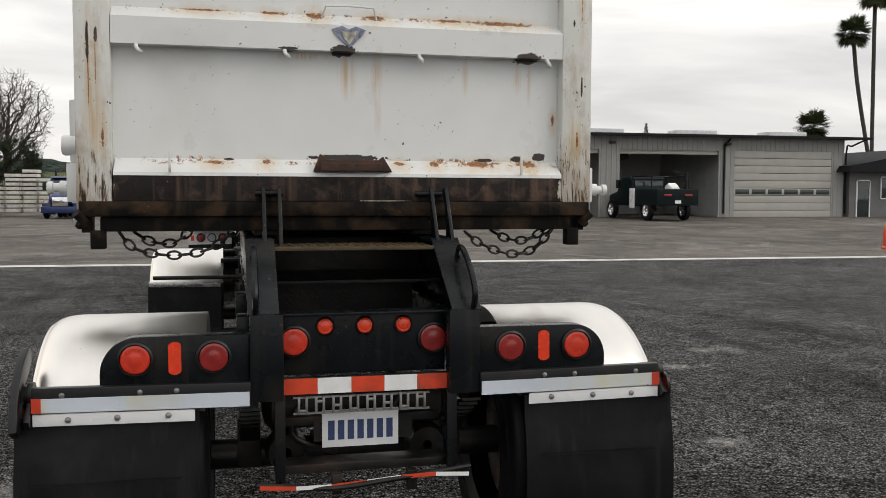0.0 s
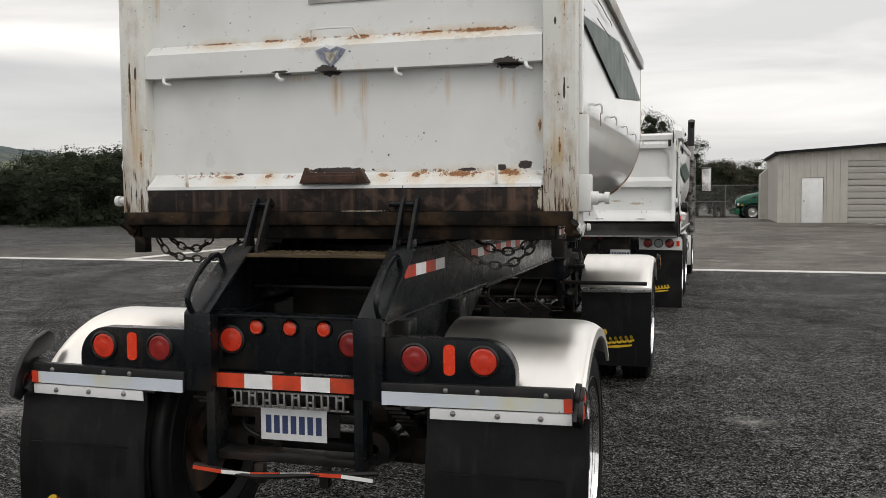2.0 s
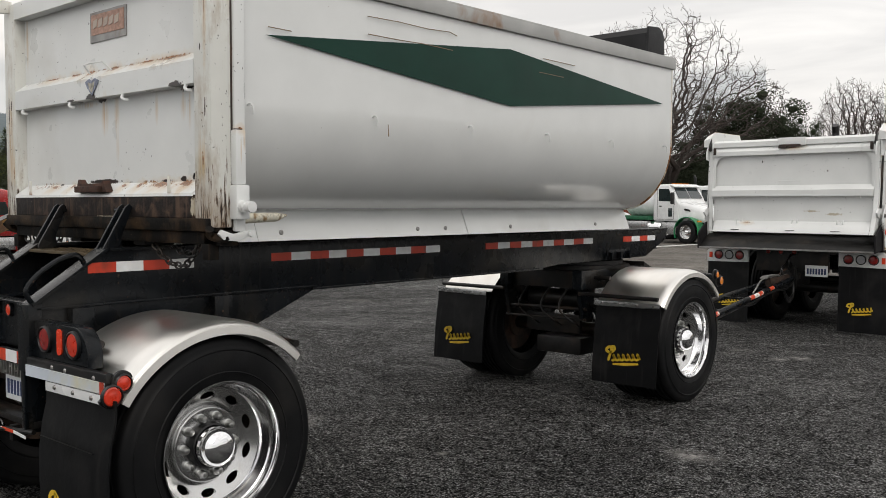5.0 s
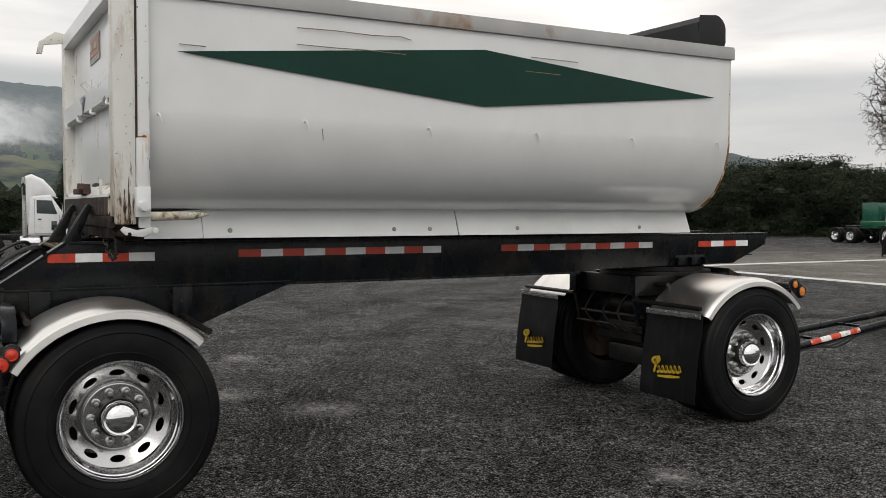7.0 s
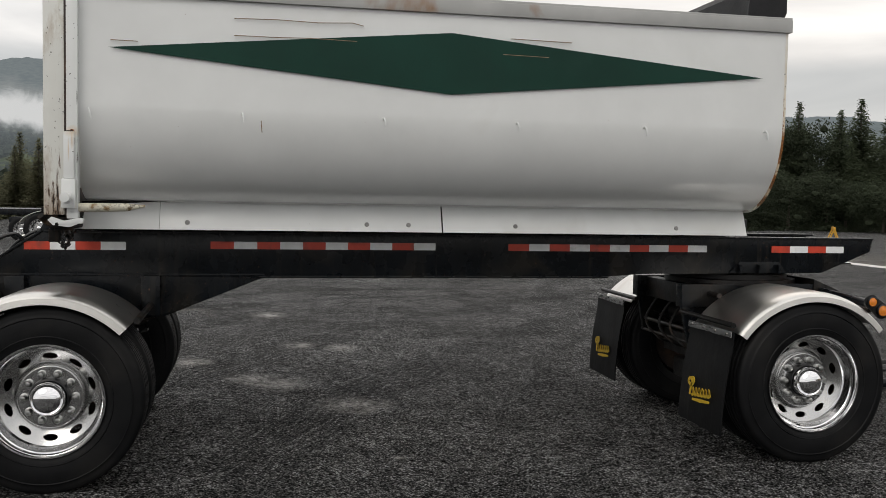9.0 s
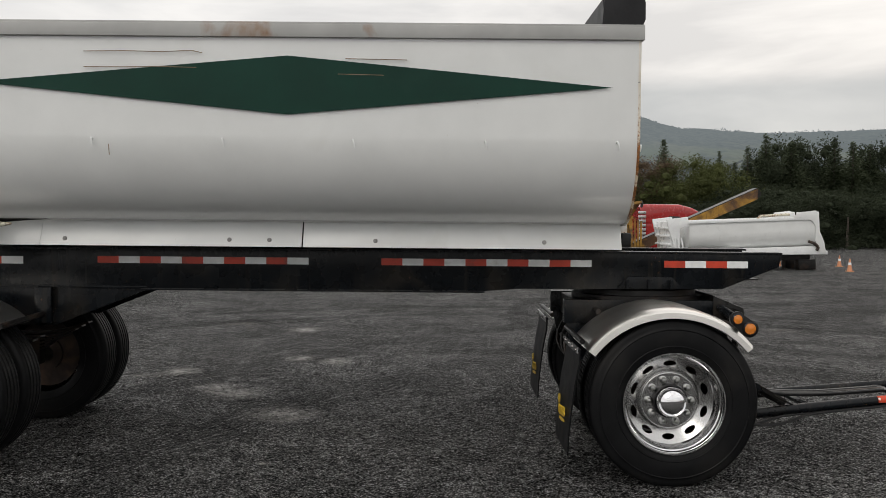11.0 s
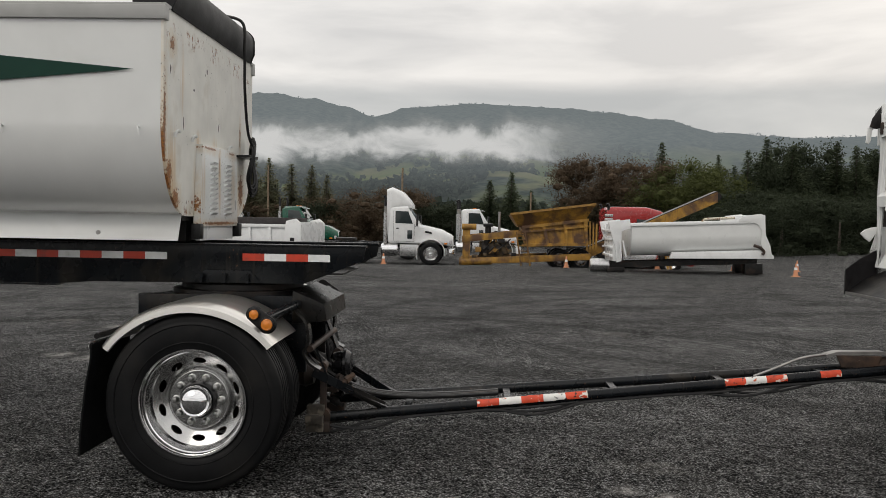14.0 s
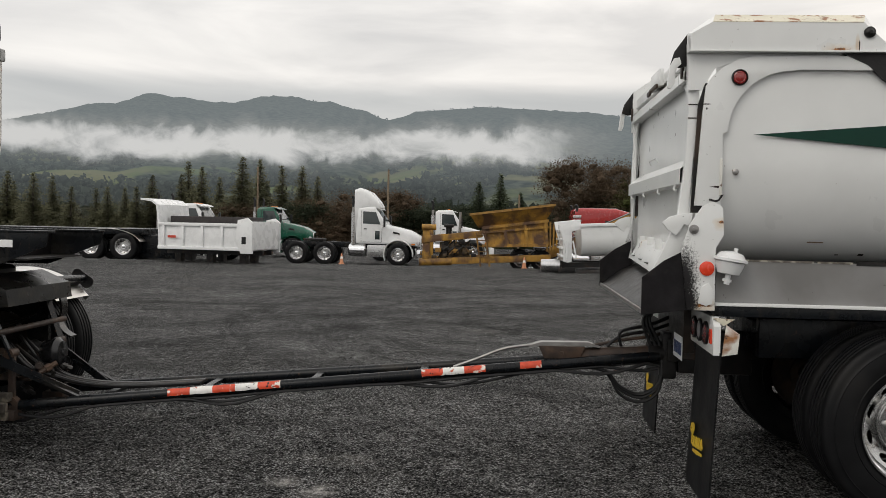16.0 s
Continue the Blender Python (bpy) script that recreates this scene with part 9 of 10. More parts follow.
# ---- yellow screening plant ----
YP = mat("dirty_yellow_paint", (0.36, 0.19, 0.028), 0.6, vary=0.3, scale=3, second=(0.10, 0.05, 0.024), second_scale=1.8, second_range=(0.44, 0.62), streaks=0.6, bump=0.003)
sc = thing("screening_plant", (-31.0, 13.8, rz(-31)), "rust-streaked yellow mobile screening plant with a tilted hopper", "crusher")


def yp(name, bm, lab="", m=None, parent=None):
    return part(name, bm, m or YP, parent or sc, lab, True)


def quad_ring(x0, x1, ya, za, yb, zb):
    return [(x1, ya, za), (x1, yb, zb), (x0, yb, zb), (x0, ya, za)]


XN, XF = -30.0, -32.3
for x in (XN, XF):
    bm = B()
    beam(bm, (x - 0.1, 11.0, 0.02), (x - 0.1, 16.2, 0.30), 0.16, 0.26, bevel=0.01)
    yp("frame_beam", bm)
    bm = B()
    beam(bm, (x - 0.05, 11.05, 0.92), (x - 0.05, 13.45, 1.18), 0.18, 0.26, bevel=0.01)
    yp("engine_beam", bm)
    bm = B()
    box(bm, x - 0.2, x, 11.08, 11.36, -0.1, 1.42, 0.01)
    yp("front_post", bm)
bm = B()
loft(bm, [quad_ring(XF, XN, 13.65, 0.70, 16.12, 0.78), quad_ring(XF, XN, 13.42, 1.42, 16.02, 1.76)])
sbx = yp("screen_box", bm, "yellow screen box")
bm = B()
loft(bm, [quad_ring(XF, XN, 13.30, 1.44, 15.95, 1.74), quad_ring(XF - 0.45, XN + 0.45, 12.98, 1.92, 16.30, 2.36)])
hop = yp("hopper", bm, "flared yellow hopper with a rusted lip")
bm = B()
beam(bm, (XN + 0.46, 12.95, 1.95), (XN + 0.46, 16.32, 2.40), 0.05, 0.09)
yp("hopper_lip", bm, "", mat("rusted_yellow_lip", (0.28, 0.15, 0.035), 0.7, vary=0.3, scale=6, second=(0.1, 0.04, 0.02), second_scale=4), hop)
for u in (0.03, 0.34, 0.66, 0.97):
    bm = B()
    y0, y1 = 13.65 + 2.47 * u, 13.42 + 2.60 * u
    beam(bm, (XN + 0.05, y0, 0.72 + 0.08 * u), (XN + 0.05, y1, 1.40 + 0.34 * u), 0.12, 0.10, up=(1, 0, 0))
    yp("rib", bm, "", None, sbx)
for za, zb, w in ((1.43, 1.77, 0.12), (1.24, 1.52, 0.07), (0.72, 0.80, 0.12)):
    bm = B()
    beam(bm, (XN + 0.06, 13.45, za), (XN + 0.06, 16.08, zb), 0.12, w)
    yp("side_rail", bm, "", None, sbx)
for k in range(4):
    bm = B()
    beam(bm, (XN + 0.02, 16.05 + 0.12 * k, 0.55 + 0.03 * k), (XN + 0.02, 16.02 + 0.13 * k, 1.78 - 0.05 * k), 0.07, 0.07, up=(1, 0, 0))
    yp("end_brace", bm)
bm = B()
bar(bm, (XN + 0.02, 11.05, 1.42), (XN + 0.02, 11.62, 1.42), 0.12, 16)
yp("air_cleaner", bm, "yellow drum on the front post")
bm = B()
bar(bm, (XN - 0.1, 10.95, 0.02), (XN - 0.1, 12.25, 0.06), 0.15, 16)
yp("hydraulic_tank", bm)
OIL = mat("oily_engine", (0.085, 0.055, 0.022), 0.6, vary=0.5, scale=8, second=(0.02, 0.014, 0.01), second_scale=5, second_range=(0.45, 0.6))
bm = B()
box(bm, XN - 1.1, XN - 0.25, 11.75, 12.95, 0.12, 0.85, 0.05)
eng = yp("engine", bm, "grimy engine block", OIL)
for k in range(4):
    bm = B()
    box(bm, XN - 0.25, XN - 0.12, 11.85 + k * 0.27, 12.05 + k * 0.27, 0.35, 0.78, 0.02)
    yp("cylinder_head", bm, "", OIL, eng)
bm = B()
bar(bm, (XN - 0.6, 12.1, 0.85), (XN - 0.6, 12.1, 1.42), 0.12)
box(bm, XN - 0.8, XN - 0.4, 11.9, 12.3, 1.42, 1.56, 0.04)
yp("intake", bm, "black engine intake", BLACK_PLASTIC, eng)
bm = B()
bar(bm, (XN - 0.6, 12.55, 0.85), (XN - 0.6, 12.55, 2.05), 0.055)
yp("exhaust", bm, "grey upright exhaust", DULL_METAL, eng)
for k in range(3):
    bm = B()
    tube(bm, curve([(XN - 0.2, 11.7 + 0.3 * k, 0.2), (XN - 0.05, 11.9 + 0.3 * k, 0.5), (XN - 0.1, 12.2 + 0.3 * k, 0.75), (XN - 0.2, 12.4 + 0.3 * k, 0.95)], 5), 0.025, 6)
    yp("hose", bm, "", BLACK_PLASTIC, eng)
random.seed(33)
for k in range(26):
    y, z = random.uniform(11.5, 13.3), random.uniform(0.15, 1.15)
    bm = B()
    if k % 3:
        box(bm, XN - 0.35, XN - 0.10 + random.uniform(0, 0.12), y - random.uniform(0.04, 0.14), y + random.uniform(0.04, 0.14), z - random.uniform(0.03, 0.1), z + random.uniform(0.03, 0.1), 0.012)
        yp("engine_bracket", bm, "", random.choice((YP, OIL, OIL, GRIMY_STEEL)), eng)
    else:
        bar(bm, (XN - 0.12, y, z), (XN - 0.08, y + random.uniform(-0.4, 0.4), z + random.uniform(-0.3, 0.3)), random.uniform(0.02, 0.04), 8)
        yp("engine_pipe", bm, "", random.choice((YP, OIL, BLACK_PLASTIC)), eng)
for dy in (0.0, 0.36):
    bm = B()
    beam(bm, (XN + 0.25, 13.42 + dy, -0.1), (XN + 0.12, 13.22 + dy, 1.25), 0.05, 0.05)
    yp("ladder_rail", bm)
for k in range(6):
    bm = B()
    bar(bm, (XN + 0.24 - 0.02 * k, 13.40 - 0.03 * k, 0.05 + k * 0.22), (XN + 0.24 - 0.02 * k, 13.76 - 0.03 * k, 0.05 + k * 0.22), 0.018)
    yp("ladder_rung", bm)
for x, s in ((XN + 0.05, 1), (XF - 0.05, -1)):
    for y in (15.0, 15.85):
        wheel(sc, x - 0.35 * s, y, 0.16, s, scale=0.78, brake=False, far=True)
cv = thing("conveyor", (-31.0, 18.6, rz(-31)), "long yellow lattice conveyor rising behind the tub body", "conveyor")
C0, C1 = Vector((0, 15.85, 0.12)), Vector((0, 21.35, 2.62))
for x in (-30.7, -31.4):
    for dz in (0.0, 0.34):
        bm = B()
        beam(bm, C0 + Vector((x, 0, dz)), C1 + Vector((x, 0, dz)), 0.08, 0.09)
        part("chord", bm, YP, cv, "", True)
    for k in range(14):
        u0, u1 = k / 14, (k + 1) / 14
        bm = B()
        beam(bm, C0.lerp(C1, u0) + Vector((x, 0, 0.34 if k % 2 else 0)), C0.lerp(C1, u1) + Vector((x, 0, 0 if k % 2 else 0.34)), 0.05, 0.05)
        part("lattice_bar", bm, YP, cv, "", True)
bm = B()
beam(bm, C0 + Vector((-31.05, 0, 0.40)), C1 + Vector((-31.05, 0, 0.40)), 0.7, 0.04)
part("belt", bm, BLACK_PLASTIC, cv, "black rubber belt", True)
for x in (-30.69, -31.41):
    bm = B()
    plate(bm, [(15.85, 0.17), (21.35, 2.67), (21.35, 2.90), (15.85, 0.42)], "x", x - 0.01, x + 0.01)
    part("side_plate", bm, YP, cv, "", True)
bm = B()
bar(bm, (-30.7, 21.35, 2.8), (-31.4, 21.35, 2.8), 0.16, 16)
part("head_pulley", bm, GRIMY_STEEL, cv, "", True)
for x in (-30.75, -31.35):
    bm = B()
    bar(bm, (x, 19.2, 1.65), (x, 19.6, -0.4), 0.05)
    part("leg", bm, YP, cv, "", True)
rd = [o for o in bpy.data.objects if o.parent is None and o.name.startswith("truck_tractor") and abs(o.matrix_basis.translation.y - 16.3) < 0.2][0]
bm = B()
loft(bm, [rounded(1.32, 1.06, 1.2, 2.95, 0.16), rounded(1.55, 1.07, 2.0, 3.08, 0.2), rounded(3.2, 1.05, 2.2, 3.08, 0.25), rounded(3.85, 1.0, 2.4, 2.92, 0.2), rounded(4.25, 0.9, 2.5, 2.70, 0.08)])
part("roof_cap", bm, RED_CAB, rd, "tall rounded red roof cap", smooth=60)
bm = B()
for k in range(9):
    box(bm, 1.06, 1.10, 1.22, 1.60, 1.0 + 0.2 * k, 1.14 + 0.2 * k, 0.01)
part("side_louvre", bm, STAINLESS, rd, "bright stepped side louvre")

# ---- white tub body with its gate, set down beside the plant ----
tb = thing("tub_body", (-25.42, 19.0, 0.0), "white steel tub body with gate and skirt, on blocks", "dump body")
tb.matrix_basis = pose(-25.42, 19.0, 0.0, 2.5, 0, 0)


def up_(name, bm, m=WHITE_CLEAN, lab="", smooth=35):
    return part(name, bm, m, tb, lab, False, smooth)


bm = B()
half = tub_line(1.12, 1.72, 1.30, 0.66, 0.62)
strip(bm, [(-x, z) for x, z in half] + half[::-1], 0.015, -2.1, 2.25, "y")
up_("shell", bm, WHITE, "curved white shell", 50)
for y in (-2.1, 2.24):
    bm = B()
    plate(bm, half[::-1] + [(-x, z) for x, z in half], "y", y - 0.01, y + 0.01)
    up_("end_wall", bm, WHITE)
for s in (-1, 1):
    bm = B()
    box(bm, s * 1.08, s * 1.17, -2.15, 2.3, 1.66, 1.76, 0.015)
    up_("top_rim", bm)
    bm = B()
    plate(bm, [(-2.86, 1.84), (-2.14, 1.90), (-2.10, 1.6), (-2.42, 1.5), (-2.45, 0.5), (-2.62, 0.46), (-2.66, 1.0), (-2.80, 1.5)], "x", s * 1.02, s * 1.14, 0.02)
    gt = up_("gate_post", bm, WHITE_CLEAN, "white end post of the gate")
    for k in range(3):
        bm = B()
        beam(bm, (s * 1.17, -2.62 + 0.16 * k, 0.62), (s * 1.17, -2.60 + 0.1 * k, 1.2), 0.03, 0.05)
        part("gate_stay", bm, WHITE_CLEAN, gt)
    bm = B()
    plate(bm, [(-0.85, 0.55), (2.62, 0.45), (2.62, 0.55), (2.35, 0.75), (-0.75, 0.76)], "x", s * 0.95, s * 1.16, 0.01)
    up_("skirt", bm)
    bm = B()
    plate(bm, [(1.45, 1.80), (1.75, 1.93), (2.22, 1.97), (2.34, 1.90), (2.36, 1.25), (2.50, 0.90), (2.56, 0.48), (2.32, 0.50), (2.20, 0.95), (2.22, 1.42), (2.12, 1.60), (1.92, 1.70), (1.5, 1.72)], "x", s * 1.14, s * 1.18, 0.008)
    fa = up_("end_frame", bm, WHITE, "white arched end frame")
    bm = B()
    tube(bm, curve([(s * 1.19, 1.95, 0.92), (s * 1.20, 2.15, 0.84), (s * 1.20, 2.28, 0.70), (s * 1.19, 2.22, 0.60)], 4), 0.05, 7)
    part("hinge_knuckle", bm, BROWN_STEEL, fa)
    bm = B()
    box(bm, s * 1.0, s * 1.16, 1.62, 2.36, 1.70, 1.93, 0.03)
    up_("end_box", bm)
    bm = B()
    beam(bm, (s * 0.6, -2.75, 0.36), (s * 0.6, 2.2, 0.36), 0.14, 0.18)
    up_("runner", bm, GRIMY_STEEL)
    for y in (-2.6, 2.05):
        bm = B()
        box(bm, s * 0.4, s * 0.8, y - 0.3, y + 0.3, 0.12 if y < 0 else -0.08, 0.28, 0.02)
        up_("foot_block", bm, GRIMY_STEEL)
bm = B()
box(bm, -1.0, 1.0, -2.72, -2.6, 0.5, 1.75, 0.02)
gate_ = up_("tailgate", bm)
for k in range(4):
    bm = B()
    box(bm, -1.0, 1.0, -2.80, -2.72, 0.65 + k * 0.28, 0.72 + k * 0.28, 0.01)
    part("gate_rib", bm, WHITE_CLEAN, gate_)
bm = B()
bar(bm, (1.12, 0.35, 1.84), (1.12, 1.35, 1.86), 0.045)
bar(bm, (1.12, 0.35, 1.84), (1.12, 0.25, 1.74), 0.04)
up_("top_bar", bm, CREAM_RUST, "rusty bar along the rim")
# steel drum beside it
dr = thing("steel_drum", (-24.8, 15.85, 0.1), "small white steel drum lying on its side", "drum")
bm = B()
lathe(bm, [(-0.32, 0.02), (-0.32, 0.21), (-0.1, 0.22), (0.1, 0.22), (0.32, 0.21), (0.32, 0.02)], 20, "y", (0, 0, 0.13))
part("drum", bm, STAINLESS, dr)


def cone(x, y):
    c = thing("traffic_cone", (x, y, height(x, y)), "faded orange traffic cone", "cone", "traffic cones")
    bm = B()
    lathe(bm, [(0.03, 0.14), (0.70, 0.03), (0.70, 0.005)], 16, "z")
    part("cone", bm, CONE_ORANGE, c)
    bm = B()
    box(bm, -0.18, 0.18, -0.18, 0.18, 0, 0.035, 0.008)
    part("base", bm, CONE_ORANGE, c)
    bm = B()
    lathe(bm, [(0.36, 0.092), (0.50, 0.069)], 16, "z")
    part("band", bm, WHITE_TAPE, c)
    c.scale = (0.62, 0.62, 0.62)


for x, y in ((-28.6, 15.1), (-28.2, 18.5), (-28.0, 21.3), (-23.9, 22.2), (-28.4, 23.8), (-29.0, 8.0), (-37.0, 31.0)):
    cone(x, y)
for k, (x, y) in enumerate(((-33.5, 33.6), (-33.8, 38.4), (-46, 46.5), (-39, 45.5))):
    br_ = thing("yellow_barrier", (x, y, height(x, y)), "yellow steel saw-horse barrier", "barrier", "barriers", turn=-30)
    bm = B()
    beam(bm, (-0.75, 0, 0.75), (0.75, 0, 0.75), 0.08, 0.16)
    part("rail", bm, YELLOW_LIFT, br_)
    for s in (-1, 1):
        bm = B()
        beam(bm, (s * 0.6, -0.3, 0), (s * 0.6, 0, 0.75), 0.06, 0.06)
        beam(bm, (s * 0.6, 0.3, 0), (s * 0.6, 0, 0.75), 0.06, 0.06)
        part("leg", bm, YELLOW_LIFT, br_)
# wooden poles beyond the row
for x, y, h in ((-62, 6.0, 8.5), (-75, 28, 8), (-70, -6, 9), (-68, 16, 7)):
    bm = B()
    bar(bm, (x, y, -5), (x, y, h - 3), 0.10, 10, 0.07)
    solo("utility_pole", bm, WOOD, "weathered grey wooden utility pole", "pole", "utility poles")

# ---- trees ----
def leaf_cloud(verts, faces, centre, rad, n, size, rng, flat=1.0, inner=0.25):
    """Many small leaf clumps inside a ragged ball."""
    for _ in range(n):
        while True:
            p = Vector((rng.uniform(-1, 1), rng.uniform(-1, 1), rng.uniform(-1, 1)))
            if inner < p.length < 1:
                break
        p = p * (0.75 + 0.35 * rng.random())
        c = Vector(centre) + Vector((p.x * rad, p.y * rad, p.z * rad * flat))
        a = Vector((rng.gauss(0, 1), rng.gauss(0, 1), rng.gauss(0, 1))).normalized()
        b_ = a.orthogonal().normalized()
        c_ = a.cross(b_)
        s = size * rng.uniform(0.6, 1.4)
        i = len(verts)
        verts += [c + b_ * s, c + c_ * s * 0.8, c - b_ * s * 0.9, c - c_ * s * 0.7]
        faces.append((i, i + 1, i + 2, i + 3))


def mesh_from(name, verts, faces, material):
    me = bpy.data.meshes.new(name)
    me.from_pydata([tuple(v) for v in verts], [], faces)
    me.materials.append(material)
    return me


def trunk_mesh(name, h, r):
    bm = B()
    tube(bm, curve([(0, 0, -1.0), (0.02 * h, 0, h * 0.35), (-0.01 * h, 0.01 * h, h * 0.7), (0, 0, h)], 3), r, 8)
    for v in bm.verts:
        k = 1 - 0.85 * max(0, v.co.z) / h
        v.co.x, v.co.y = v.co.x * k, v.co.y * k
    return mesh_of(name, bm, BARK)


def conifer_mesh(seed, leaf, h=10.0, width=0.2, sag=0.35, boughs=1500):
    """A conifer's crown: boughs of fine drooping sprays, uneven in reach, with gaps and a pointed tip."""
    rng = random.Random(seed)
    verts, faces = [], []
    for _ in range(boughs):
        u = 0.05 + 0.95 * rng.random() ** 1.15
        z = h * u
        a = rng.uniform(0, 2 * math.pi)
        lump = 0.78 + 0.55 * noise.noise((math.cos(a) * 1.3 + seed, math.sin(a) * 1.3, z * 1.1))
        L = (h * width * (1 - u) ** 1.0 + 0.03) * lump * rng.uniform(0.72, 1.1)
        n = max(2, int(L / 0.12))
        for k in range(n):
            t = (k + 0.7) / n
            w = (0.085 + 0.085 * (1 - t)) * rng.uniform(0.7, 1.4) * (0.4 + 0.65 * (1 - u))
            d = Vector((math.cos(a), math.sin(a), 0.25 - sag * 2 * t))
            roll_ = rng.uniform(0, math.pi)
            sd = Vector((-math.sin(a) * math.cos(roll_), math.cos(a) * math.cos(roll_), math.sin(roll_)))
            c = Vector((math.cos(a) * L * t + rng.gauss(0, 0.06), math.sin(a) * L * t + rng.gauss(0, 0.06), z + 0.12 * L * t - sag * L * t * t + rng.gauss(0, 0.07)))
            i = len(verts)
            verts += [c - d * w * 0.8, c + sd * w * 0.55, c + d * w * 1.2, c - sd * w * 0.55]
            faces.append((i, i + 1, i + 2, i + 3))
    return mesh_from("crown", verts, faces, leaf)


def lump_core(verts, faces, centre, rad, seed):
    """A rough inner mass of foliage, hidden by the leaves around it."""
    bm = bmesh.new()
    bmesh.ops.create_icosphere(bm, subdivisions=1, radius=1.0)
    i = len(verts)
    for v in bm.verts:
        k = rad * (0.86 + 0.34 * noise.noise(v.co * 2.3 + Vector((seed, 0, 0))))
        verts.append(Vector(centre) + Vector((v.co.x * k, v.co.y * k, v.co.z * k * 0.8)))
    for f in bm.faces:
        faces.append(tuple(i + v.index for v in f.verts))
    bm.free()


def broad_mesh(seed, leaf, h=9.0, w=4.0, leaves=9000, lumps=44, size=0.075):
    """A broad tree's crown: uneven lumps of small leaves."""
    rng = random.Random(seed)
    verts, faces = [], []
    for k in range(lumps):
        a, rr = rng.uniform(0, 2 * math.pi), w * 0.66 * math.sqrt(rng.random())
        zc = h * rng.uniform(0.30, 0.90) - rr * 0.24
        rad = w * rng.uniform(0.17, 0.31)
        at = (rr * math.cos(a), rr * math.sin(a), zc)
        lump_core(verts, faces, at, rad * 0.36, seed * 3.1 + k)
        leaf_cloud(verts, faces, at, rad, leaves // lumps, size, rng, 0.8, 0.35)
    return mesh_from("crown", verts, faces, leaf)


def bare_mesh(seed, lobes, fork=2.2, stems=4, step=0.34, points=1500, reach=2.6, kill=0.62, twig=0.0085):
    """A leafless tree: branches grow towards points scattered through a domed crown, then thicken towards the trunk."""
    rng = np.random.RandomState(seed)
    goals = []
    while len(goals) < points:
        cx, cy, cz, rx, rz = lobes[rng.randint(len(lobes))]
        p = rng.uniform(-1, 1, 3)
        d = float(np.linalg.norm(p))
        if d < 1 and rng.rand() < 0.6 + 0.4 * d:
            goals.append((cx + p[0] * rx, cy + p[1] * rx, cz + p[2] * rz))
    goals = np.array(goals)
    nodes, parent = [np.array((0.0, 0.0, -0.5))], [-1]
    while nodes[-1][2] < fork:
        nodes.append(nodes[-1] + np.array((rng.normal(0, 0.03), rng.normal(0, 0.03), step)))
        parent.append(len(nodes) - 2)
    base = len(nodes) - 1
    cz = np.mean([q[2] for q in lobes])
    for k in range(stems):
        t = 2 * math.pi * (k + rng.uniform(-0.25, 0.25)) / stems
        d = np.array((math.cos(t) * 0.8, math.sin(t) * 0.8, 1.0))
        at = base
        for _ in range(int((cz - fork) * 0.55 / step)):
            nodes.append(nodes[at] + d / np.linalg.norm(d) * step)
            parent.append(at)
            at = len(nodes) - 1
            d = d / np.linalg.norm(d) + rng.normal(0, 0.24, 3)
            d[2] = max(d[2], 0.35)
    near, least, done = np.zeros(len(goals), int), np.full(len(goals), 1e9), 0
    for _ in range(90):
        fresh = np.array(nodes[done:])
        dist = np.linalg.norm(goals[:, None, :] - fresh[None, :, :], axis=2)
        j = dist.argmin(axis=1)
        d = dist[np.arange(len(goals)), j]
        near = np.where(d < least, j + done, near)
        least = np.minimum(d, least)
        done = len(nodes)
        keep = least > kill
        goals, near, least = goals[keep], near[keep], least[keep]
        if not len(goals):
            break
        pull = {}
        for g, i, dd in zip(goals, near, least):
            if dd < reach * 2:
                pull.setdefault(int(i), []).append((g - nodes[i]) / dd)
        if not pull:
            break
        for i, vs in pull.items():
            d = np.sum(vs, axis=0)
            d = d / (np.linalg.norm(d) + 1e-6) + rng.normal(0, 0.36, 3)
            nodes.append(nodes[i] + d / (np.linalg.norm(d) + 1e-6) * step)
            parent.append(i)
    # fine end twigs, drooping a little
    count = len(nodes)
    kids = [0] * count
    for p in parent[1:]:
        kids[p] += 1
    for i in range(base + 4, count):
        if kids[i] <= 1 and nodes[i][2] > fork + 0.8:
            for _ in range(3 if kids[i] == 0 else 1):
                at, d = i, nodes[i] - nodes[parent[i]]
                for _k in range(3):
                    d = d / np.linalg.norm(d) + rng.normal(0, 0.55, 3)
                    d = d / np.linalg.norm(d)
                    nodes.append(nodes[at] + d * rng.uniform(0.12, 0.28))
                    parent.append(at)
                    at = len(nodes) - 1
    area = [0.0] * len(nodes)
    for i in range(len(nodes) - 1, 0, -1):
        area[i] = area[i] or twig ** 2
        area[parent[i]] += area[i]
    rad = [x ** 0.5 for x in area]
    verts, faces = [], []
    for i in range(1, len(nodes)):
        p, q = Vector(nodes[parent[i]]), Vector(nodes[i])
        d = (q - p).normalized()
        u = d.orthogonal().normalized()
        w = d.cross(u)
        k = 6 if rad[i] > 0.05 else 3
        r0 = min(rad[parent[i]], rad[i] * 1.25)
        n = len(verts)
        for c, r in ((p, r0), (q, rad[i])):
            for j in range(k):
                t = 2 * math.pi * j / k
                verts.append(c + (u * math.cos(t) + w * math.sin(t)) * r)
        for j in range(k):
            faces.append((n + j, n + (j + 1) % k, n + k + (j + 1) % k, n + k + j))
    return mesh_from("branchwork", verts, faces, TWIG)


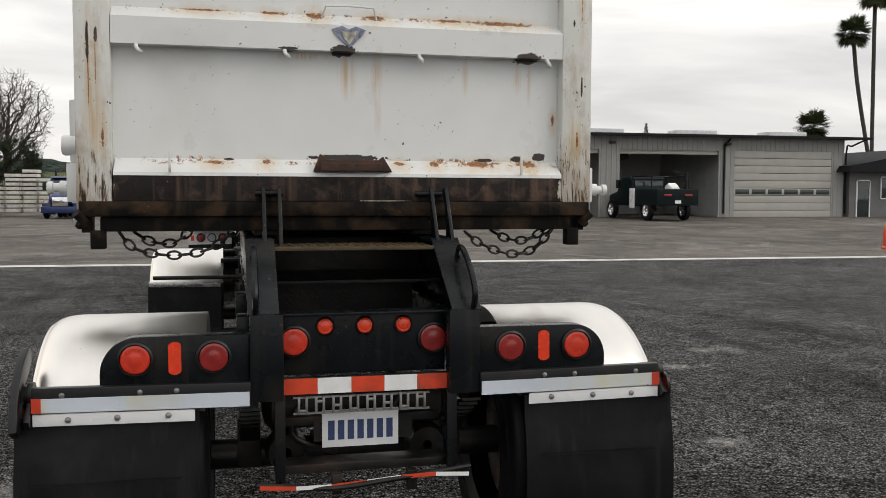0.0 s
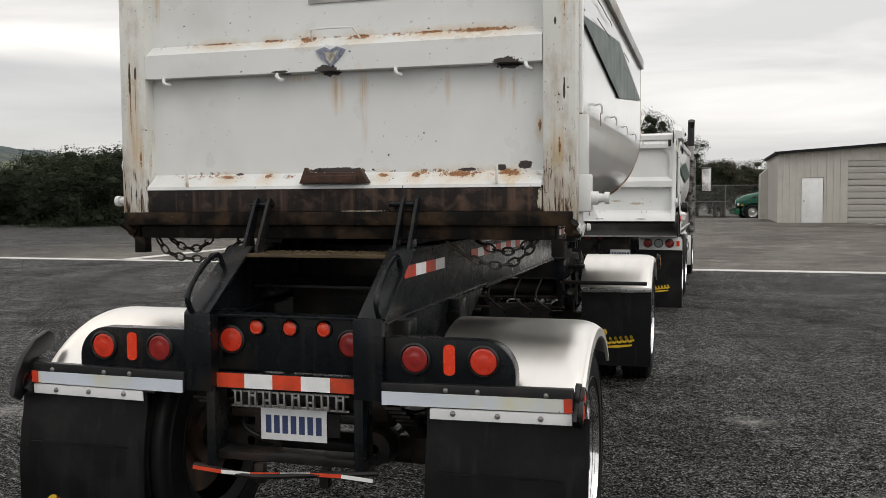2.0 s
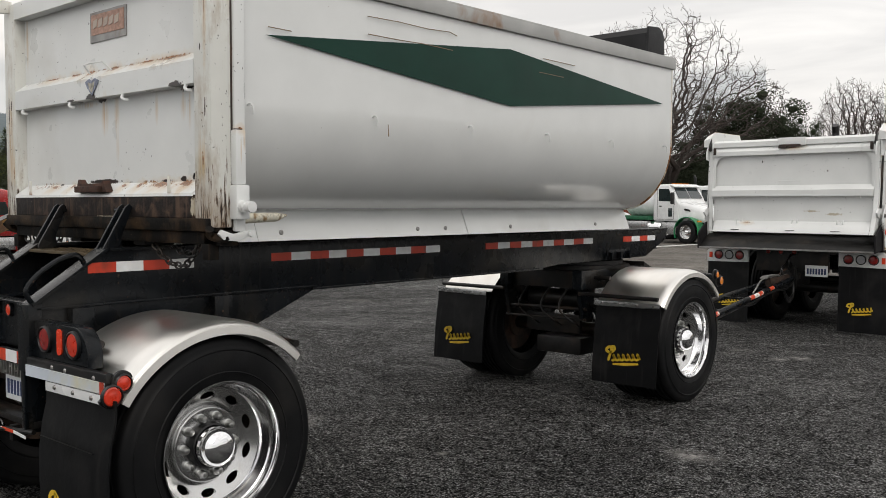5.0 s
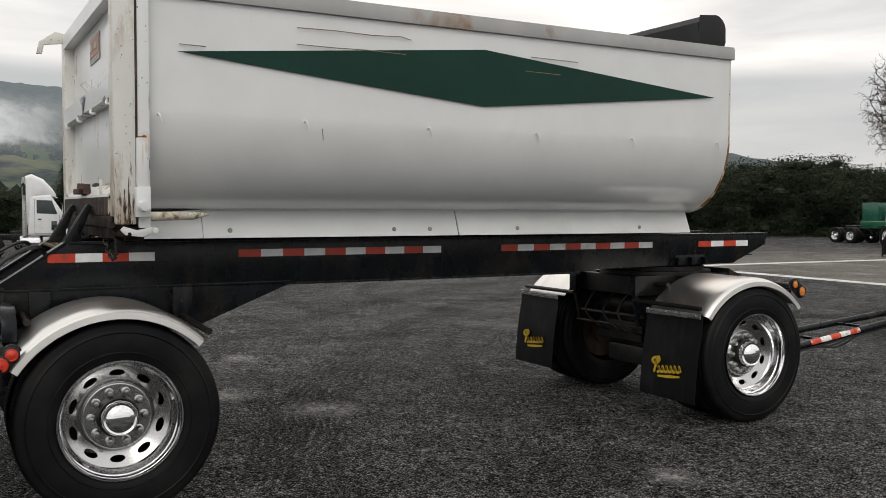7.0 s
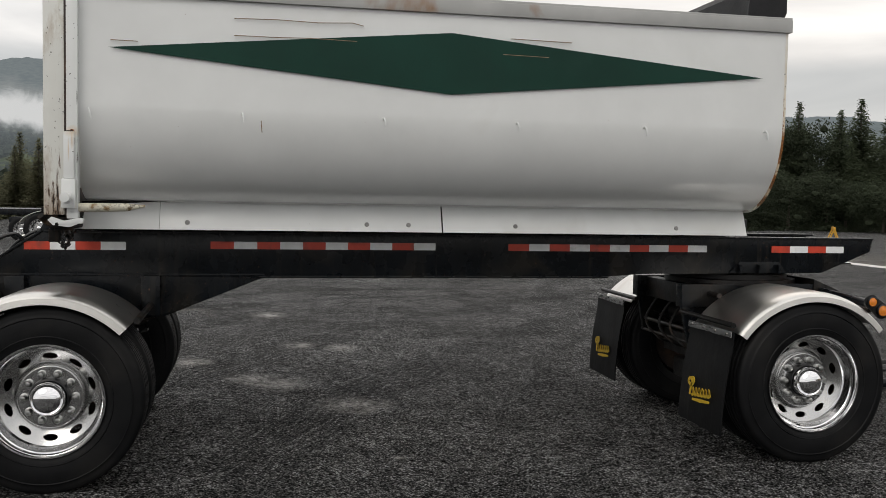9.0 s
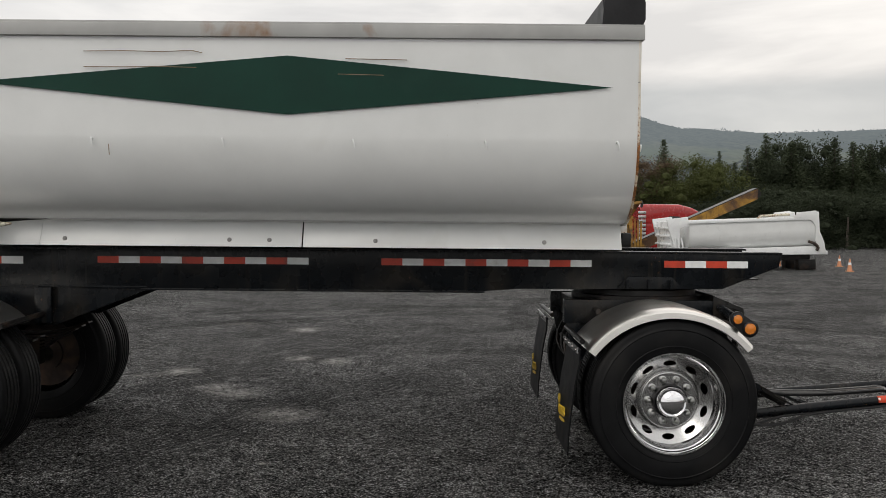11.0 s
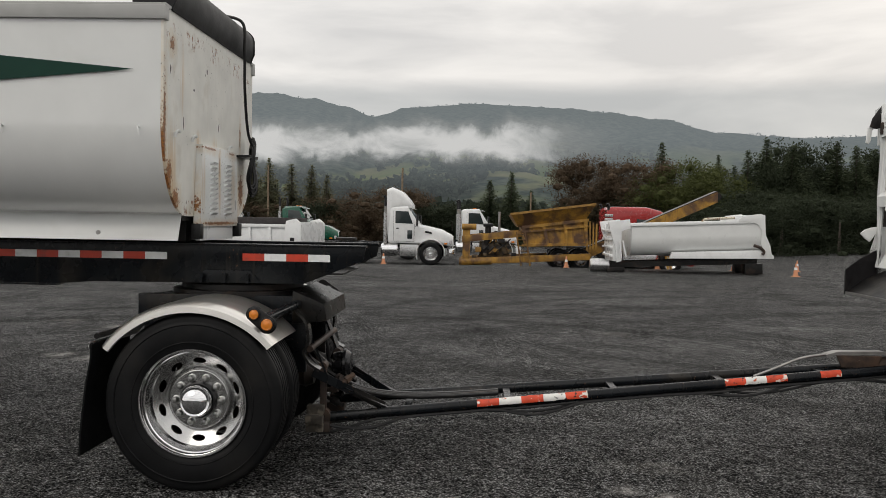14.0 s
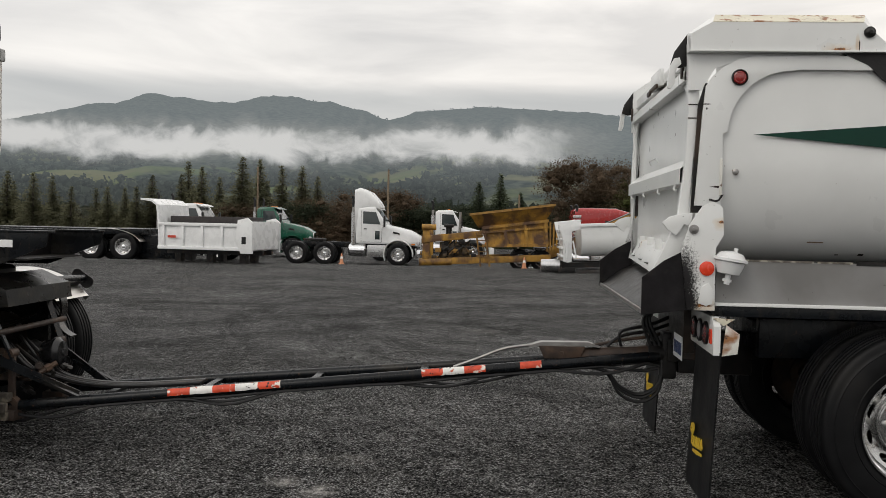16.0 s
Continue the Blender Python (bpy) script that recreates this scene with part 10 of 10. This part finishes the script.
def palm_mesh(seed, crown_r=1.6):
    """A fan palm's crown: stiff stalks, each with a fan of blades."""
    rng = random.Random(seed)
    verts, faces = [], []
    for k in range(92):
        a = rng.uniform(0, 2 * math.pi)
        el = math.asin(rng.uniform(-0.85, 1.0))
        d = Vector((math.cos(a) * math.cos(el), math.sin(a) * math.cos(el), math.sin(el)))
        sd = d.cross(Vector((0, 0, 1)))
        sd = sd.normalized() if sd.length > 0.05 else Vector((1, 0, 0))
        hub = d * crown_r * rng.uniform(0.30, 0.58)
        i = len(verts)
        verts += [Vector((0, 0, 0)), Vector((0, 0, 0.03)), hub]
        faces.append((i, i + 1, i + 2))
        up = sd.cross(d)
        for m in range(13):
            ang = radians(-84 + 14 * m + rng.uniform(-4, 4))
            L = crown_r * rng.uniform(0.42, 0.56)
            tip = hub + (d * math.cos(ang) + sd * math.sin(ang)) * L - Vector((0, 0, 0.10 * L)) + up * rng.uniform(-0.06, 0.06)
            w = (d * math.sin(ang) - sd * math.cos(ang)) * 0.05
            i = len(verts)
            verts += [hub - w * 0.4, hub.lerp(tip, 0.5) - w, tip, hub.lerp(tip, 0.5) + w]
            faces.append((i, i + 1, i + 2, i + 3))
    return mesh_from("fronds", verts, faces, LEAF_PALM)


CONIFERS = [conifer_mesh(k, LEAF_CONIFER, 10, 0.33 + 0.05 * (k % 3), boughs=2300) for k in range(4)]
REDWOODS = [conifer_mesh(10 + k, LEAF_REDWOOD, 10, 0.25 + 0.025 * k, 0.2, 1900) for k in range(3)]
OAKS = [broad_mesh(20 + k, LEAF_OAK, leaves=17000, lumps=54, size=0.062) for k in range(4)]
LIVE_OAKS = [broad_mesh(90 + k, LEAF_OAK, leaves=26000, lumps=66, size=0.052) for k in range(2)]
OAKS_FAR = [broad_mesh(60 + k, LEAF_OAK, leaves=16000, lumps=60, size=0.056) for k in range(3)]
OLIVES = [broad_mesh(30 + k, LEAF_OLIVE, leaves=24000, lumps=80, size=0.052) for k in range(2)]
RUSSETS = [broad_mesh(40 + k, LEAF_RUSSET, leaves=30000, lumps=110, size=0.046) for k in range(2)]
THICKETS = [broad_mesh(70 + k, LEAF_BROWN, leaves=13000, lumps=48, size=0.058) for k in range(2)]
BARES = [bare_mesh(51, ((0, 0, 9.9, 5.2, 5.6), (4.2, 0.5, 8.2, 3.6, 3.2), (-4.4, -0.5, 8.6, 3.6, 3.4), (0, 3.5, 8.4, 3.6, 3.4)), 2.6, 4, 0.34, 2300, kill=0.42), bare_mesh(52, ((-1.6, 0, 8.2, 2.8, 4.2), (1.6, 0.4, 7.8, 3.0, 3.9), (0, 0, 6.6, 3.8, 2.6)), 2.0, 4, 0.26, 3600, kill=0.33)]
TRUNK10 = trunk_mesh("trunk", 9.4, 0.17)
TRUNK_OAK = trunk_mesh("trunk", 6.0, 0.26)


def tree(kind, x, y, z, h, turn=0.0, base=10.0, name="tree", label="", category="tree", group="", wide=1.0):
    t = new(name)
    t.empty_display_size = 0.3
    k = h / base
    t.matrix_basis = pose(x, y, z, 0, 0, turn) @ Matrix.Diagonal((k * wide, k * wide, k, 1))
    tagged(t, label, category, group)
    if kind.name.startswith("branchwork"):
        o = new("branchwork", kind)
        o.parent = t
        return t
    o = new("trunk", TRUNK10 if "conifer" in name or "redwood" in name else TRUNK_OAK)
    o.parent = t
    o = new("crown", kind)
    o.parent = t
    return t


random.seed(11)
# redwood row behind the machines, at the yard's far side
for k in range(20):
    az = -29 + k * 0.95 + random.uniform(-0.25, 0.25) + (0.5 if k % 5 == 0 else 0)
    D = 84 + random.uniform(-3, 3)
    x, y = 6.4 - D * math.cos(radians(az)), 13.8 + D * math.sin(radians(az))
    h = (5.6 if az < -20 else 7.3) * random.uniform(0.82, 1.12) + 1.6
    tree(random.choice(REDWOODS), x, y, -2.6, h, random.uniform(0, 360), 10, "redwood_tree", "slender brown-green conifer in a row", group="redwood row", wide=random.uniform(1.55, 2.0))
# trees beyond the plant, all about one distance away
for y, top, wide in ((12.7, 5.0, 1.7), (14.5, 5.7, 1.5), (16.2, 4.2, 1.7), (27.0, 8.4, 1.2), (31.6, 7.4, 0.9), (33.0, 6.5, 1.6), (34.2, 7.8, 1.6), (35.6, 8.8, 1.7), (37.4, 8.2, 1.8), (41.3, 8.6, 1.6), (43.0, 8.3, 1.5), (44.6, 8.1, 1.7), (46.4, 8.2, 1.8), (48.4, 9.6, 1.5), (50.5, 9.2, 1.6), (53.0, 10.6, 1.4), (55.0, 11.2, 1.3), (58.0, 10.4, 1.4), (60.5, 11.6, 1.3), (63.5, 11.0, 1.4), (67.0, 11.4, 1.3)):
    tree(random.choice(CONIFERS), -70 + random.uniform(-1, 1), y, -3.0, top + 3.0, random.uniform(0, 360), 10, "conifer_tree", "tall dark green conifer", group="conifers", wide=wide)
for kind, y, top, wide, lab in ((RUSSETS[0], 21.6, 7.2, 1.15, "bare russet-brown broad tree"), (RUSSETS[1], 24.6, 7.1, 1.1, "bare russet-brown broad tree"), (OLIVES[0], 28.0, 6.9, 1.15, "olive-green leafy broad tree"), (OLIVES[1], 30.6, 6.5, 1.1, "olive-green leafy broad tree"), (OAKS[0], 39.2, 9.0, 0.8, "dark green broad tree"), (OAKS[1], 22.5, 4.2, 1.5, "low dark green tree"), (OAKS[2], 33.5, 4.4, 1.5, "low dark green tree"), (OAKS[3], 9.5, 3.4, 1.6, "dark green broad tree"), (RUSSETS[0], 4.2, 4.3, 1.5, "brown bare broad tree"), (RUSSETS[1], 0.5, 3.6, 1.5, "brown bare broad tree"), (OAKS[2], -2.5, 3.2, 1.5, "dark green broad tree"), (OAKS[0], 7.0, 2.8, 1.6, "dark green broad tree"), (OAKS[1], 17.6, 2.6, 1.6, "dark green broad tree"), (OAKS[3], 13.8, 2.4, 1.8, "dark green broad tree"), (OAKS[2], 44.0, 5.0, 1.4, "dark green broad tree"), (OAKS[1], 36.6, 7.4, 0.75, "dark green broad tree"), (OAKS[3], 42.4, 7.6, 0.8, "dark green broad tree"), (OAKS[0], 47.4, 8.8, 0.85, "tall dark green broad tree"), (OAKS[2], 51.4, 9.0, 0.85, "tall dark green broad tree"), (OAKS[1], 56.4, 9.6, 0.9, "tall dark green broad tree"), (OAKS[0], 27.0, 3.6, 1.6, "dark green broad tree"), (RUSSETS[1], -7.0, 3.0, 1.4, "brown bare broad tree")):
    tree(kind, (-66.5 if kind in OLIVES else -71.5) + random.uniform(-1, 1), y, -3.2, top + 3.2, random.uniform(0, 360), 8.3, "broad_tree", lab, group="trees behind the yard", wide=wide)
# low dark wood along the yard's edge
for k in range(46):
    az = 18 + k * 1.02
    D = 70 + random.uniform(-5, 10)
    top = 2.0 + random.uniform(-0.4, 0.8) if az < 45 else 3.5 + random.uniform(-0.4, 0.5)
    x, y = 6.0 - D * math.cos(radians(az)), 6.0 + D * math.sin(radians(az))
    h = 1.7 + D * math.tan(radians(top)) + 2.4
    tree(random.choice(OAKS_FAR), x, y, -2.6, h, random.uniform(0, 360), 9.0, "oak_tree", "dark green oak in a dense wood", group="wood edge", wide=random.uniform(1.1, 1.6))
for k in range(16):
    az = -26 + k * 2.2
    D = 92 + random.uniform(-4, 8)
    x, y = 6.4 - D * math.cos(radians(az)), 13.8 + D * math.sin(radians(az))
    tree(random.choice(OAKS_FAR + THICKETS * 2), x, y, -3.5, 5.6 + random.uniform(-0.6, 1.4), random.uniform(0, 360), 9.0, "broad_tree", "low brown-green tree in a thicket", group="thicket behind the row", wide=1.8)
# the big bare trees and live oaks past the lane
tree(BARES[0], -27.2, 63.0, 0.2, 15.8, 20, 15.2, "bare_tree", "large leafless spreading tree")
tree(BARES[1], -33.5, 66.0, 0.2, 15.0, 120, 12.3, "bare_tree", "leafless tree with a rounded crown")
tree(BARES[1], -20.4, 86.0, 0.0, 12.8, 0, 12.3, "bare_tree", "leafless tree with a wide round crown")
for k, (x, y, h, w) in enumerate(((-22.8, 75.0, 10.2, 0.72), (-26.0, 75.5, 12.4, 1.1), (-30.0, 76, 10.4, 1.1), (-36.0, 77, 7.8, 1.3), (-3.6, 75.5, 9.3, 0.9), (-0.6, 76.5, 7.2, 1.0), (2.4, 76, 5.0, 1.1), (5.4, 77, 4.2, 1.2), (-17.4, 82, 7.0, 0.8), (2.0, 92, 5.4, 1.4), (6.0, 95, 4.4, 1.4), (9.5, 97, 4.6, 1.3), (-1.5, 90, 5.8, 1.3))):
    tree(LIVE_OAKS[k % 2], x, y, 0.0, h, 40 * k, 9.0, "live_oak", "dense dark live oak tree", group="live oaks", wide=w)
for k in range(12):
    tree(THICKETS[k % 2], -8.5 + k * 1.9, 76.5 + (k % 3) * 1.3, -0.6, 4.3 - 0.10 * k + 0.9 * (k * 7 % 5) / 4, 50 * k, 7.0, "broad_tree", "dense dark brush behind the fence", group="brush behind the fence", wide=1.5)
tree(CONIFERS[0], 20.6, 84, 0, 8.0, 0, 10, "conifer_tree", "small dark conifer tip behind the roof", group="conifers")
tree(CONIFERS[1], 38.0, 82, 0, 8.4, 0, 10, "conifer_tree", "small dark conifer tip behind the roof", group="conifers")
PALM = palm_mesh(3)
for x, y, h, lean in ((48.6, 62.6, 14.0, -2.9), (48.5, 63.6, 17.2, -0.2), (42.9, 63.3, 6.9, 0.0)):
    t = thing("palm_tree", (x, y, 0), "tall slender green fan palm" if h > 10 else "short fan palm behind the roof", "palm", "palms")
    bm = B()
    tube(bm, curve([(0, 0, -0.5), (lean * 0.5, 0, h * 0.4), (lean * 0.85, 0, h * 0.75), (lean, 0, h)], 5), 0.15, 8)
    part("trunk", bm, mat("palm_trunk", (0.05, 0.045, 0.038), 0.9, vary=0.3, scale=8), t)
    o = new("fronds", PALM)
    o.parent = t
    o.matrix_basis = pose(lean, 0, h)

# ---- hills and mist far off ----
RIDGE = ((-60, 4.0), (-40, 4.6), (-29, 5.2), (-23, 6.3), (-20.5, 7.0), (-16.4, 6.75), (-13, 7.35), (-10.5, 7.1), (-8.1, 6.7), (-6.4, 6.25), (-3.9, 6.85), (-0.7, 7.1), (4.6, 6.75), (8, 6.6), (11.4, 6.2), (14.7, 5.4), (19.5, 5.1), (24.3, 5.1), (33, 5.0), (39, 4.5), (44, 3.7), (49, 2.7), (57, 2.0), (75, 1.8), (100, 1.5))


def ridge(az):
    for (a, e0), (b_, e1) in zip(RIDGE, RIDGE[1:]):
        if a <= az <= b_:
            return e0 + (e1 - e0) * ease((az - a) / (b_ - a))
    return 1.5


def hill_sheet():
    """Rolling hills from the valley floor up to the ridge."""
    n_az, n_r = 420, 46
    verts, faces = [], []
    for i in range(n_az + 1):
        az = -60 + 160 * i / n_az
        top = math.tan(radians(ridge(az) - 0.28))
        for j in range(n_r + 1):
            u = j / n_r
            R = 170 + 1230 * u
            prof = -6 + (1.7 + 1400 * top + 6) * (ease(u) ** 1.25)
            x, y = 6 - R * math.cos(radians(az)), 10 + R * math.sin(radians(az))
            roll = noise.fractal((x * 0.006, y * 0.006, 0.3), 1.0, 2.0, 4) * 26 * math.sin(math.pi * min(1, u * 1.02)) * min(1, u * 3)
            tops = (noise.noise((x * 0.05, y * 0.05, 1.0)) + 0.7 * noise.noise((x * 0.13, y * 0.13, 4.0))) * 3.2 * u
            verts.append((x, y, prof + roll * 0.55 + tops))
        for j in range(n_r):
            if i < n_az:
                a = i * (n_r + 1) + j
                faces.append((a, a + 1, a + n_r + 2, a + n_r + 1))
    m = bpy.data.materials.new("wooded_hillside")
    m.use_nodes = True
    n, l = m.node_tree.nodes, m.node_tree.links
    b_ = n["Principled BSDF"]
    b_.inputs["Roughness"].default_value = 1.0
    b_.inputs["Specular IOR Level"].default_value = 0.0
    tc = n.new("ShaderNodeTexCoord")

    def nz(sc, det):
        t = n.new("ShaderNodeTexNoise")
        t.inputs["Scale"].default_value = sc
        t.inputs["Detail"].default_value = det
        t.inputs["Distortion"].default_value = 0.4
        l.new(tc.outputs["Object"], t.inputs["Vector"])
        return t.outputs[0]

    def ramp(src, a, c, ca, cb):
        r = n.new("ShaderNodeValToRGB")
        r.color_ramp.elements[0].position, r.color_ramp.elements[1].position = a, c
        r.color_ramp.elements[0].color, r.color_ramp.elements[1].color = (*ca, 1), (*cb, 1)
        l.new(src, r.inputs[0])
        return r.outputs[0]
    wood = ramp(nz(0.16, 7), 0.35, 0.65, (0.012, 0.020, 0.018), (0.060, 0.072, 0.060))
    field = ramp(nz(0.02, 5), 0.4, 0.6, (0.085, 0.11, 0.05), (0.13, 0.13, 0.075))
    mx = n.new("ShaderNodeMixRGB")
    sep = n.new("ShaderNodeSeparateXYZ")
    l.new(tc.outputs["Object"], sep.inputs[0])
    low = n.new("ShaderNodeMapRange")
    low.inputs["From Min"].default_value = 90
    low.inputs["From Max"].default_value = 25
    l.new(sep.outputs["Z"], low.inputs["Value"])
    mul = n.new("ShaderNodeMath")
    mul.operation = "MULTIPLY"
    l.new(low.outputs[0], mul.inputs[0])
    l.new(ramp(nz(0.011, 6), 0.5, 0.56, (0, 0, 0), (1, 1, 1)), mul.inputs[1])
    l.new(mul.outputs[0], mx.inputs[0])
    l.new(wood, mx.inputs[1])
    l.new(field, mx.inputs[2])
    l.new(mx.outputs[0], b_.inputs["Base Color"])
    me = bpy.data.meshes.new("hills")
    me.from_pydata(verts, [], faces)
    me.materials.append(m)
    for p in me.polygons:
        p.use_smooth = True
    return tagged(new("hills", me), "wooded hills with pale pastures under low cloud", "hills", kind="structure")


hill_sheet()


def hill_trees():
    """Small tree clumps over the slopes and along the ridge."""
    rng = random.Random(8)
    verts, faces = [], []
    for _ in range(26000):
        az = rng.uniform(-58, 62)
        u = rng.choice((rng.uniform(0.05, 0.5), rng.uniform(0.93, 1.0), rng.uniform(0.05, 0.35), rng.uniform(0.05, 0.35)))
        top = math.tan(radians(ridge(az) - 0.28))
        R = 170 + 1230 * u
        x, y = 6 - R * math.cos(radians(az)), 10 + R * math.sin(radians(az))
        prof = -6 + (1.7 + 1400 * top + 6) * (ease(u) ** 1.25)
        if noise.noise((x * 0.012, y * 0.012, 7.0)) < (-0.12 if u < 0.6 else -0.6):
            continue
        roll = noise.fractal((x * 0.006, y * 0.006, 0.3), 1.0, 2.0, 4) * 26 * math.sin(math.pi * min(1, u * 1.02)) * min(1, u * 3)
        tops = (noise.noise((x * 0.05, y * 0.05, 1.0)) + 0.7 * noise.noise((x * 0.13, y * 0.13, 4.0))) * 3.2 * u
        z = prof + roll * 0.55 + tops
        h = rng.uniform(3.5, 8.5) if u < 0.6 else rng.uniform(1.8, 3.6)
        w = h * rng.uniform(0.3, 0.55)
        for _k in range(6):
            c = Vector((x + rng.gauss(0, w * 0.5), y + rng.gauss(0, w * 0.5), z + h * rng.uniform(0.1, 0.9)))
            a = Vector((rng.gauss(0, 1), rng.gauss(0, 1), rng.gauss(0, 0.6))).normalized() * w * 0.7
            b_ = Vector((rng.gauss(0, 1), rng.gauss(0, 1), rng.gauss(0, 1))).normalized() * w * 0.7
            i = len(verts)
            verts += [c - a, c + b_, c + a, c - b_]
            faces.append((i, i + 1, i + 2, i + 3))
    me = mesh_from("hill_woods", verts, faces, LEAF_FAR)
    return tagged(new("hill_woods", me), "far dark woods scattered over the hills", "woods", kind="stuff")


hill_trees()


def mist_sheet(name, R, z_low, z_high, haze, fog, tint, seed):
    """A thin far sheet that glows: painted haze with a ragged fog bank in it."""
    bm = B()
    n = 60
    prev = None
    for i in range(n + 1):
        az = radians(-58 + 125 * i / n)
        x, y = 6 - R * math.cos(az), 10 + R * math.sin(az)
        row = [bm.verts.new((x, y, -8)), bm.verts.new((x, y, R * 0.16))]
        if prev:
            bm.faces.new((prev[0], row[0], row[1], prev[1]))
        prev = row
    m = bpy.data.materials.new(name)
    m.use_nodes = True
    nn, l = m.node_tree.nodes, m.node_tree.links
    nn.clear()
    out = nn.new("ShaderNodeOutputMaterial")
    em = nn.new("ShaderNodeEmission")
    em.inputs["Color"].default_value = (*tint, 1)
    tr = nn.new("ShaderNodeBsdfTransparent")
    mix = nn.new("ShaderNodeMixShader")
    tc = nn.new("ShaderNodeTexCoord")
    sep = nn.new("ShaderNodeSeparateXYZ")
    l.new(tc.outputs["Object"], sep.inputs[0])

    def nz(sc, det, stretch):
        mp = nn.new("ShaderNodeMapping")
        mp.inputs["Scale"].default_value = stretch
        mp.inputs["Location"].default_value = (seed, seed, 0)
        l.new(tc.outputs["Object"], mp.inputs[0])
        t = nn.new("ShaderNodeTexNoise")
        t.inputs["Scale"].default_value = sc
        t.inputs["Detail"].default_value = det
        t.inputs["Roughness"].default_value = 0.6
        t.inputs["Distortion"].default_value = 0.6
        l.new(mp.outputs[0], t.inputs["Vector"])
        return t.outputs[0]

    def math2(op, a, b_):
        x = nn.new("ShaderNodeMath")
        x.operation = op
        for sock, v in ((x.inputs[0], a), (x.inputs[1], b_)):
            if isinstance(v, (int, float)):
                sock.default_value = v
            else:
                l.new(v, sock)
        return x.outputs[0]

    def span(v, a, b_):
        r = nn.new("ShaderNodeMapRange")
        r.interpolation_type = "SMOOTHSTEP"
        r.inputs["From Min"].default_value, r.inputs["From Max"].default_value = a, b_
        l.new(v, r.inputs["Value"])
        return r.outputs[0]
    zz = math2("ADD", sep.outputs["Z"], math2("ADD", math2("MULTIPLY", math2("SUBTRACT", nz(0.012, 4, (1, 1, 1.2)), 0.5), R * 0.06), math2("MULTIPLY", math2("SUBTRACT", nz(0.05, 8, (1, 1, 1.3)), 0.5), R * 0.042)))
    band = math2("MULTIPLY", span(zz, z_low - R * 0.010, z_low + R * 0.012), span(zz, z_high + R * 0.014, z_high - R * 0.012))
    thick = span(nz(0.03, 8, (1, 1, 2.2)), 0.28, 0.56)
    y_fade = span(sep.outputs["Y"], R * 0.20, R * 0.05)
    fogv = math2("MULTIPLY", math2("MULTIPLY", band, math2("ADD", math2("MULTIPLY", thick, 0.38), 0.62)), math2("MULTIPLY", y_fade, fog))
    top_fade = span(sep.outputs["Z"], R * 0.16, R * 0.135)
    # emissive veil painted over the hills for haze, thicker higher up
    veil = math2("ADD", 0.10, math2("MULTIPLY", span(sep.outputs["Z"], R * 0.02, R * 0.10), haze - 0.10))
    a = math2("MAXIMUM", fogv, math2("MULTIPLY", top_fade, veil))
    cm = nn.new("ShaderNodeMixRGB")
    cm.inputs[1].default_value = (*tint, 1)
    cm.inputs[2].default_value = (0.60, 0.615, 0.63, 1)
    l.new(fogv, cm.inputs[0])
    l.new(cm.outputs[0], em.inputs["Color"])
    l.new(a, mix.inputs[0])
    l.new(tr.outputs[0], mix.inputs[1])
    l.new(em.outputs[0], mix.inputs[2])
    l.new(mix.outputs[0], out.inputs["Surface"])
    ob = new(name, mesh_of(name, bm, m, 0))
    ob.visible_shadow = False
    return tagged(ob, "thin glowing sheet of grey haze and mist before the hills", "mist", kind="structure")


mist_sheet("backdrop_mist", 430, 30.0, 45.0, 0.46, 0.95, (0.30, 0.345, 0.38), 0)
